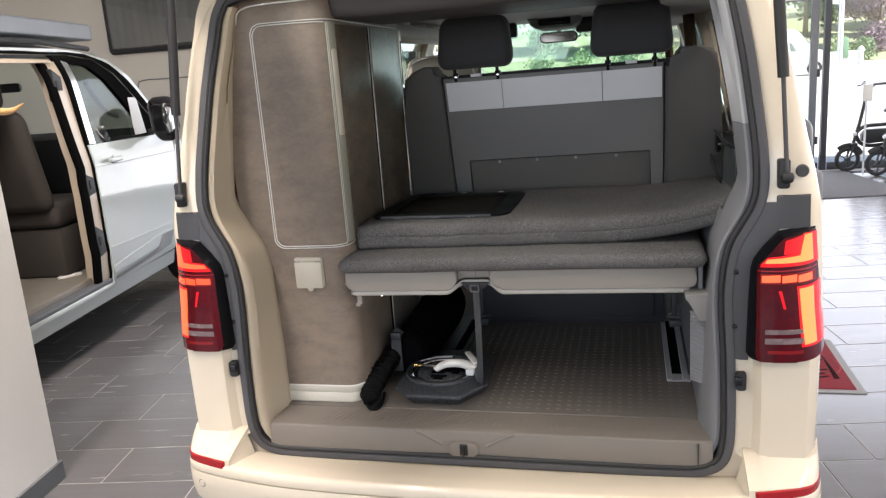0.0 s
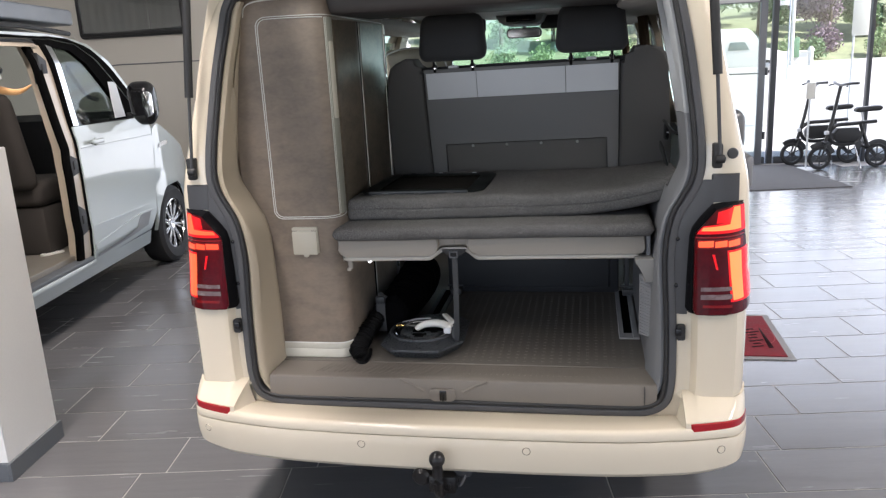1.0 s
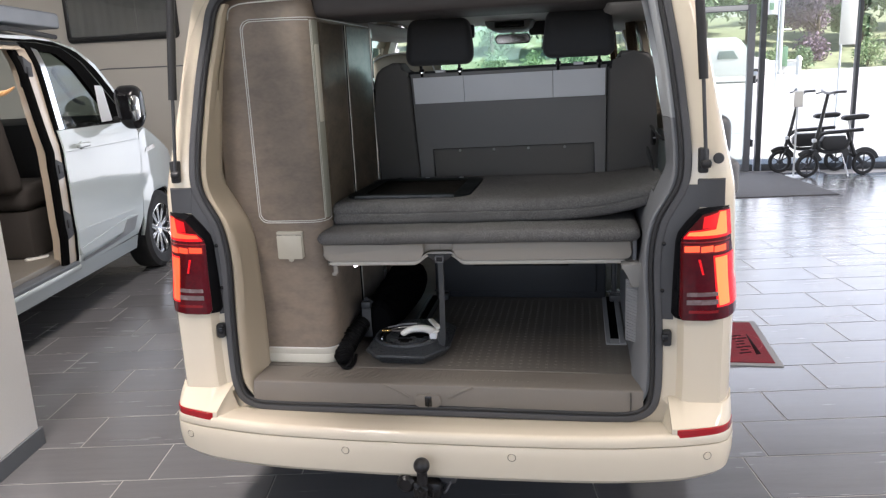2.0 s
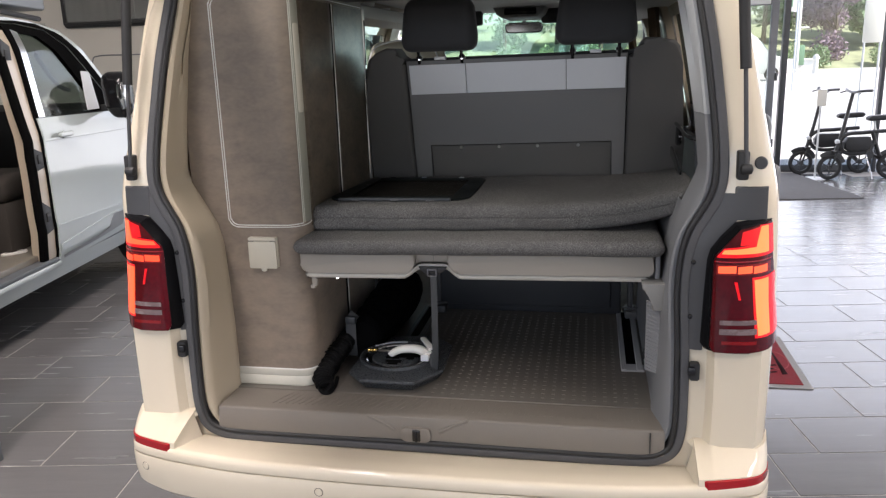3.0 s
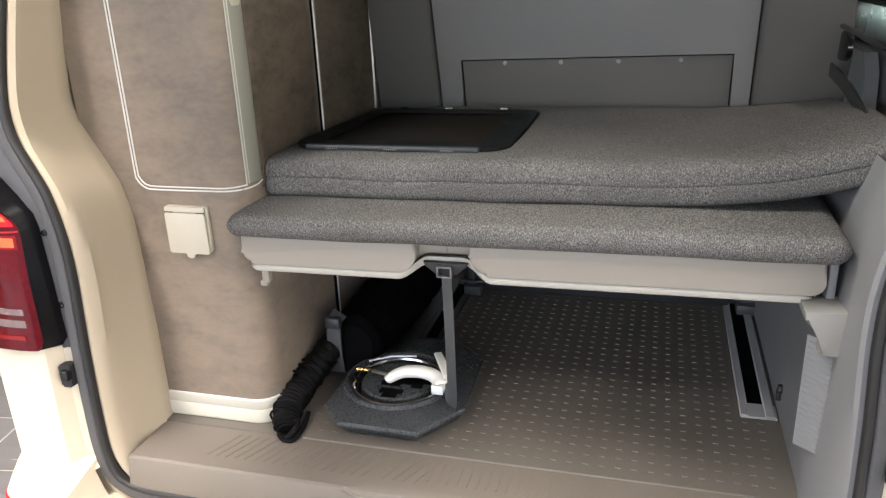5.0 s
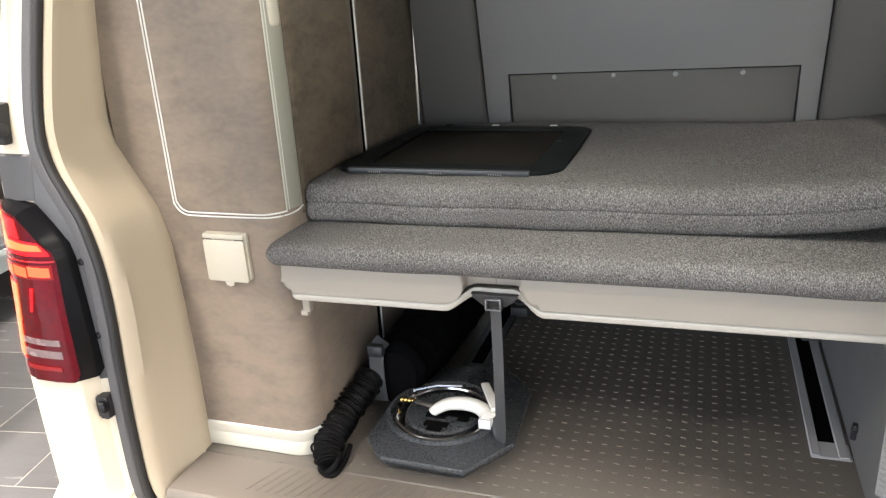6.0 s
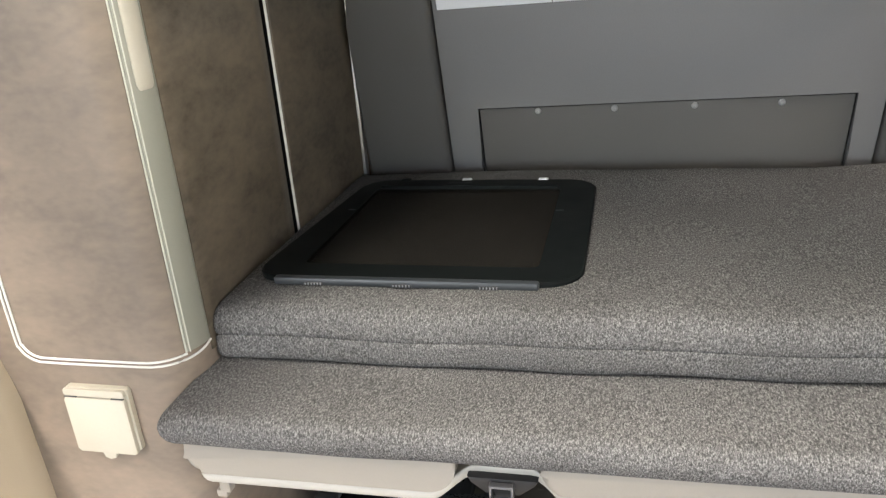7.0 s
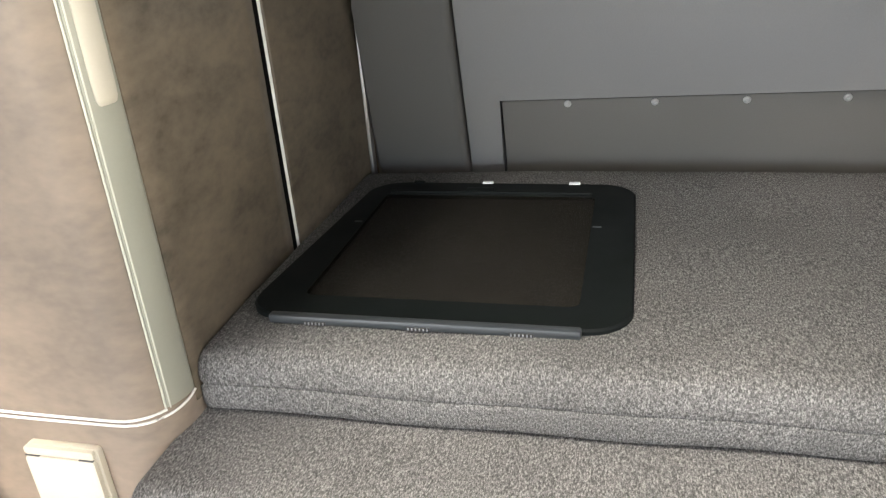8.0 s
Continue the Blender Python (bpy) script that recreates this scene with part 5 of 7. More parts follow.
for x0, x1, px in ((-0.238, 0.034, (-0.183, -0.026)), (0.309, 0.586, (0.367, 0.526))):
    zz = 0.008 if x0 > 0 else 0
    hr = part("headrest", bar_x(x0, x1, [(y, z + zz) for y, z in round_rect(0.955, 1.055, 1.642, 1.822, 0.032, 6)], 14, 0.035, lambda p: Vector((0.5 * (x0 + x1) + (p.x - 0.5 * (x0 + x1)) * (1 - 0.10 * max(0, (p.z - 1.70) / 0.12)), p.y + 0.1 * (p.z - 1.7), p.z))), M_SEATFAB, bench, "charcoal headrest")
    for x in px:
        part("post", tube([(x, 1.02, 1.60), (x, 1.01, 1.63), (x, 1.0, 1.67)], 0.006, 10, up=(0, 1, 0)), M_BLACK, hr)
        part("collar", lathe([(0.012, 0), (0.012, 0.012), (0.008, 0.018)], 12, "z", (x, 1.02, 1.612 + zz)), M_CHROME, hr)
    part("lever", box((px[0] + px[1]) / 2 - 0.02, (px[0] + px[1]) / 2 + 0.02, 1.0, 1.03, 1.612 + zz, 1.624 + zz, 0.003), M_SILVER, bench)
part("bench_box", box(-0.20, 0.56, 1.17, 1.6, 0.61, 0.96, 0.01), M_HOUSEBOX, bench, "dark bench box under the bed")
part("box_front", box(-0.16, 0.52, 1.155, 1.172, 0.64, 0.90, 0.006), M_HOUSEBOX, bench)
for z in (0.83, 0.765):
    part("box_groove", box(-0.02, 0.40, 1.1535, 1.158, z, z + 0.009, 0.001, 1), M_BLACK, bench)
for x in (-0.185, 0.575):
    part("rail_foot", join(box(x, x + 0.05, 1.12, 1.22, 0.611, 0.64, 0.005), box(x + 0.01, x + 0.03, 1.14, 1.2, 0.63, 0.9, 0.005), tube([(x - 0.01, 1.13, 0.655), (x + 0.03, 1.12, 0.655), (x + 0.06, 1.13, 0.655)], 0.004, 8)), M_DARKTRIM, bench)

# ---- overhead box, lamps, mirror ----
over = thing("overhead_locker", (0.1, 0.7, 1.82), "padded taupe overhead locker under the roof", "locker")
part("padded_cover", bar_x(-0.445, 0.70, round_rect(0.43, 0.95, 1.818, 1.95, 0.03, 5), 16, 0.03), M_PAD, over)
roofc = thing("roof_lining", (0, 2.2, 1.86), "pale fabric roof lining of the van", "lining")
part("lining_sheet", box(-0.60, 0.56, 0.96, 3.3, 1.885, 1.905, 0.008), M_LINER, roofc)
cons = thing("roof_console", (-0.04, 3.0, 1.85), "grey roof console with a dark display", "console")
part("housing", prism([(-0.125, 1.884), (0.175, 1.884), (0.155, 1.845), (0.125, 1.828), (-0.075, 1.828), (-0.105, 1.845)], "y", 2.72, 3.2, 0.012), M_LIGHTTRIM, cons)
part("display", prism(round_rect(-0.06, 0.12, 1.842, 1.878, 0.006), "y", 2.712, 2.73, 0.002), M_BLACK, cons)
part("visor", box(-0.55, -0.22, 2.98, 3.02, 1.80, 1.885, 0.015), M_DARKTRIM, cons)
part("visor", box(0.13, 0.5, 2.98, 3.02, 1.80, 1.885, 0.015), M_DARKTRIM, cons)
mir = thing("rear_view_mirror", (-0.01, 3.3, 1.79), "dark framed rear view mirror at the windscreen", "mirror")
part("mirror_housing", prism(round_rect(-0.12, 0.12, 1.757, 1.822, 0.028), "y", 3.30, 3.335, 0.008), M_BLACKMATT, mir)
part("mirror_glass", prism(round_rect(-0.112, 0.112, 1.764, 1.815, 0.024), "y", 3.297, 3.302), M_CHROME, mir)
part("stem", tube([(0, 3.33, 1.80), (0, 3.36, 1.84), (0, 3.34, 1.885)], 0.012, 8), M_BLACKMATT, mir)
for x, y in ((-0.622, 1.892), (-0.66, 2.335)):
    sp = thing("ceiling_spot", (x, y, 1.865), "small round lit ceiling spotlight", "lamp", "ceiling spots in the van")
    part("spot_ring", lathe([(0.026, -0.018), (0.036, -0.016), (0.038, 0.0), (0.026, 0.0)], 20, "z", (x, y, 1.882)), M_WHITEPL, sp)
    part("spot_lens", lathe([(0.0001, -0.014), (0.026, -0.014), (0.026, -0.004), (0.0001, -0.004)], 20, "z", (x, y, 1.882)), glow("warm_spot", (1.0, 0.86, 0.66), 9.0), sp)
for cx_, cy_ in ((0.70, 2.99), (0.74, 1.80)):
    cur = thing("side_curtain", (cx_, cy_, 1.3), "brown gathered curtain beside the van's window", "curtain", "van curtains")
    part("curtain_cloth", thicken(loft([[(cx_ + 0.018 * math.sin(k * 1.9) - 0.05 * (z - 1.3) / 0.5, cy_ - 0.09 + 0.012 * k, z) for k in range(16)] for z in (1.28, 1.45, 1.65, 1.82)]), 0.003), M_CURTAIN, cur)
kit = thing("kitchen_unit", (-0.62, 2.0, 0.6), "taupe kitchen unit along the van's side", "cabinet")
part("kitchen_body", box(-0.84, -0.46, 1.30, 2.9, 0.565, 1.28, 0.02), M_SUEDE, kit)
part("kitchen_top", box(-0.85, -0.45, 1.29, 2.91, 1.28, 1.31, 0.008), M_PLINTH, kit)
fs_ = thing("front_seat", (-0.55, 2.95, 0.6), "cream backed front seat", "seat", "front seats")
part("seat_back", bar_x(-0.26, 0.26, round_rect(0.0, 0.11, 0.0, 0.62, 0.05, 6), 12, 0.09, lambda p: Vector((p.x * (1 - 0.12 * p.z / 0.6) - 0.64, p.y + 2.72 - 0.1 * (p.z - 0.3), p.z + 1.10))), M_CREAM, fs_)
part("seat_piping", tube(smooth_path([(-0.85, 2.66, 1.60), (-0.80, 2.655, 1.69), (-0.64, 2.65, 1.722), (-0.48, 2.655, 1.69), (-0.43, 2.66, 1.60)], 6), 0.005, 8), M_SILVER, fs_)
part("seat_base", box(-0.89, -0.39, 2.7, 3.25, 0.62, 1.12, 0.06, 4), M_TAUPESEAT, fs_)

# ---- awning bag and shower tray under the bed ----
bag = thing("mesh_bag", (-0.34, 0.85, 0.61), "black mesh storage bag under the bed", "bag")


def bag_ring(y, cx, cz, rx, rz):
    out = []
    for k in range(18):
        a = 2 * math.pi * k / 18
        q = Vector((cx + rx * math.cos(a) * (1 + 0.08 * math.sin(3 * a)), y, cz + rz * math.sin(a)))
        q += Vector((1, 0, 1)) * noise.noise(q * 14) * 0.008
        q.z = max(q.z, 0.6095)
        out.append(q)
    return out


bag_rows = []
for k in range(64):
    y = 0.572 + 0.555 * k / 63
    q = 1 + 0.018 * math.sin(k * 1.9) + 0.03 * math.sin(k * 0.7)
    cap = lerp(y, [0.572, 0.58, 0.6, 1.1, 1.127], [0.3, 0.8, 1.0, 1.0, 0.5])
    bag_rows.append(bag_ring(y, lerp(y, [0.57, 1.13], [-0.322, -0.305]), lerp(y, [0.57, 0.75, 1.13], [0.692, 0.692, 0.712]), cap * q * lerp(y, [0.57, 0.75, 1.13], [0.062, 0.078, 0.085]), cap * q * lerp(y, [0.57, 0.75, 1.13], [0.078, 0.082, 0.105])))
part("bag_body", loft(bag_rows, closed=True, caps=True), M_BAG, bag)
part("bag_strap", sweep(smooth_path([(-0.352, 0.566, 0.64), (-0.353, 0.560, 0.70), (-0.352, 0.566, 0.765), (-0.345, 0.59, 0.782)], 5), [(-0.017, -0.0015), (0.017, -0.0015), (0.017, 0.0015), (-0.017, 0.0015)], up=(0, 1, 0)), M_WEB, bag)
part("strap_clip", box(-0.370, -0.334, 0.552, 0.572, 0.756, 0.782, 0.004), M_BAR, bag)
cordt = thing("cord_bundle", (-0.41, 0.47, 0.61), "bundle of black ribbed cord on the floor", "cord")
rows = []
core = smooth_path([(-0.375, 0.335, 0.624), (-0.388, 0.36, 0.634), (-0.398, 0.41, 0.645), (-0.395, 0.48, 0.660), (-0.375, 0.56, 0.69), (-0.36, 0.64, 0.715)], 12)
for i, p in enumerate(core):
    t = (core[min(i + 1, len(core) - 1)] - core[max(i - 1, 0)]).normalized()
    sd = t.cross(Vector((0, 0, 1))).normalized()
    upv = sd.cross(t)
    r = lerp(i / (len(core) - 1), [0, 0.08, 0.2, 0.6, 1], [0.010, 0.017, 0.024, 0.027, 0.025]) * (1 + 0.2 * math.sin(i * 2.1) + 0.2 * noise.noise(p * 45))
    ring = []
    for k in range(16):
        a = 2 * math.pi * k / 16
        q = p + sd * r * math.cos(a) * 1.1 + upv * r * math.sin(a)
        q += Vector((0.4, 0.3, 1)) * noise.noise(q * 40) * 0.006
        q.z = max(q.z, 0.6092)
        ring.append(q)
    rows.append(ring)
part("cord_core", loft(rows, closed=True, caps=True), M_CORD, cordt)
hel = []
for k in range(460):
    u = k / 459
    i = u * (len(core) - 1) * 0.94 + 1.5
    j = min(int(i), len(core) - 2)
    p = core[j].lerp(core[j + 1], i - j)
    t = (core[j + 1] - core[j]).normalized()
    sd = t.cross(Vector((0, 0, 1))).normalized()
    upv = sd.cross(t)
    r = lerp(u, [0, 0.2, 0.6, 1], [0.017, 0.027, 0.031, 0.029]) * (1 + 0.25 * noise.noise(Vector((k * 0.11, 3, 1))))
    a = k * 0.36 + 2.2 * noise.noise(Vector((k * 0.05, 7, 2)))
    q = p + sd * r * 1.1 * math.cos(a) + upv * r * math.sin(a) + Vector((noise.noise(p * 25 + Vector((0, 0, k * 0.03))), noise.noise(Vector((k * 0.13, 1, 5))), noise.noise(Vector((k * 0.17, 9, 5))))) * 0.007
    q.z = max(q.z, 0.613)
    hel.append(q)
part("cord_winding", tube(hel, 0.0026, 6), M_CORD, cordt)
part("cord_tail", join(tube(smooth_path([(-0.38, 0.35, 0.635), (-0.39, 0.33, 0.620), (-0.375, 0.318, 0.613), (-0.355, 0.322, 0.613), (-0.35, 0.36, 0.618), (-0.355, 0.40, 0.63)], 6), 0.006, 8), tube(smooth_path([(-0.37, 0.37, 0.645), (-0.357, 0.345, 0.63), (-0.37, 0.322, 0.616), (-0.385, 0.335, 0.616)], 6), 0.007, 8)), M_CORD, cordt)

shower = thing("hose_tray", (-0.165, 0.50, 0.609), "black foam tray with a coiled hose and white spray handle", "hose tray")
OCT = [(-0.137, -0.144), (-0.083, -0.204), (0.092, -0.209), (0.164, -0.100), (0.155, 0.122), (0.078, 0.209), (-0.083, 0.185), (-0.139, 0.090)]


def octring(k, z):
    return [Vector((-0.182 + x * k, 0.553 + y * k, z)) for x, y in OCT]


def well_ring(r, z, n=8):
    out = []
    for x, y in OCT:
        a = math.atan2(y, x)
        out.append(Vector((-0.182 + r * math.cos(a), 0.514 + r * math.sin(a), z)))
    return out


part("foam_body", loft([octring(0.84, 0.6095), octring(0.865, 0.612), octring(0.965, 0.634), octring(1.0, 0.641), octring(1.0, 0.646), octring(0.985, 0.650), well_ring(0.125, 0.664), well_ring(0.118, 0.640), well_ring(0.02, 0.640)], closed=True, caps=True), M_FOAM, shower, angle=20)
WX, WY = -0.182, 0.510
part("foam_well", join(lathe([(0.124, 0.664), (0.122, 0.6725), (0.116, 0.673), (0.111, 0.658), (0.108, 0.640)], 40, "z", (WX, WY + 0.004, 0), caps=False), lathe([(0.0001, 0.670), (0.078, 0.669), (0.083, 0.665), (0.084, 0.640)], 32, "z", (WX, WY, 0))), M_FOAM, shower)
# black plates on the foam paint the dark inside the finger holes
part("finger_slot", prism([(WX - 0.015, WY - 0.078), (WX + 0.017, WY - 0.078), (WX + 0.017, WY - 0.060), (WX + 0.026, WY - 0.060), (WX + 0.026, WY - 0.042), (WX - 0.026, WY - 0.042), (WX - 0.026, WY - 0.060), (WX - 0.015, WY - 0.060)], "z", 0.6690, 0.6710), M_SLIT, shower)
part("finger_slot", prism([(WX - 0.032, WY - 0.030), (WX + 0.012, WY - 0.030), (WX + 0.012, WY - 0.018), (WX + 0.037, WY - 0.018), (WX + 0.037, WY - 0.030), (WX + 0.061, WY - 0.030), (WX + 0.061, WY - 0.010), (WX + 0.090, WY - 0.010), (WX + 0.090, WY + 0.016), (WX - 0.032, WY + 0.016)], "z", 0.6690, 0.6712), M_SLIT, shower)
coil = []
for k in range(120):
    a = -3.1 + k / 119 * 6.6
    coil.append(Vector((WX + (0.099 + 0.003 * math.sin(k * 0.3)) * math.cos(a), WY + 0.100 * math.sin(a), 0.662 + 0.006 * k / 119)))
part("hose", tube(coil, 0.005, 8), M_CHROME, shower, "silver ribbed hose")
part("hose_end", join(tube([(-0.262, 0.515, 0.678), (-0.235, 0.50, 0.690), (-0.195, 0.483, 0.694)], 0.0045, 8), tube([(-0.27, 0.56, 0.68), (-0.22, 0.582, 0.686), (-0.165, 0.592, 0.686)], 0.004, 8)), M_STEEL, shower)
fit_rows = [lathe([(0.004, 0), (0.0065, 0.003), (0.0065, 0.006), (0.004, 0.009)], 10, "x", (-0.282 + 0.009 * k, 0.512, 0.684)) for k in range(4)]
part("brass_fitting", join(*fit_rows), M_BRASS, shower, "brass hose fitting")
hp = smooth_path([(-0.198, 0.478, 0.680), (-0.19, 0.484, 0.688), (-0.165, 0.497, 0.697), (-0.13, 0.502, 0.699), (-0.10, 0.497, 0.697), (-0.078, 0.482, 0.692), (-0.068, 0.466, 0.688)], 6)
rows = []
for i, p in enumerate(hp):
    t = (hp[min(i + 1, len(hp) - 1)] - hp[max(i - 1, 0)]).normalized()
    sd = t.cross(Vector((0, 0, 1))).normalized()
    upv = sd.cross(t)
    w = lerp(i / (len(hp) - 1), [0, 0.06, 0.4, 0.75, 0.92, 1], [0.005, 0.011, 0.015, 0.016, 0.020, 0.018])
    rows.append([p + sd * w * math.cos(a) + upv * w * 0.9 * math.sin(a) for a in np.linspace(0, 2 * math.pi, 12, endpoint=False)])
sp_ = part("spray_handle", loft(rows, closed=True, caps=True), M_WHITEPL, shower, "white spray handle")
part("trigger", join(prism([(-0.066, 0.470), (-0.050, 0.486), (-0.098, 0.572), (-0.114, 0.566)], "z", 0.704, 0.716, 0.004), box(-0.092, -0.062, 0.456, 0.488, 0.674, 0.700, 0.010)), M_WHITEPL, sp_)
part("nozzle_ring", box(-0.090, -0.064, 0.452, 0.457, 0.676, 0.698, 0.003), M_SILVER, sp_)
lamp_small = thing("step_lamp", (-0.35, 0.455, 0.94), "small lit white lamp under the bed edge", "lamp")
part("lamp_lens", prism([(-0.361, 0.964), (-0.337, 0.964), (-0.341, 0.952), (-0.351, 0.946)], "y", 0.446, 0.464, 0.003), glow("white_led", (1, 1, 1), 3.0), lamp_small)
part("lamp_base", box(-0.364, -0.334, 0.444, 0.468, 0.965, 0.984, 0.003), M_WHITEPL, lamp_small)

# ---- the showroom ----
TILE_A = radians(9.5)
TCOS, TSIN = math.cos(TILE_A), math.sin(TILE_A)
floor = thing("floor", (0, 0, 0), "dark grey-brown slate tile floor with pale joints", "floor", kind="structure")
part("grout_bed", box(-9.0, 10.0, -9.0, 9.12, -0.12, -0.002), M_GROUT, floor)


def wall_box(name, x0, x1, y0, y1, z0, z1, mat, label):
    ob = part(name, box(x0, x1, y0, y1, z0, z1), mat)
    return tagged(ob, label, "wall", "", "structure")


wall_box("wall_west", -9.2, -9.0, -9.2, 9.2, 0, 4.6, M_WALL, "plain white showroom wall")
wall_box("wall_east_low", 10.0, 10.2, -9.2, 9.2, 0, 0.3, M_WALL, "plain white showroom wall")
wall_box("wall_east_high", 10.0, 10.2, -9.2, 9.2, 3.7, 4.6, M_WALL, "plain white showroom wall")
wall_box("wall_south_low", -9.0, 10.0, -9.2, -9.0, 0, 0.3, M_WALL, "plain white showroom wall")
wall_box("wall_south_high", -9.0, 10.0, -9.2, -9.0, 3.7, 4.6, M_WALL, "plain white showroom wall")
wall_box("wall_north_high", -9.0, 10.0, 9.05, 9.25, 3.7, 4.6, M_WALL, "plain white showroom wall")
ceil = tagged(part("ceiling", box(-9.2, 10.2, -9.2, 9.3, 4.6, 4.8), M_CEIL), "pale showroom ceiling", "ceiling", "", "structure")

# glazed front with door leaves
front = thing("window_1", (0, 9.12, 0), "glazed shop front in grey aluminium frames", "window", kind="structure")
xs = [-8.9, -6.9, -4.9, -2.6, 1.15, 2.86, 4.05, 6.2, 8.1, 9.9]
for i, x in enumerate(xs):
    wd = {2.86: 0.036, 4.05: 0.022}.get(x, 0.075)
    part("mullion", box(x - wd, x + wd, 9.06, 9.16, 0.0, 3.7, 0.006), M_ALU, front)
for a, b in zip(xs, xs[1:]):
    part("transom", box(a + 0.06, b - 0.06, 9.08, 9.15, 0.0, 0.09, 0.006), M_ALU, front)
    part("transom", box(a + 0.06, b - 0.06, 9.08, 9.15, 2.55, 2.63, 0.006), M_ALU, front)
    g = part("pane", box(a + 0.06, b - 0.06, 9.105, 9.113, 0.09, 3.7), M_GLASS, front)
    g.visible_shadow = False
leaf = thing("door_1", (2.0, 8.98, 0), "glass door leaf in a grey aluminium frame", "door", kind="structure")
part("door_stile", box(2.645, 2.735, 8.97, 9.03, 0.01, 2.22, 0.006), M_ALULIGHT, leaf)
part("door_stile", box(1.25, 1.35, 8.97, 9.03, 0.01, 2.22, 0.006), M_ALULIGHT, leaf)
part("door_rail", box(1.35, 2.645, 8.975, 9.025, 0.01, 0.11, 0.006), M_ALULIGHT, leaf)
part("door_rail", box(1.35, 2.645, 8.975, 9.025, 2.14, 2.22, 0.006), M_ALULIGHT, leaf)
part("door_closer", box(1.75, 2.62, 8.93, 8.975, 2.15, 2.21, 0.008), M_SILVER, leaf, "pale grey door closer")
g = part("pane", box(1.35, 2.645, 8.996, 9.004, 0.11, 2.14), M_GLASS, leaf)
g.visible_shadow = False
for z in (0.35, 1.2):
    part("hinge", lathe([(0.018, 0), (0.018, 0.1)], 10, "z", (2.75, 8.97, z)), M_ALU, leaf)

# side and back glazing, outside the view
for nm, side in (("window_2", "e"), ("window_3", "s")):
    w = thing(nm, (10.1, 0, 0.3) if side == "e" else (0.5, -9.1, 0.3), "wide showroom window in grey frames", "window", kind="structure")
    for k in range(8):
        a = -9.0 + 18.0 * k / 7
        if side == "e":
            part("mullion", box(10.06, 10.14, a - 0.04, a + 0.04, 0.3, 3.7), M_ALU, w)
        else:
            b = a * 1.05 + 0.5
            part("mullion", box(b - 0.04, b + 0.04, -9.14, -9.06, 0.3, 3.7), M_ALU, w)

for cx in LAMP_X:
    fx = thing("ceiling_light", (cx, -0.8, 4.5), "long white linear ceiling light", "lamp", "showroom ceiling lights")
    part("light_housing", join(box(cx - 0.30, cx - 0.26, -3.35, 1.75, 4.49, 4.6, 0.005), box(cx + 0.26, cx + 0.30, -3.35, 1.75, 4.49, 4.6, 0.005), box(cx - 0.26, cx + 0.26, -3.35, 1.75, 4.53, 4.6)), M_WALL, fx)

# red mat and door mat
rm = thing("red_mat", (1.1, 2.3, 0), "red carpet mat with grey border and dark script", "mat")
part("border", box(0.20, 1.515, 1.925, 2.655, 0.0, 0.006, 0.002, 1), M_MATEDGE, rm)
part("mat_surface", box(0.235, 1.478, 1.962, 2.618, 0.004, 0.011, 0.003, 1), M_REDMAT, rm)
part("printed_stroke", prism([(1.412, 2.40), (1.418, 2.40), (1.428, 2.20), (1.432, 2.085), (1.404, 2.075), (1.408, 2.22)], "z", 0.008, 0.0122, 0.0006), M_PRINT, rm, "dark printed underline")
for k in range(7):
    y = 2.10 + 0.045 * k
    ln = (0.07, 0.045, 0.085, 0.05, 0.05, 0.09, 0.06)[k]
    part("printed_bar", moved(box(-ln / 2, ln / 2, -0.008, 0.008, 0.008, 0.0121, 0.0005, 1), pose(1.352 + 0.004 * (k % 3), y, 0, 0, 0, 18)), M_PRINT, rm)
part("printed_ring", tube([Vector((1.405 + 0.066 * math.cos(a), 2.27 + 0.125 * math.sin(a), 0.0095)) for a in np.linspace(0, 2 * math.pi, 40, endpoint=False)], 0.003, 6, closed=True), M_PRINTRED, rm)
dm = thing("door_mat", (2.2, 7.9, 0), "wide dark grey entrance mat", "mat")
part("mat_surface", prism([(0.9, 6.80), (3.34, 7.11), (3.05, 8.9), (0.6, 8.9)], "z", 0.0, 0.012, 0.003), M_DOORMAT, dm)

# outdoors
ground = tagged(part("ground", box(-120, 120, 9.2, 160, -0.25, -0.02), M_PAVE), "pale concrete forecourt outside", "ground", "", "structure")

# ---- the white van beside ----
wv = thing("white_van", (0, 0, 0), "white van with open sliding door and raised grey roof", "van", world_coords=False)
M_JAMB = pmat("beige_jamb_paint", (0.47, 0.39, 0.295), rough=0.4, var=0.03, coat=0.5)
M_DECAL = pmat("grey_vinyl_decal", (0.20, 0.21, 0.215), rough=0.4, var=0.04)
M_GREYROOF = pmat("blue_grey_roof_rail", (0.12, 0.135, 0.155), rough=0.4, var=0.06)
M_CABFLOOR = pmat("grey_beige_cab_floor", (0.20, 0.18, 0.15), rough=0.5, var=0.08)


def wv_w(y, z):
    w = half_w(y, z)
    crease = 0.010 * math.exp(-((z - 1.19) / 0.03) ** 2) + 0.006 * math.exp(-((z - 0.62) / 0.05) ** 2)
    arch = 0.012 * math.exp(-(((y - 4.1) ** 2 + (z - 0.34) ** 2) ** 0.5 - 0.40) ** 2 / 0.0016) if abs(y - 4.1) < 0.6 else 0
    return w + crease + arch


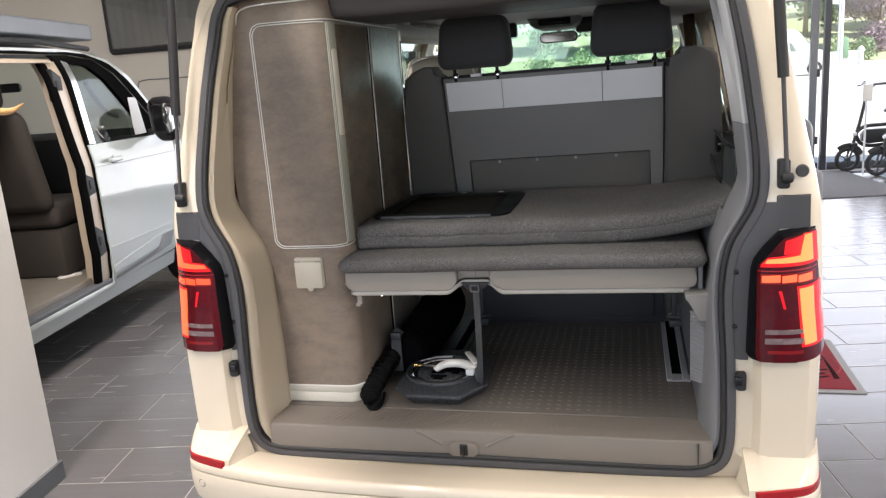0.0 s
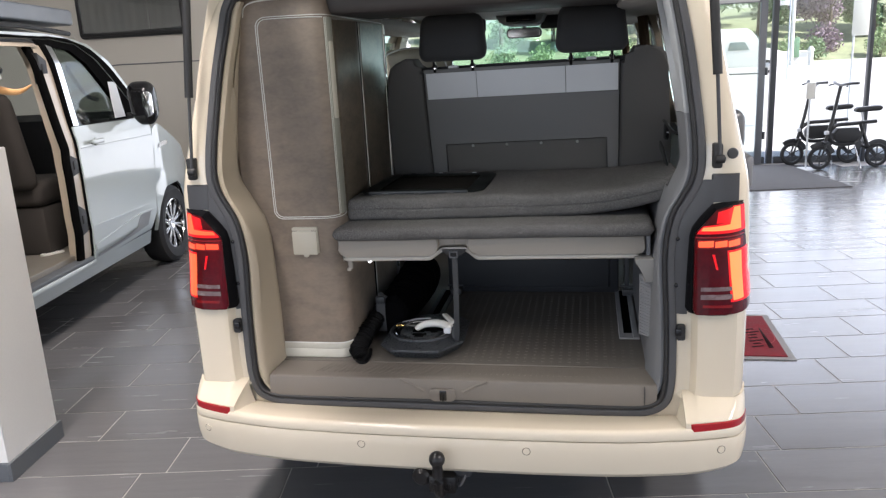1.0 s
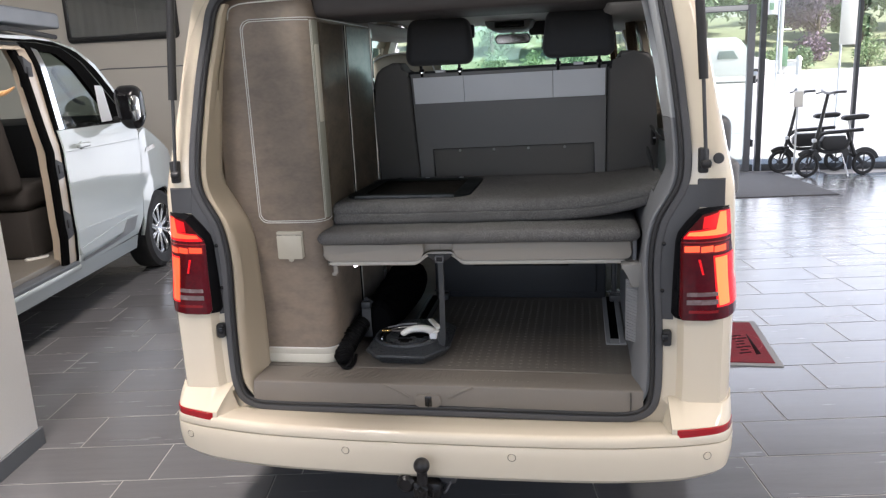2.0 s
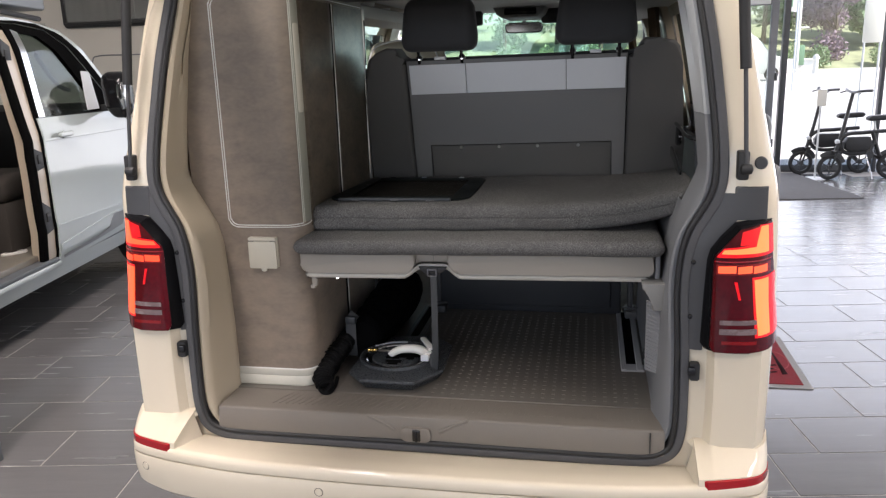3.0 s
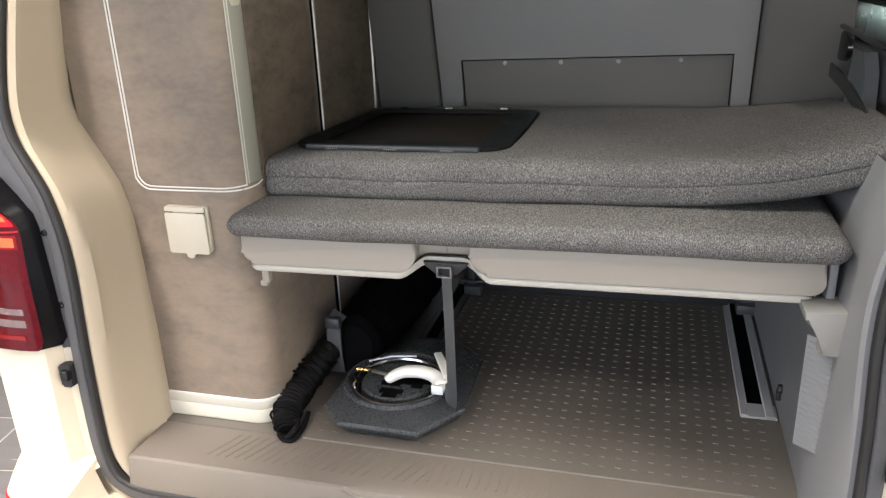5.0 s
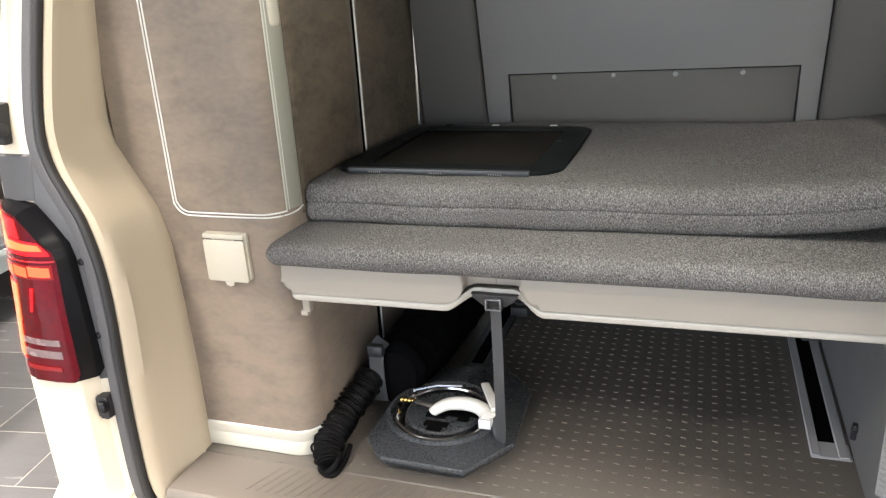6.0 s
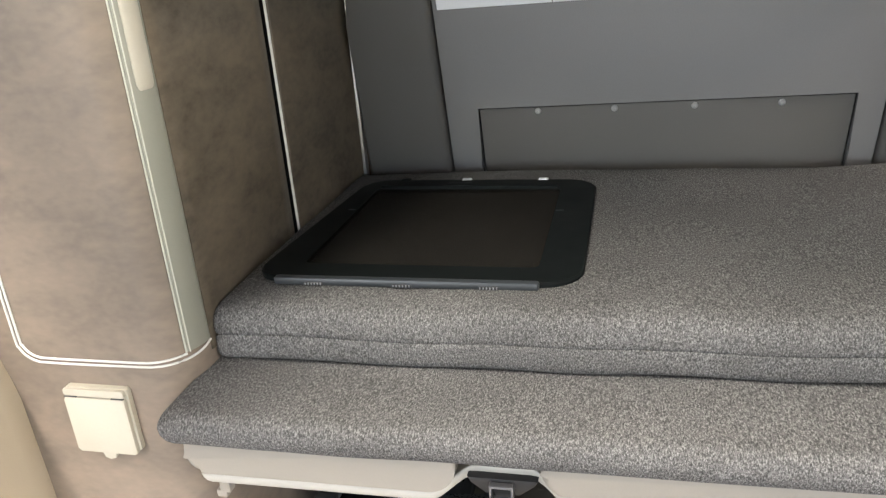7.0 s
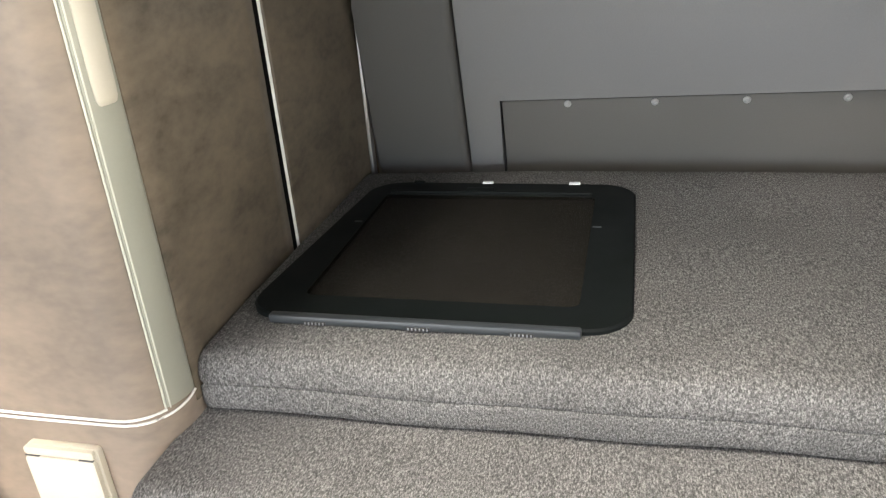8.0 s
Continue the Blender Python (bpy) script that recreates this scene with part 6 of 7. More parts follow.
arc_f = arc(4.1, 0.385, 0, 180, 16)
part("front_wing", skin([(3.712, 0.40), (3.712, 0.52), (3.825, 1.05), (3.825, 1.20), (3.95, 1.24), (4.25, 1.12), (4.6, 0.98), (4.80, 0.80), (4.83, 0.52), (4.72, 0.32), (4.50, 0.30)] + arc_f[:-1] + [(3.715, 0.36)], wv_w, 1), M_WHITE_PAINT, wv)
part("front_wing", skin([(3.712, 0.40), (3.712, 0.52), (3.825, 1.05), (3.825, 1.20), (3.95, 1.24), (4.25, 1.12), (4.6, 0.98), (4.80, 0.80), (4.83, 0.52), (4.72, 0.32), (4.50, 0.30)] + arc_f[:-1] + [(3.715, 0.36)], wv_w, -1), M_WHITE_PAINT, wv)
door = part("front_door", skin([(2.625, 0.375), (3.60, 0.40), (3.70, 0.52), (3.815, 1.05), (3.815, 1.22), (3.74, 1.305), (2.62, 1.325)], wv_w, 1), M_WHITE_PAINT, wv, "white front door")
part("window_surround", skin([(2.62, 1.327), (2.70, 1.327), (2.76, 1.858), (2.97, 1.838), (3.117, 1.738), (3.25, 1.587), (3.47, 1.327), (3.74, 1.307), (3.58, 1.455), (3.42, 1.62), (3.26, 1.778), (3.10, 1.88), (2.85, 1.912), (2.66, 1.912)], wv_w, 1), M_SLIT, door)
g = part("door_window", skin([(2.69, 1.32), (3.48, 1.32), (3.26, 1.59), (3.12, 1.745), (2.97, 1.845), (2.75, 1.866)], lambda y, z: wv_w(y, z) - 0.015, 1, thick=0.005), M_TINT, door)
g.visible_shadow = False
part("roof_rail_line", skin([(3.76, 1.32), (3.86, 1.26), (3.90, 1.28), (3.66, 1.54), (3.46, 1.76), (3.29, 1.885), (3.08, 1.945), (2.7, 1.962), (1.0, 1.962), (1.0, 1.917), (2.85, 1.917), (3.10, 1.884), (3.265, 1.78), (3.42, 1.625), (3.585, 1.457)], lambda y, z: wv_w(y, z) + 0.004, 1), M_WHITE_PAINT, wv)
part("pillar_band", skin([(3.585, 1.457), (3.635, 1.512), (3.446, 1.713), (3.281, 1.848), (3.087, 1.924), (2.75, 1.946), (1.0, 1.946), (1.0, 1.918), (2.85, 1.918), (3.10, 1.885), (3.265, 1.781), (3.42, 1.626)], lambda y, z: wv_w(y, z) + 0.007, 1, thick=0.008), M_SLIT, wv)
part("door_handle", join(moved(bar_x(-0.09, 0.09, round_rect(-0.014, 0.014, -0.016, 0.016, 0.009), 8, 0.02), Matrix.Translation((wv_w(2.84, 1.2) + 0.022, 2.84, 1.205)) @ Matrix.Rotation(radians(90), 4, "Z")), lathe([(0.03, -0.006), (0.028, 0.004), (0.012, 0.006)], 14, "x", (wv_w(2.86, 1.2), 2.86, 1.20))), M_WHITE_PAINT, door)
part("side_moulding", skin([(2.64, 0.455), (3.56, 0.49), (3.62, 0.56), (3.40, 0.575), (2.64, 0.50)], lambda y, z: wv_w(y, z) + 0.008, 1, thick=0.012), M_WHITE_PAINT, door)
part("decal", skin([(2.66, 0.405), (3.20, 0.43), (3.50, 0.455), (3.58, 0.555), (3.38, 0.56), (3.30, 0.475), (3.16, 0.452), (2.66, 0.425)], lambda y, z: wv_w(y, z) + 0.011, 1, thick=0.004), M_DECAL, door, "grey swoosh decal")
part("sill", join(skin([(0.9, 0.27), (3.60, 0.28), (3.60, 0.39), (0.9, 0.36)], lambda y, z: wv_w(y, z) + 0.0, 1), box(0.70, 0.93, 1.50, 2.62, 0.36, 0.40, 0.01)), M_WHITE_PAINT, wv)
part("door_rail", box(0.84, 0.925, 1.40, 2.60, 0.400, 0.425, 0.004), M_SKIRT, wv)
bp = part("door_pillar", skin([(2.50, 0.40), (2.615, 0.385), (2.615, 1.32), (2.66, 1.87), (2.56, 1.87), (2.50, 1.30)], lambda y, z: wv_w(y, z) - 0.02, 1, thick=0.10), M_JAMB, wv)
for z, h in ((0.70, 0.11), (1.075, 0.075), (1.72, 0.10)):
    x = wv_w(2.55, z)
    part("latch", join(prism([(2.505, z - h), (2.60, z - h * 0.8), (2.60, z + h * 0.5), (2.505, z + h)], "x", x - 0.06, x - 0.012, 0.006), box(x - 0.02, x - 0.005, 2.53, 2.57, z - 0.03, z + 0.03, 0.004)), M_BLACKMATT, bp)
part("door_gap", skin([(2.606, 0.40), (2.628, 0.40), (2.628, 1.33), (2.69, 1.90), (2.668, 1.90), (2.606, 1.33)], lambda y, z: wv_w(y, z) - 0.010, 1, thick=0.02), M_SLIT, wv)
part("roof_groove", skin([(1.5, 1.888), (2.60, 1.888), (2.60, 1.912), (1.5, 1.912)], lambda y, z: wv_w(y, z) + 0.004, 1, thick=0.01), M_BLACK, wv)
part("pillar_seal", sweep([(wv_w(2.49, z) - 0.035, 2.49 + 0.05 * max(0, z - 1.3), z) for z in np.linspace(0.42, 1.86, 16)], round_rect(-0.02, 0.02, -0.03, 0.03, 0.012), up=(0, 1, 0)), M_SLIT, wv)
part("opening_frame", skin([(1.50, 1.86), (2.6, 1.86), (2.6, 1.93), (1.5, 1.93)], wv_w, 1), M_JAMB, wv)
rq = [(0.1, 0.45), (0.64, 0.32)] + arc(1.02, 0.375, 180, 0, 10) + [(1.42, 0.36), (1.52, 0.42), (1.52, 1.90), (0.3, 1.92), (0.15, 1.2)]
part("rear_side", skin(rq, wv_w, 1), M_WHITE_PAINT, wv)
sd = part("sliding_door", skin([(0.42, 0.40), (1.50, 0.40), (1.545, 0.55), (1.56, 1.25), (1.50, 1.84), (0.46, 1.84), (0.40, 1.25)], lambda y, z: wv_w(y, z) + 0.085 - 0.02 * max(0, (y - 1.4) / 0.15), 1, thick=0.055), M_WHITE_PAINT, wv, "open sliding door, pushed back")
part("door_window", skin([(0.55, 1.33), (1.40, 1.33), (1.36, 1.76), (0.57, 1.76)], lambda y, z: wv_w(y, z) + 0.090, 1, thick=0.02), M_BLACK, sd)
part("door_reflector", box(0.99, 1.035, 1.36, 1.48, 0.415, 0.44, 0.004), M_REFL, sd)
part("left_side", skin([(0.1, 0.35), (4.5, 0.35), (4.4, 1.10), (3.9, 1.28), (0.1, 1.28)], wv_w, -1), M_WHITE_PAINT, wv)
for a, b in ((0.1, 0.3), (1.45, 1.60), (2.5, 2.66)):
    part("left_pillar", skin([(a, 1.28), (b, 1.28), (b, 1.88), (a, 1.88)], wv_w, -1), M_WHITE_PAINT, wv)
part("left_lining", skin([(0.3, 0.5), (3.8, 0.5), (3.7, 1.30), (2.5, 1.36), (0.3, 1.36)], lambda y, z: wv_w(y, z) - 0.05, -1), M_BLACKMATT, wv)
part("left_front_pillar", skin([(3.80, 1.28), (3.9, 1.28), (3.10, 1.88), (2.98, 1.88)], wv_w, -1), M_WHITE_PAINT, wv)
part("roof", thicken(loft([[(x, y, 2.02 - 0.07 * (abs(x) / 0.72) ** 3 - 0.06 * max(0, (y - 2.8) / 0.5) ** 2) for x in np.linspace(-0.70, 0.70, 13)] for y in (0.1, 0.8, 1.6, 2.4, 2.8, 3.05, 3.3)]), 0.03), M_WHITE_PAINT, wv)
part("pop_up_roof", bar_x(0, 1, round_rect(-0.70, 0.70, 2.035, 2.15, 0.018), 10, 0.02, lambda p: Vector((p.y * (1 - 0.10 * max(0, p.x - 0.7) / 0.3), 0.3 + p.x * 3.12, p.z - 0.02 * max(0, p.x - 0.6)))), M_GREYROOF, wv, "blue-grey raised roof edge")
part("roof_rail", tube([(0.70, 0.3, 1.99), (0.695, 1.5, 2.0), (0.685, 2.6, 2.0), (0.66, 3.25, 1.965)], 0.018, 8), M_BLACKMATT, wv)
part("canvas", bar_x(0, 1, round_rect(-0.62, 0.62, 2.1, 2.5, 0.03), 6, 0.03, lambda p: Vector((p.y, 0.5 + p.x * 1.7, p.z))), M_WEB, wv)
scr = part("windscreen", thicken(loft([[(x * (0.76 - 0.10 * t), 4.02 - 0.70 * t + 0.10 * (1 - x * x), 1.18 + 0.76 * t) for x in np.linspace(-1, 1, 9)] for t in np.linspace(0, 1, 6)]), 0.005), M_GLASS, wv)
scr.visible_shadow = False
nose2 = [[(x * w, y - 0.10 * x ** 4, z1 - 0.03 * x * x) for x in np.linspace(-1, 1, 9)] for y, z1, w in ((4.02, 1.20, 0.80), (4.4, 1.10, 0.80), (4.7, 0.95, 0.76), (4.86, 0.75, 0.72), (4.9, 0.6, 0.68), (4.88, 0.28, 0.68))]
part("bonnet", loft(nose2), M_WHITE_PAINT, wv)
part("side_repeater", skin([(3.90, 1.035), (4.12, 1.05), (4.12, 1.085), (3.93, 1.072)], lambda y, z: wv_w(y, z) + 0.006, 1, thick=0.01), M_CHROME, wv)
for s in (-1, 1):
    for y in (1.02, 4.1):
        wheel(wv, s * 0.815, y, s, M_CHROME)
part("arch_liner", loft([[(0.90 + h, 4.1 + r * math.cos(a), 0.34 + r * math.sin(a)) for a in np.linspace(-0.2, math.pi + 0.2, 20)] for r, h in ((0.383, 0.0), (0.383, -0.26), (0.05, -0.26))]), M_BLACKMATT, wv)
part("underbody", box(-0.86, 0.84, 0.3, 4.5, 0.26, 0.38, 0.02), M_BLACKMATT, wv)
part("cab_floor", box(-0.85, 0.84, 0.5, 3.9, 0.38, 0.46, 0.01), M_CABFLOOR, wv)
# plain white plastic plate on the step, without a lamp
step = part("step_plate", moved(prism(round_rect(-0.080, 0.080, -0.026, 0.026, 0.02), "z", 0.4595, 0.474, 0.006), Matrix.Translation((0.65, 2.56, 0)) @ Matrix.Rotation(radians(53), 4, "Z")), M_WHITEPL, wv, "white oval step plate")
part("step_groove", moved(box(-0.062, 0.062, -0.003, 0.003, 0.472, 0.4755, 0.001, 1), Matrix.Translation((0.65, 2.56, 0)) @ Matrix.Rotation(radians(53), 4, "Z")), M_DARKTRIM, step)
mirr = part("door_mirror", bar_x(-0.105, 0.105, round_rect(-0.085, 0.085, -0.16, 0.17, 0.08, 8), 10, 0.075, lambda p: Vector((p.x * lerp(p.z, [-0.16, -0.05, 0.17], [0.72, 1.0, 1.0]) + 1.075 - 0.12 * p.z, p.y * lerp(p.z, [-0.16, 0.17], [0.8, 1.1]) + 3.42 + 0.15 * p.z, p.z + 1.425)), 8), M_BLACK, wv, "black door mirror")
part("mirror_foot", box(0.84, 1.06, 3.47, 3.53, 1.315, 1.36, 0.014), M_BLACKMATT, mirr)
part("mirror_glass", prism(round_rect(1.10, 1.172, 1.33, 1.52, 0.03), "y", 3.338, 3.36, 0.004), M_CHROME, mirr)
# opaque pale sheet paints the bright reflection on the quarter glass
part("quarter_window_glint", skin([(3.27, 1.335), (3.44, 1.335), (3.46, 1.60), (3.34, 1.605)], lambda y, z: wv_w(y, z) + 0.003, 1, thick=0.005), M_SILVER, door, "fixed quarter window with its bright reflection painted pale")
part("frame_strip", skin([(2.635, 1.33), (2.705, 1.33), (2.762, 1.86), (2.70, 1.875)], lambda y, z: wv_w(y, z) + 0.004, 1, thick=0.006), M_CHROME, door, "glossy reflecting window pillar strip")
for a, b, z0, z1 in ((2.64, 3.80, 1.176, 1.180), (2.64, 3.55, 0.628, 0.632)):
    part("door_crease", skin([(a, z0), (b, z0 - 0.02), (b, z1 - 0.02), (a, z1)], lambda y, z: wv_w(y, z) + 0.0025, 1, thick=0.006), M_WHITE_PAINT, door)
part("shut_line", skin([(3.7015, 0.52), (3.7125, 0.52), (3.8245, 1.05), (3.8245, 1.25), (3.8155, 1.25), (3.8155, 1.05)], lambda y, z: wv_w(y, z) - 0.006, 1, thick=0.01), M_BLACKMATT, wv)
# seats and dash of the white van
for cx, cy in ((0.42, 2.78), (-0.42, 2.78)):
    st = part("seat_base", bar_x(-0.25, 0.25, round_rect(-0.28, 0.27, 0.0, 0.17, 0.06), 8, 0.05, lambda p: Vector((p.x + cx, p.y + cy, p.z + 0.80))), M_TAUPESEAT, wv, "taupe cab seat")
    part("seat_back", bar_x(-0.25, 0.25, round_rect(-0.07, 0.07, 0.0, 0.66, 0.06), 8, 0.08, lambda p: Vector((p.x * (1 - 0.18 * max(0, p.z - 0.3)) + cx, p.y + cy - 0.27 - 0.22 * p.z, p.z + 0.92))), M_TAUPESEAT, st)
    part("head_pad", bar_x(-0.13, 0.13, round_rect(-0.05, 0.05, 0.0, 0.19, 0.045), 6, 0.04, lambda p: Vector((p.x + cx, p.y + cy - 0.43, p.z + 1.60))), M_TAUPESEAT, st)
    part("seat_plinth", box(cx - 0.24, cx + 0.24, cy - 0.25, cy + 0.25, 0.46, 0.80, 0.03), M_TAUPESEAT, st)
part("dash", prism([(3.35, 0.75), (4.0, 0.75), (4.02, 1.20), (3.86, 1.30), (3.55, 1.375), (3.40, 1.33), (3.36, 1.2)], "x", -0.80, 0.80, 0.03), M_BLACKMATT, wv)
part("dash_vent", prism([(3.343, 1.10), (3.348, 1.10), (3.348, 1.19), (3.343, 1.19)], "x", 0.42, 0.68), M_BLACK, wv)
part("steering_wheel", moved(tube([Vector((0.19 * math.cos(a), 0.19 * math.sin(a), 0)) for a in np.linspace(0, 2 * math.pi, 28, endpoint=False)], 0.016, 8, closed=True), Matrix.Translation((-0.42, 3.22, 1.24)) @ Matrix.Rotation(radians(55), 4, "X")), M_BLACKMATT, wv)
part("hanging_mirror", prism(round_rect(-0.12, 0.12, 1.70, 1.765, 0.025), "y", 3.2, 3.23, 0.006), M_BLACKMATT, wv)
part("grab_handle", tube(smooth_path([(0.70, 3.10, 1.74), (0.66, 3.16, 1.70), (0.68, 3.32, 1.52), (0.74, 3.38, 1.47)], 5), 0.015, 8), M_GREYTRIM, wv)
part("inner_lining", box(-0.68, 0.68, 0.3, 3.0, 1.90, 1.93, 0.01), M_LINER, wv)
part("rear_panel", skin([(0.08, 0.36), (0.16, 0.36), (0.16, 1.9), (0.08, 1.9)], wv_w, 1), M_WHITE_PAINT, wv)
part("tailgate", loft([[(x * wv_w(0.1, z) * 0.99, 0.10 + 0.03 * x * x, z) for x in np.linspace(-1, 1, 9)] for z in (0.36, 0.7, 1.1, 1.3, 1.6, 1.88)]), M_WHITE_PAINT, wv)
part("tailgate_window", loft([[(x * wv_w(0.1, z) * 0.85, 0.088 + 0.03 * x * x, z) for x in np.linspace(-1, 1, 9)] for z in (1.25, 1.5, 1.78)]), M_BLACK, wv)
part("rear_bumper", bar_x(-0.92, 0.92, round_rect(-0.02, 0.12, 0.34, 0.56, 0.04), 8, 0.05), M_WHITE_PAINT, wv)
for a, b in ((0.3, 1.45), (1.60, 2.5), (2.66, 3.0)):
    g = part("far_window", skin([(a, 1.28), (b, 1.28), (b, 1.88), (a, 1.88)], lambda y, z: wv_w(y, z) - 0.012, -1, thick=0.005), M_SMOKE if a < 1 else M_GLASS, wv)
    g.visible_shadow = False
wv.matrix_world = pose(-3.546, -0.164, 0, 0, 0, 8)

# ---- motorhome behind the white van ----
mh = thing("motorhome", (-5.6, 7.3, 0), "beige-grey motorhome with a dark framed side window", "motorhome")
M_MHOME = pmat("warm_grey_gelcoat", (0.56, 0.53, 0.47), rough=0.35, var=0.03, scale=1.5, coat=0.5)
part("side_wall", box(-8.9, -2.7, 6.2, 8.4, 0.42, 3.1, 0.06, 3), M_MHOME, mh)
part("skirt", box(-8.8, -2.8, 6.26, 8.3, 0.12, 0.42, 0.02), M_GREYROOF, mh)
wf = part("window_frame", prism(round_rect(-5.36, -3.98, 2.06, 2.78, 0.05), "y", 6.165, 6.2, 0.01), M_BLACKMATT, mh)
part("window_pane", prism(round_rect(-5.30, -4.05, 2.12, 2.74, 0.04), "y", 6.135, 6.141, 0.002), pane("grey_acrylic_pane", (0.66, 0.68, 0.68), 2.5), wf)
part("curtain", thicken(loft([[(x, 6.155 + 0.008 * math.sin(x * 23) + 0.004 * math.sin(x * 61), z) for x in np.linspace(-5.28, -4.07, 70)] for z in (2.13, 2.4, 2.73)]), 0.003), M_LINER, wf)
part("pane_edge", join(box(-5.33, -4.02, 6.13, 6.165, 2.085, 2.12, 0.006), box(-5.33, -5.30, 6.13, 6.165, 2.12, 2.75, 0.006), box(-4.05, -4.02, 6.13, 6.165, 2.12, 2.75, 0.006), box(-5.33, -4.02, 6.13, 6.165, 2.74, 2.77, 0.006)), M_BLACKMATT, wf)
part("hatch_seam", tube(smooth_path([(-5.10, 6.197, 0.9), (-5.10, 6.197, 1.5), (-5.08, 6.197, 1.70), (-5.0, 6.197, 1.755), (-4.6, 6.197, 1.757), (-3.6, 6.197, 1.757), (-3.0, 6.197, 1.757)], 6), 0.007, 6, up=(0, 1, 0)), M_GREYTRIM, mh)
part("wheel_arch", lathe([(0.36, -0.02), (0.30, 0.0), (0.001, 0.0)], 24, "y", (-7.6, 6.2, 0.36)), M_BLACKMATT, mh)
part("wheel", lathe([(0.001, -0.01), (0.2, -0.02), (0.33, -0.03), (0.34, 0.1)], 24, "y", (-7.6, 6.2, 0.34)), M_TYRE, mh)

# ---- display pedestal ----
ped = thing("display_pedestal", (0, 0, 0), "white display pedestal with a slate grey skirting", "pedestal", world_coords=False)
part("block", box(-0.42, 0.0, -0.38, 0.0, 0.0, 1.38, 0.004, 1), M_WALL, ped)
part("skirting", join(box(0.0, 0.014, -0.394, 0.014, 0.0, 0.085, 0.002, 1), box(-0.434, 0.0, -0.394, -0.38, 0.0, 0.085, 0.002, 1), box(-0.434, 0.0, 0.0, 0.014, 0.0, 0.085, 0.002, 1)), M_SKIRT, ped)
part("sticker", box(-0.12, -0.03, -0.3835, -0.38, 1.16, 1.28), pmat("yellow_print", (0.7, 0.45, 0.05), rough=0.5, var=0.1), ped)
ped.matrix_world = pose(-2.038, 0.768, 0, 0, 0, 7.5)
hold = thing("leaflet_holder", (-2.12, 0.5, 1.38), "clear leaflet holder on the pedestal", "holder")
for x0, x1, y0, y1 in ((-2.22, -2.04, 0.44, 0.445), (-2.22, -2.04, 0.52, 0.525), (-2.045, -2.04, 0.445, 0.52), (-2.22, -2.215, 0.445, 0.52)):
    part("clear_side", box(x0, x1, y0, y1, 1.3805, 1.51), M_GLASS, hold)
part("clear_base", box(-2.215, -2.045, 0.445, 0.52, 1.3805, 1.386), M_GLASS, hold)
toy = thing("plush_toy", (-2.10, 0.63, 1.38), "tan plush toy animal with a curled tail", "toy")
body_rows = [[Vector((-2.10 + 0.155 * ((z - 1.38) / 0.35) ** 1.3 + r * math.cos(a), 0.65 + r * math.sin(a), z)) for a in np.linspace(0, 2 * math.pi, 16, endpoint=False)] for z, r in ((1.3805, 0.03), (1.39, 0.055), (1.44, 0.066), (1.54, 0.066), (1.60, 0.055), (1.64, 0.044), (1.67, 0.052), (1.71, 0.05), (1.75, 0.022))]
part("plush_body", loft(body_rows, closed=True, caps=True), M_TOY, toy)
tail = smooth_path([(-2.0, 0.66, 1.62), (-1.975, 0.68, 1.625), (-1.95, 0.70, 1.618), (-1.91, 0.725, 1.608), (-1.875, 0.74, 1.615), (-1.845, 0.752, 1.634)], 6)
rows = []
for i, p in enumerate(tail):
    r = lerp(i / (len(tail) - 1), [0, 0.3, 0.7, 1], [0.03, 0.019, 0.012, 0.003])
    t = (tail[min(i + 1, len(tail) - 1)] - tail[max(i - 1, 0)]).normalized()
    sdv = t.cross(Vector((0, 0, 1))).normalized()
    uv = sdv.cross(t)
    rows.append([p + sdv * r * math.cos(a) + uv * r * math.sin(a) for a in np.linspace(0, 2 * math.pi, 10, endpoint=False)])
part("plush_tail", loft(rows, closed=True, caps=True), M_TOY, toy)
part("plush_collar", lathe([(0.048, 1.66), (0.060, 1.665), (0.054, 1.70), (0.044, 1.705)], 16, "z", (-1.972, 0.65, 0)), M_WHITEPL, toy)

# ---- folding electric bikes by the window ----
M_BIKE = pmat("satin_black_frame", (0.02, 0.02, 0.021), rough=0.35, var=0.1)


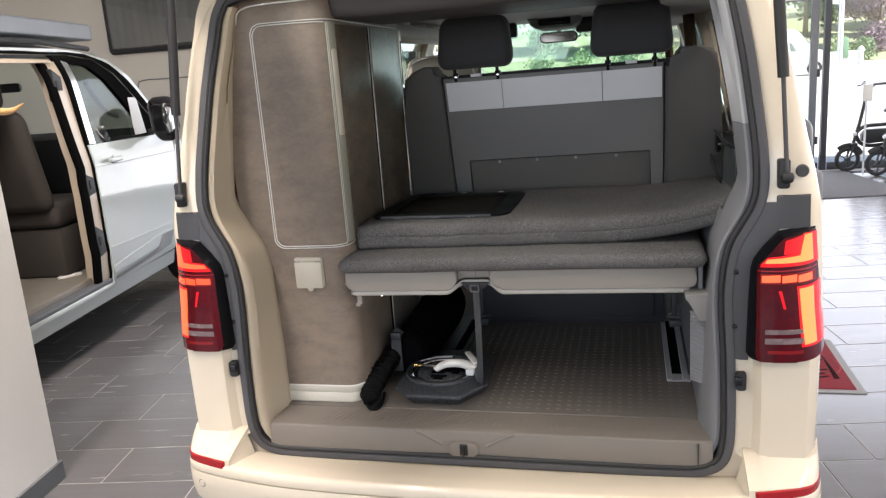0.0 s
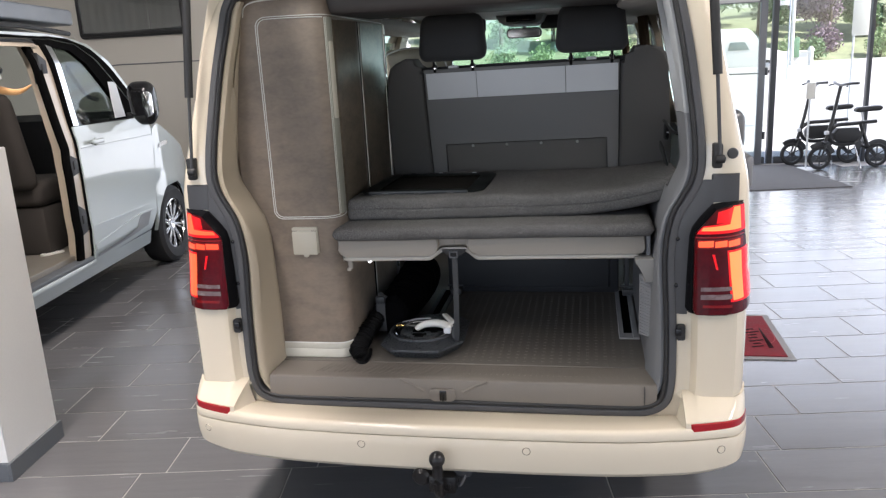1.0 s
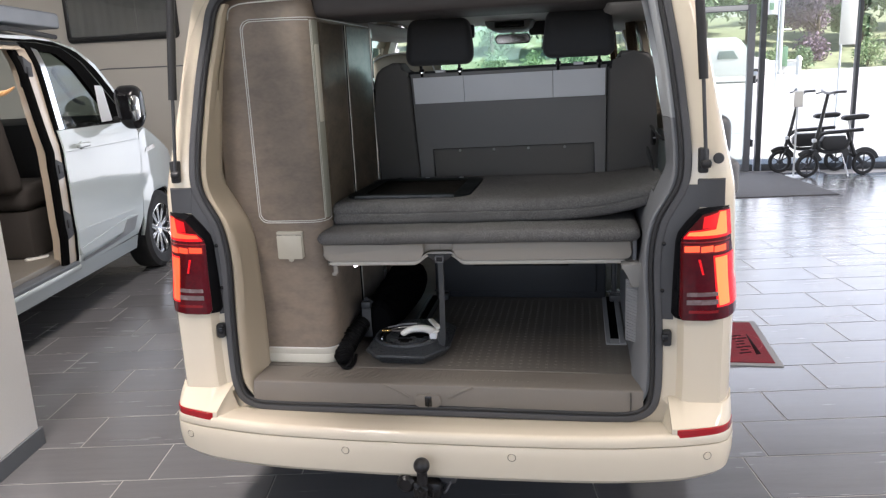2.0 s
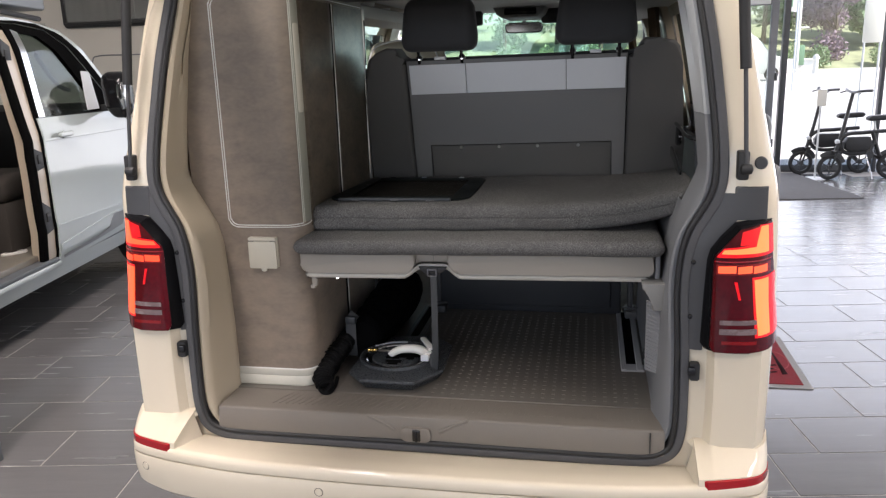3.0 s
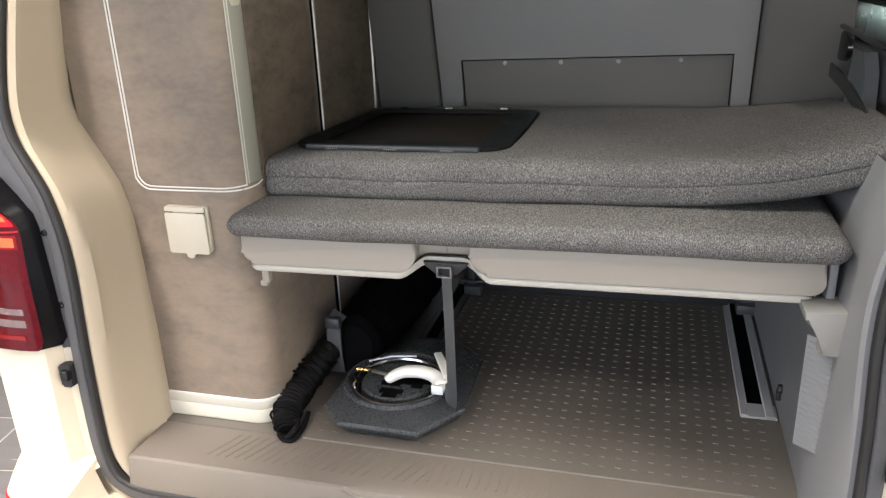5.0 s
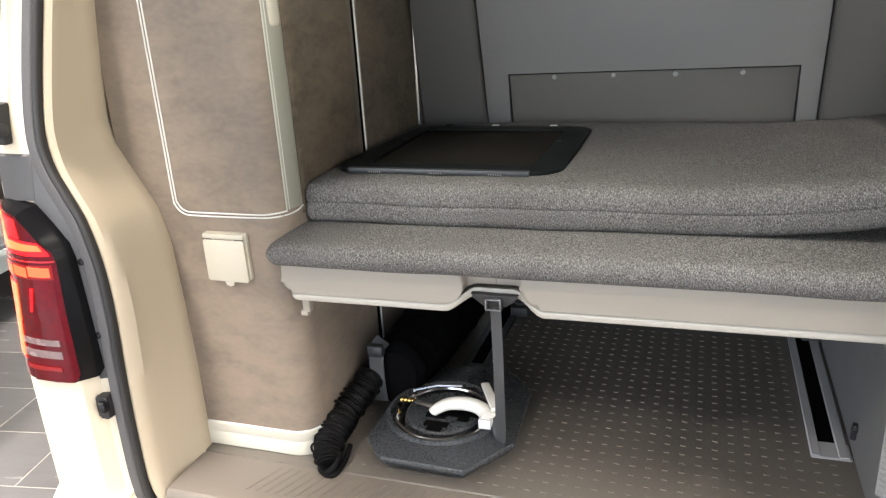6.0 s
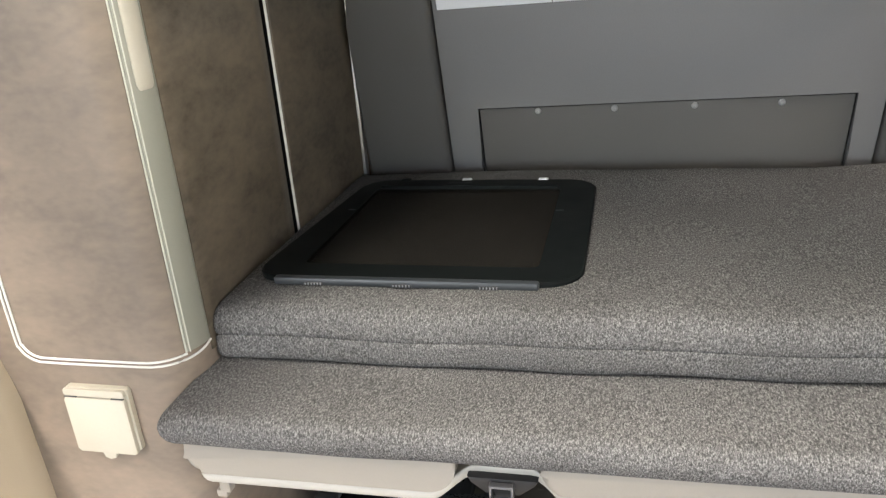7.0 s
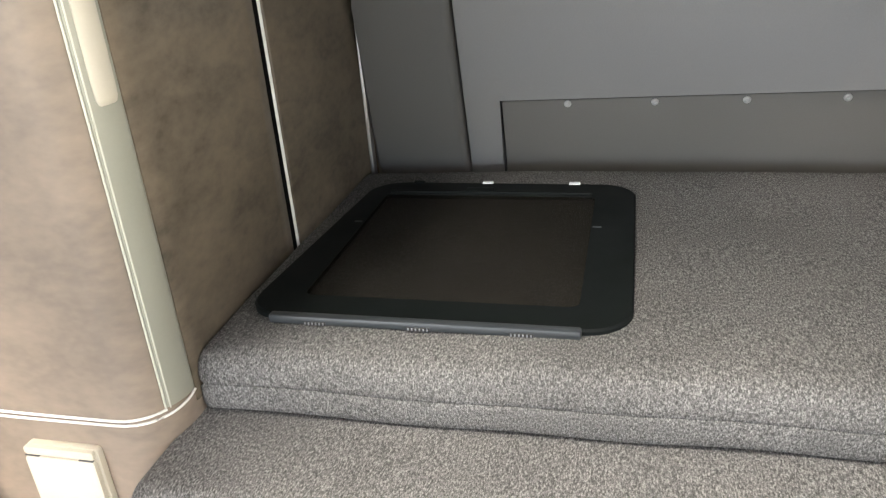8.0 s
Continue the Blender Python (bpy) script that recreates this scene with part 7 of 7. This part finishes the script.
def bike():
    b = thing("electric_bike", (0, 0, 0), "small black folding electric bike on its stand", "bicycle", "bikes at the window", world_coords=False)
    for x in (0.0, 0.74):
        w = part("wheel", lathe([(0.115, -0.02), (0.14, -0.024), (0.152, -0.012), (0.154, 0), (0.152, 0.012), (0.14, 0.024), (0.115, 0.02), (0.112, 0.0), (0.115, -0.02)], 28, "y", (x, 0, 0.154), caps=False), M_TYRE, b)
        sp = [lathe([(0.116, -0.012), (0.116, 0.012), (0.107, 0.012), (0.107, -0.012), (0.116, -0.012)], 28, "y", (x, 0, 0.154), caps=False), lathe([(0.001, -0.03), (0.03, -0.03), (0.03, 0.03), (0.001, 0.03)], 14, "y", (x, 0, 0.154))]
        for k in range(6):
            sp.append(moved(box(-0.006, 0.006, -0.006, 0.006, 0.02, 0.11), Matrix.Translation((x, 0, 0.154)) @ Matrix.Rotation(math.pi * k / 3, 4, "Y")))
        part("rim", join(*sp), M_DARKTRIM, w)
        part("mudguard", sweep([(x + 0.175 * math.cos(a), 0, 0.154 + 0.175 * math.sin(a)) for a in np.linspace(0.3, 2.3, 12)], round_rect(-0.03, 0.03, -0.003, 0.003, 0.002), up=(0, 1, 0)), M_BIKE, b)
    part("fork", join(tube([(0.0, 0.045, 0.154), (0.06, 0.045, 0.34)], 0.012, 8, up=(0, 1, 0)), tube([(0.0, -0.045, 0.154), (0.06, -0.045, 0.34)], 0.012, 8, up=(0, 1, 0)), box(0.03, 0.10, -0.055, 0.055, 0.33, 0.36, 0.01)), M_BIKE, b)
    part("stem", tube([(0.06, 0, 0.34), (0.13, 0, 0.62), (0.21, 0, 1.05)], 0.022, 10, up=(0, 1, 0)), M_BIKE, b)
    part("handlebar", tube(smooth_path([(0.28, 0.29, 1.09), (0.22, 0.16, 1.08), (0.21, 0, 1.06), (0.22, -0.16, 1.08), (0.28, -0.29, 1.09)], 5), 0.017, 8), M_BIKE, b)
    for s in (-1, 1):
        part("brake_lever", tube([(0.22, s * 0.16, 1.07), (0.17, s * 0.22, 1.05)], 0.009, 6), M_BIKE, b)
    part("frame", join(tube(smooth_path([(0.10, 0, 0.50), (0.20, 0, 0.56), (0.40, 0, 0.57), (0.70, 0, 0.585)], 5), 0.025, 8), tube(smooth_path([(0.09, 0, 0.46), (0.14, 0, 0.36), (0.25, 0, 0.315), (0.45, 0, 0.33), (0.52, 0, 0.44), (0.54, 0, 0.56)], 5), 0.024, 8), tube([(0.50, 0, 0.57), (0.60, 0, 0.30), (0.74, 0.045, 0.154)], 0.026, 8), tube([(0.45, 0, 0.34), (0.60, 0.04, 0.26), (0.74, 0.045, 0.154)], 0.018, 8)), M_BIKE, b)
    part("battery", prism([(0.16, 0.38), (0.23, 0.345), (0.44, 0.355), (0.49, 0.44), (0.46, 0.52), (0.20, 0.52), (0.15, 0.46)], "y", -0.05, 0.05, 0.012), M_BLACKMATT, b)
    part("seat_post", tube([(0.54, 0, 0.56), (0.50, 0, 0.72)], 0.014, 8, up=(0, 1, 0)), M_SILVER, b)
    part("saddle", bar_x(-0.17, 0.17, round_rect(-0.08, 0.08, 0.0, 0.065, 0.028), 10, 0.05, lambda p: Vector((p.x + 0.58, p.y * (0.65 + 1.8 * max(0, p.x)), p.z + 0.715 + 0.05 * p.x))), M_BLACKMATT, b)
    part("stand", tube([(0.42, -0.03, 0.30), (0.45, -0.09, 0.15), (0.47, -0.14, 0.012)], 0.009, 6), M_STEEL, b)
    part("chain_case", lathe([(0.001, -0.03), (0.05, -0.03), (0.05, -0.02), (0.001, -0.02)], 16, "y", (0.47, 0, 0.29)), M_BIKE, b)
    part("head_lamp", lathe([(0.001, -0.02), (0.025, -0.02), (0.03, 0.02), (0.001, 0.02)], 12, "x", (0.07, 0, 0.47)), M_SILVER, b)
    return b


b1 = bike()
b1.matrix_world = pose(3.33, 8.42, 0, 0, 0, 12)
copy_thing(b1, pose(3.10, 8.86, 0, 0, 0, 8))
stand = thing("sign_stand", (3.19, 8.5, 0), "slim white sign stand beside the bikes", "sign")
part("pole", tube([(3.19, 8.5, 0.01), (3.19, 8.5, 0.5), (3.19, 8.5, 1.0)], 0.012, 8, up=(0, 1, 0)), M_SILVER, stand)
part("sign_plate", box(3.14, 3.25, 8.48, 8.50, 0.90, 1.10, 0.006), M_WHITEPL, stand)
part("foot", lathe([(0.14, 0.0), (0.14, 0.008), (0.02, 0.012)], 20, "z", (3.19, 8.5, 0)), M_SILVER, stand)

# ---- trees and hedge outside ----
bankrows = [[(x, y, z + 0.4 * noise.noise(Vector((x * 0.06, y * 0.06, 0)))) for x in np.linspace(-120, 120, 50)] for y, z in ((58, -0.5), (62, 0.3), (70, 2.0), (80, 3.6), (100, 5.5), (150, 7))]
tagged(part("bank", loft(bankrows), M_GRASS), "grassy bank beyond the forecourt", "bank", "", "structure")


def leaf_cloud(blobs, n, size, mat, name, parent):
    vs, fs = [], []
    rng = random.Random(len(name) + int(blobs[0][0] * 100))
    for _ in range(n):
        cx, cy, cz, r = blobs[rng.randrange(len(blobs))]
        while True:
            d = Vector((rng.uniform(-1, 1), rng.uniform(-1, 1), rng.uniform(-1, 1)))
            if 0.15 < d.length < 1:
                break
        d *= 0.55 + 0.45 * d.length
        p = Vector((cx, cy, cz)) + d * r * rng.uniform(0.75, 1.12)
        a, b = Vector((rng.uniform(-1, 1), rng.uniform(-1, 1), rng.uniform(-1, 1))).normalized(), Vector((rng.uniform(-1, 1), rng.uniform(-1, 1), rng.uniform(-1, 1))).normalized()
        b = a.cross(b).normalized()
        s = size * rng.uniform(0.6, 1.4)
        o = len(vs)
        vs += [p - a * s, p + b * s * 0.45, p + a * s, p - b * s * 0.45]
        fs.append((o, o + 1, o + 2, o + 3))
    me = bpy.data.meshes.new(name)
    me.from_pydata(vs, [], fs)
    me.materials.append(mat)
    ob = new(name, me)
    ob.parent = parent
    return tagged(ob, "", "", "", "stuff")


def tree(x, y, z, h, r, mat, label, n=1500, seed=1, trunk=0.12, low=0.35, size=0.10):
    rng = random.Random(seed)
    t = thing("tree", (x, y, z), label, "tree", "trees outside", world_coords=False)
    bms = [sweep([(0, 0, -0.3), (0.05, 0.02, h * 0.3), (0.0, 0.05, h * 0.75)], circle(trunk, 8), up=(0, 1, 0))]
    for v in bms[0].verts:
        k = 1 - 0.7 * max(0, v.co.z) / h
        v.co.x, v.co.y = v.co.x * k, v.co.y * k
    blobs = []
    for k in range(9):
        a = rng.uniform(0, 6.28)
        rr = rng.uniform(0.25, 0.75) * r
        zz = h * rng.uniform(low + 0.1, 0.95)
        e = Vector((rr * math.cos(a), rr * math.sin(a), zz))
        bms.append(tube([(0, 0.03, zz * 0.6), e * 0.5 + Vector((0, 0, zz * 0.35)), e], trunk * 0.25, 5))
        blobs.append((e.x, e.y, e.z, r * rng.uniform(0.35, 0.55)))
    part("trunk", join(*bms), M_BARK, t)
    leaf_cloud(blobs, n, size, mat, "crown", t)
    return t


def bank_z(y):
    return lerp(y, [58, 62, 70, 80, 100], [0, 0.3, 2.0, 3.6, 5.5])


tree(18.6, 64, bank_z(64) - 0.3, 8.0, 2.7, M_LEAFRED, "purple-leaved tree on the grassy bank", 12000, 3, 0.16, 0.0, 0.15)
spots = ((26.5, 72, 12, 4.2), (23.0, 68, 6.5, 2.6), (14.6, 70, 9, 3.2), (12.0, 76, 11, 4.0), (9.0, 66, 6, 2.4), (5.0, 72, 11, 3.8), (1.0, 68, 8, 3.0), (-3.0, 74, 12, 4.2), (-7.5, 70, 9, 3.4), (-12, 75, 12, 4.4), (31, 66, 8, 3.0), (36, 74, 12, 4.4), (18, 84, 14, 5.0), (8, 86, 14, 5.0), (-2, 88, 14, 5.0), (-13, 88, 14, 5.0), (28, 86, 14, 5.0), (-20, 78, 12, 4.6))
for k, (x, y, h, r) in enumerate(spots):
    tree(x, y, bank_z(y) - 0.2, h, r, M_LEAF if k % 3 else M_LEAF2, "broad leafy green tree outside", 5500, 10 + k, 0.22, 0.12, 0.26)
for k, (x, y, w) in enumerate(((14.8, 60, 1.3), (16.6, 60.5, 1.1), (21.4, 61, 1.5), (24.5, 61.5, 1.7), (11.6, 60.5, 1.6), (6.0, 61, 1.7), (3.2, 60.5, 1.5), (0.0, 61, 1.6), (-3.4, 60.5, 1.5), (-6.5, 61, 1.7), (8.8, 60.4, 1.3))):
    sh = thing("shrub", (x, y, bank_z(y) - 0.1), "rounded green shrub on the bank", "shrub", "shrubs outside", world_coords=False)
    part("stems", join(*[tube([(0, 0, -0.1), (0.2 * math.cos(a) * w, 0.2 * math.sin(a) * w, w * 0.6)], 0.03, 5) for a in (0.3, 1.7, 3.1, 4.6)]), M_BARK, sh)
    leaf_cloud([(0.3 * w * math.cos(a), 0.3 * w * math.sin(a), w * q, w * 0.62) for a, q in ((0, 0.5), (2, 0.6), (4, 0.55), (1, 0.95))], 1000, 0.13, M_LEAF if k % 2 else M_LEAF2, "foliage", sh)
wallo = thing("low_wall", (12.0, 57, 0), "long low pale wall at the edge of the forecourt", "wall", kind="structure")
part("wall_block", box(4.0, 15.5, 56.8, 57.2, -0.02, 0.7, 0.03), M_WHITEPL, wallo)
part("coping", box(3.9, 15.6, 56.7, 57.3, 0.7, 0.8, 0.02), M_WALL, wallo)

# ---- street furniture and a parked car outside ----
lp = thing("street_lamp", (13.15, 52, 0), "white street lamp post with a short arm", "lamp")
part("post", sweep([(13.15, 52, -0.02), (13.14, 52, 2.4), (13.12, 52, 6.0)], circle(0.11, 10), up=(0, 1, 0)), M_WHITEPL, lp)
part("arm", tube([(13.14, 52, 2.75), (13.45, 52, 2.78), (13.75, 52, 2.76)], 0.05, 8), M_WHITEPL, lp)
part("base_collar", lathe([(0.17, 0.0), (0.17, 0.18), (0.11, 0.24)], 12, "z", (13.15, 52, -0.02)), M_WHITEPL, lp)
ub = thing("utility_box", (13.45, 52.6, 0), "green utility cabinet on a post", "cabinet")
part("box_body", box(13.2, 13.7, 52.4, 52.8, 0.45, 1.7, 0.04), M_GREENBOX, ub)
part("box_plinth", box(13.25, 13.65, 52.45, 52.75, -0.02, 0.46, 0.02), M_PAVE, ub)
part("box_door", box(13.24, 13.66, 52.385, 52.401, 0.52, 1.62, 0.01), M_GREENBOX, ub)
bl = thing("bollard", (13.78, 50, 0), "short white round-topped bollard", "bollard")
part("bollard_body", lathe([(0.16, -0.02), (0.16, 0.8), (0.2, 0.84), (0.2, 0.95), (0.15, 1.05), (0.07, 1.13), (0.001, 1.15)], 14, "z", (13.78, 50, 0)), M_WHITEPL, bl)
fl = thing("banner", (7.6, 30, 0), "white banner with a green stripe on a slim mast", "banner")
part("mast", tube([(7.86, 30, -0.02), (7.86, 30, 2.5), (7.86, 30, 5.0)], 0.03, 8, up=(0, 1, 0)), M_SILVER, fl)
part("cloth", thicken(loft([[(7.84 - 0.45 * u, 30 + 0.02 * math.sin(u * 5 + z), z + 0.04 * math.sin(u * 3)) for u in np.linspace(0, 1, 8)] for z in (2.85, 3.4, 4.0, 4.9)]), 0.006), M_WHITEPL, fl)
part("stripe", box(7.5, 7.66, 29.955, 29.962, 3.05, 3.3, 0.002, 1), M_GREENBOX, fl)
sb = thing("notice_board", (5.44, 14, 0), "blank white notice board on two legs outside", "sign")
part("board", box(5.27, 5.62, 13.98, 14.02, 1.65, 2.75, 0.02), M_WHITEPL, sb)
for lx in (5.31, 5.58):
    part("leg", tube([(lx, 14, -0.02), (lx, 14, 1.0), (lx, 14, 1.66)], 0.02, 8, up=(0, 1, 0)), M_SILVER, sb)
car = thing("parked_car", (7.6, 41, 0), "white delivery van parked across the forecourt", "van")
part("body_shell", prism([(4.9, 0.35), (10.1, 0.35), (10.15, 0.95), (9.75, 1.12), (9.1, 1.22), (8.45, 2.1), (8.2, 2.26), (5.0, 2.3), (4.88, 2.2)], "y", 40.1, 41.9, 0.06), M_WHITEPL, car)
part("cab_window", prism([(7.3, 1.2), (8.35, 1.2), (8.1, 1.6), (7.4, 1.6)], "y", 40.07, 40.11, 0.01), M_SHADEGLASS, car)
part("windscreen", prism([(8.62, 1.9), (9.12, 1.24), (9.17, 1.26), (8.67, 1.93)], "y", 40.25, 41.75, 0.01), M_SHADEGLASS, car)
for wx in (5.8, 9.2):
    tyre_ = part("tyre", lathe([(0.2, -0.02), (0.33, -0.03), (0.34, 0.1), (0.33, 0.2), (0.2, 0.2)], 24, "y", (wx, 40.1, 0.34)), M_TYRE, car)
    part("rim", lathe([(0.001, -0.035), (0.15, -0.04), (0.2, -0.02)], 20, "y", (wx, 40.1, 0.34)), M_STEEL, tyre_)

# ---- floor tiles ----
TV, TU = 0.3125, 0.65
ROW_SHIFT = {1: 0.601, 2: 0.059, 3: 0.272, 4: 0.607, 5: 0.152, 6: 0.381, 7: 0.047, 8: 0.534, 9: 0.251, 10: 0.141}
row_rng = random.Random(5)
tile_me = bpy.data.meshes.new("floor_tile")
tb = box(-TU / 2 + 0.003, TU / 2 - 0.003, -TV / 2 + 0.003, TV / 2 - 0.003, -0.006, 0.0, 0.0012, 1)
finish(tb)
tb.to_mesh(tile_me)
tb.free()
tile_me.materials.append(M_TILE)
near, far = [], []
for k in range(-38, 36):
    v = 0.265 + TV * k
    shift = ROW_SHIFT.get(k, row_rng.uniform(0, TU))
    for j in range(-22, 24):
        u = shift + TU * (j + 0.5)
        x, y = u * TCOS - v * TSIN, u * TSIN + v * TCOS
        if not (-8.6 < x < 9.6 and -8.7 < y < 8.85):
            continue
        (near if -3.7 < x < 3.4 and -0.7 < y < 5.6 else far).append((x, y))
for x, y in near:
    ob = new("floor_tile", tile_me)
    ob.parent = floor
    ob.matrix_world = pose(x, y, 0, 0, 0, 9.5)
vs, fs = [], []
for x, y in far:
    o = len(vs)
    for a, b, z in ((-1, -1, -0.006), (1, -1, -0.006), (1, 1, -0.006), (-1, 1, -0.006), (-1, -1, 0), (1, -1, 0), (1, 1, 0), (-1, 1, 0)):
        du, dv = a * (TU / 2 - 0.0025), b * (TV / 2 - 0.0025)
        vs.append((x + du * TCOS - dv * TSIN, y + du * TSIN + dv * TCOS, z))
    fs += [(o + 4, o + 5, o + 6, o + 7)] + [(o + a, o + (a + 1) % 4, o + 4 + (a + 1) % 4, o + 4 + a) for a in range(4)]
me = bpy.data.meshes.new("far_tiles")
me.from_pydata(vs, [], fs)
me.materials.append(M_TILE)
ft = tagged(new("far_tiles", me), "", "", "", "stuff")
ft.parent = floor
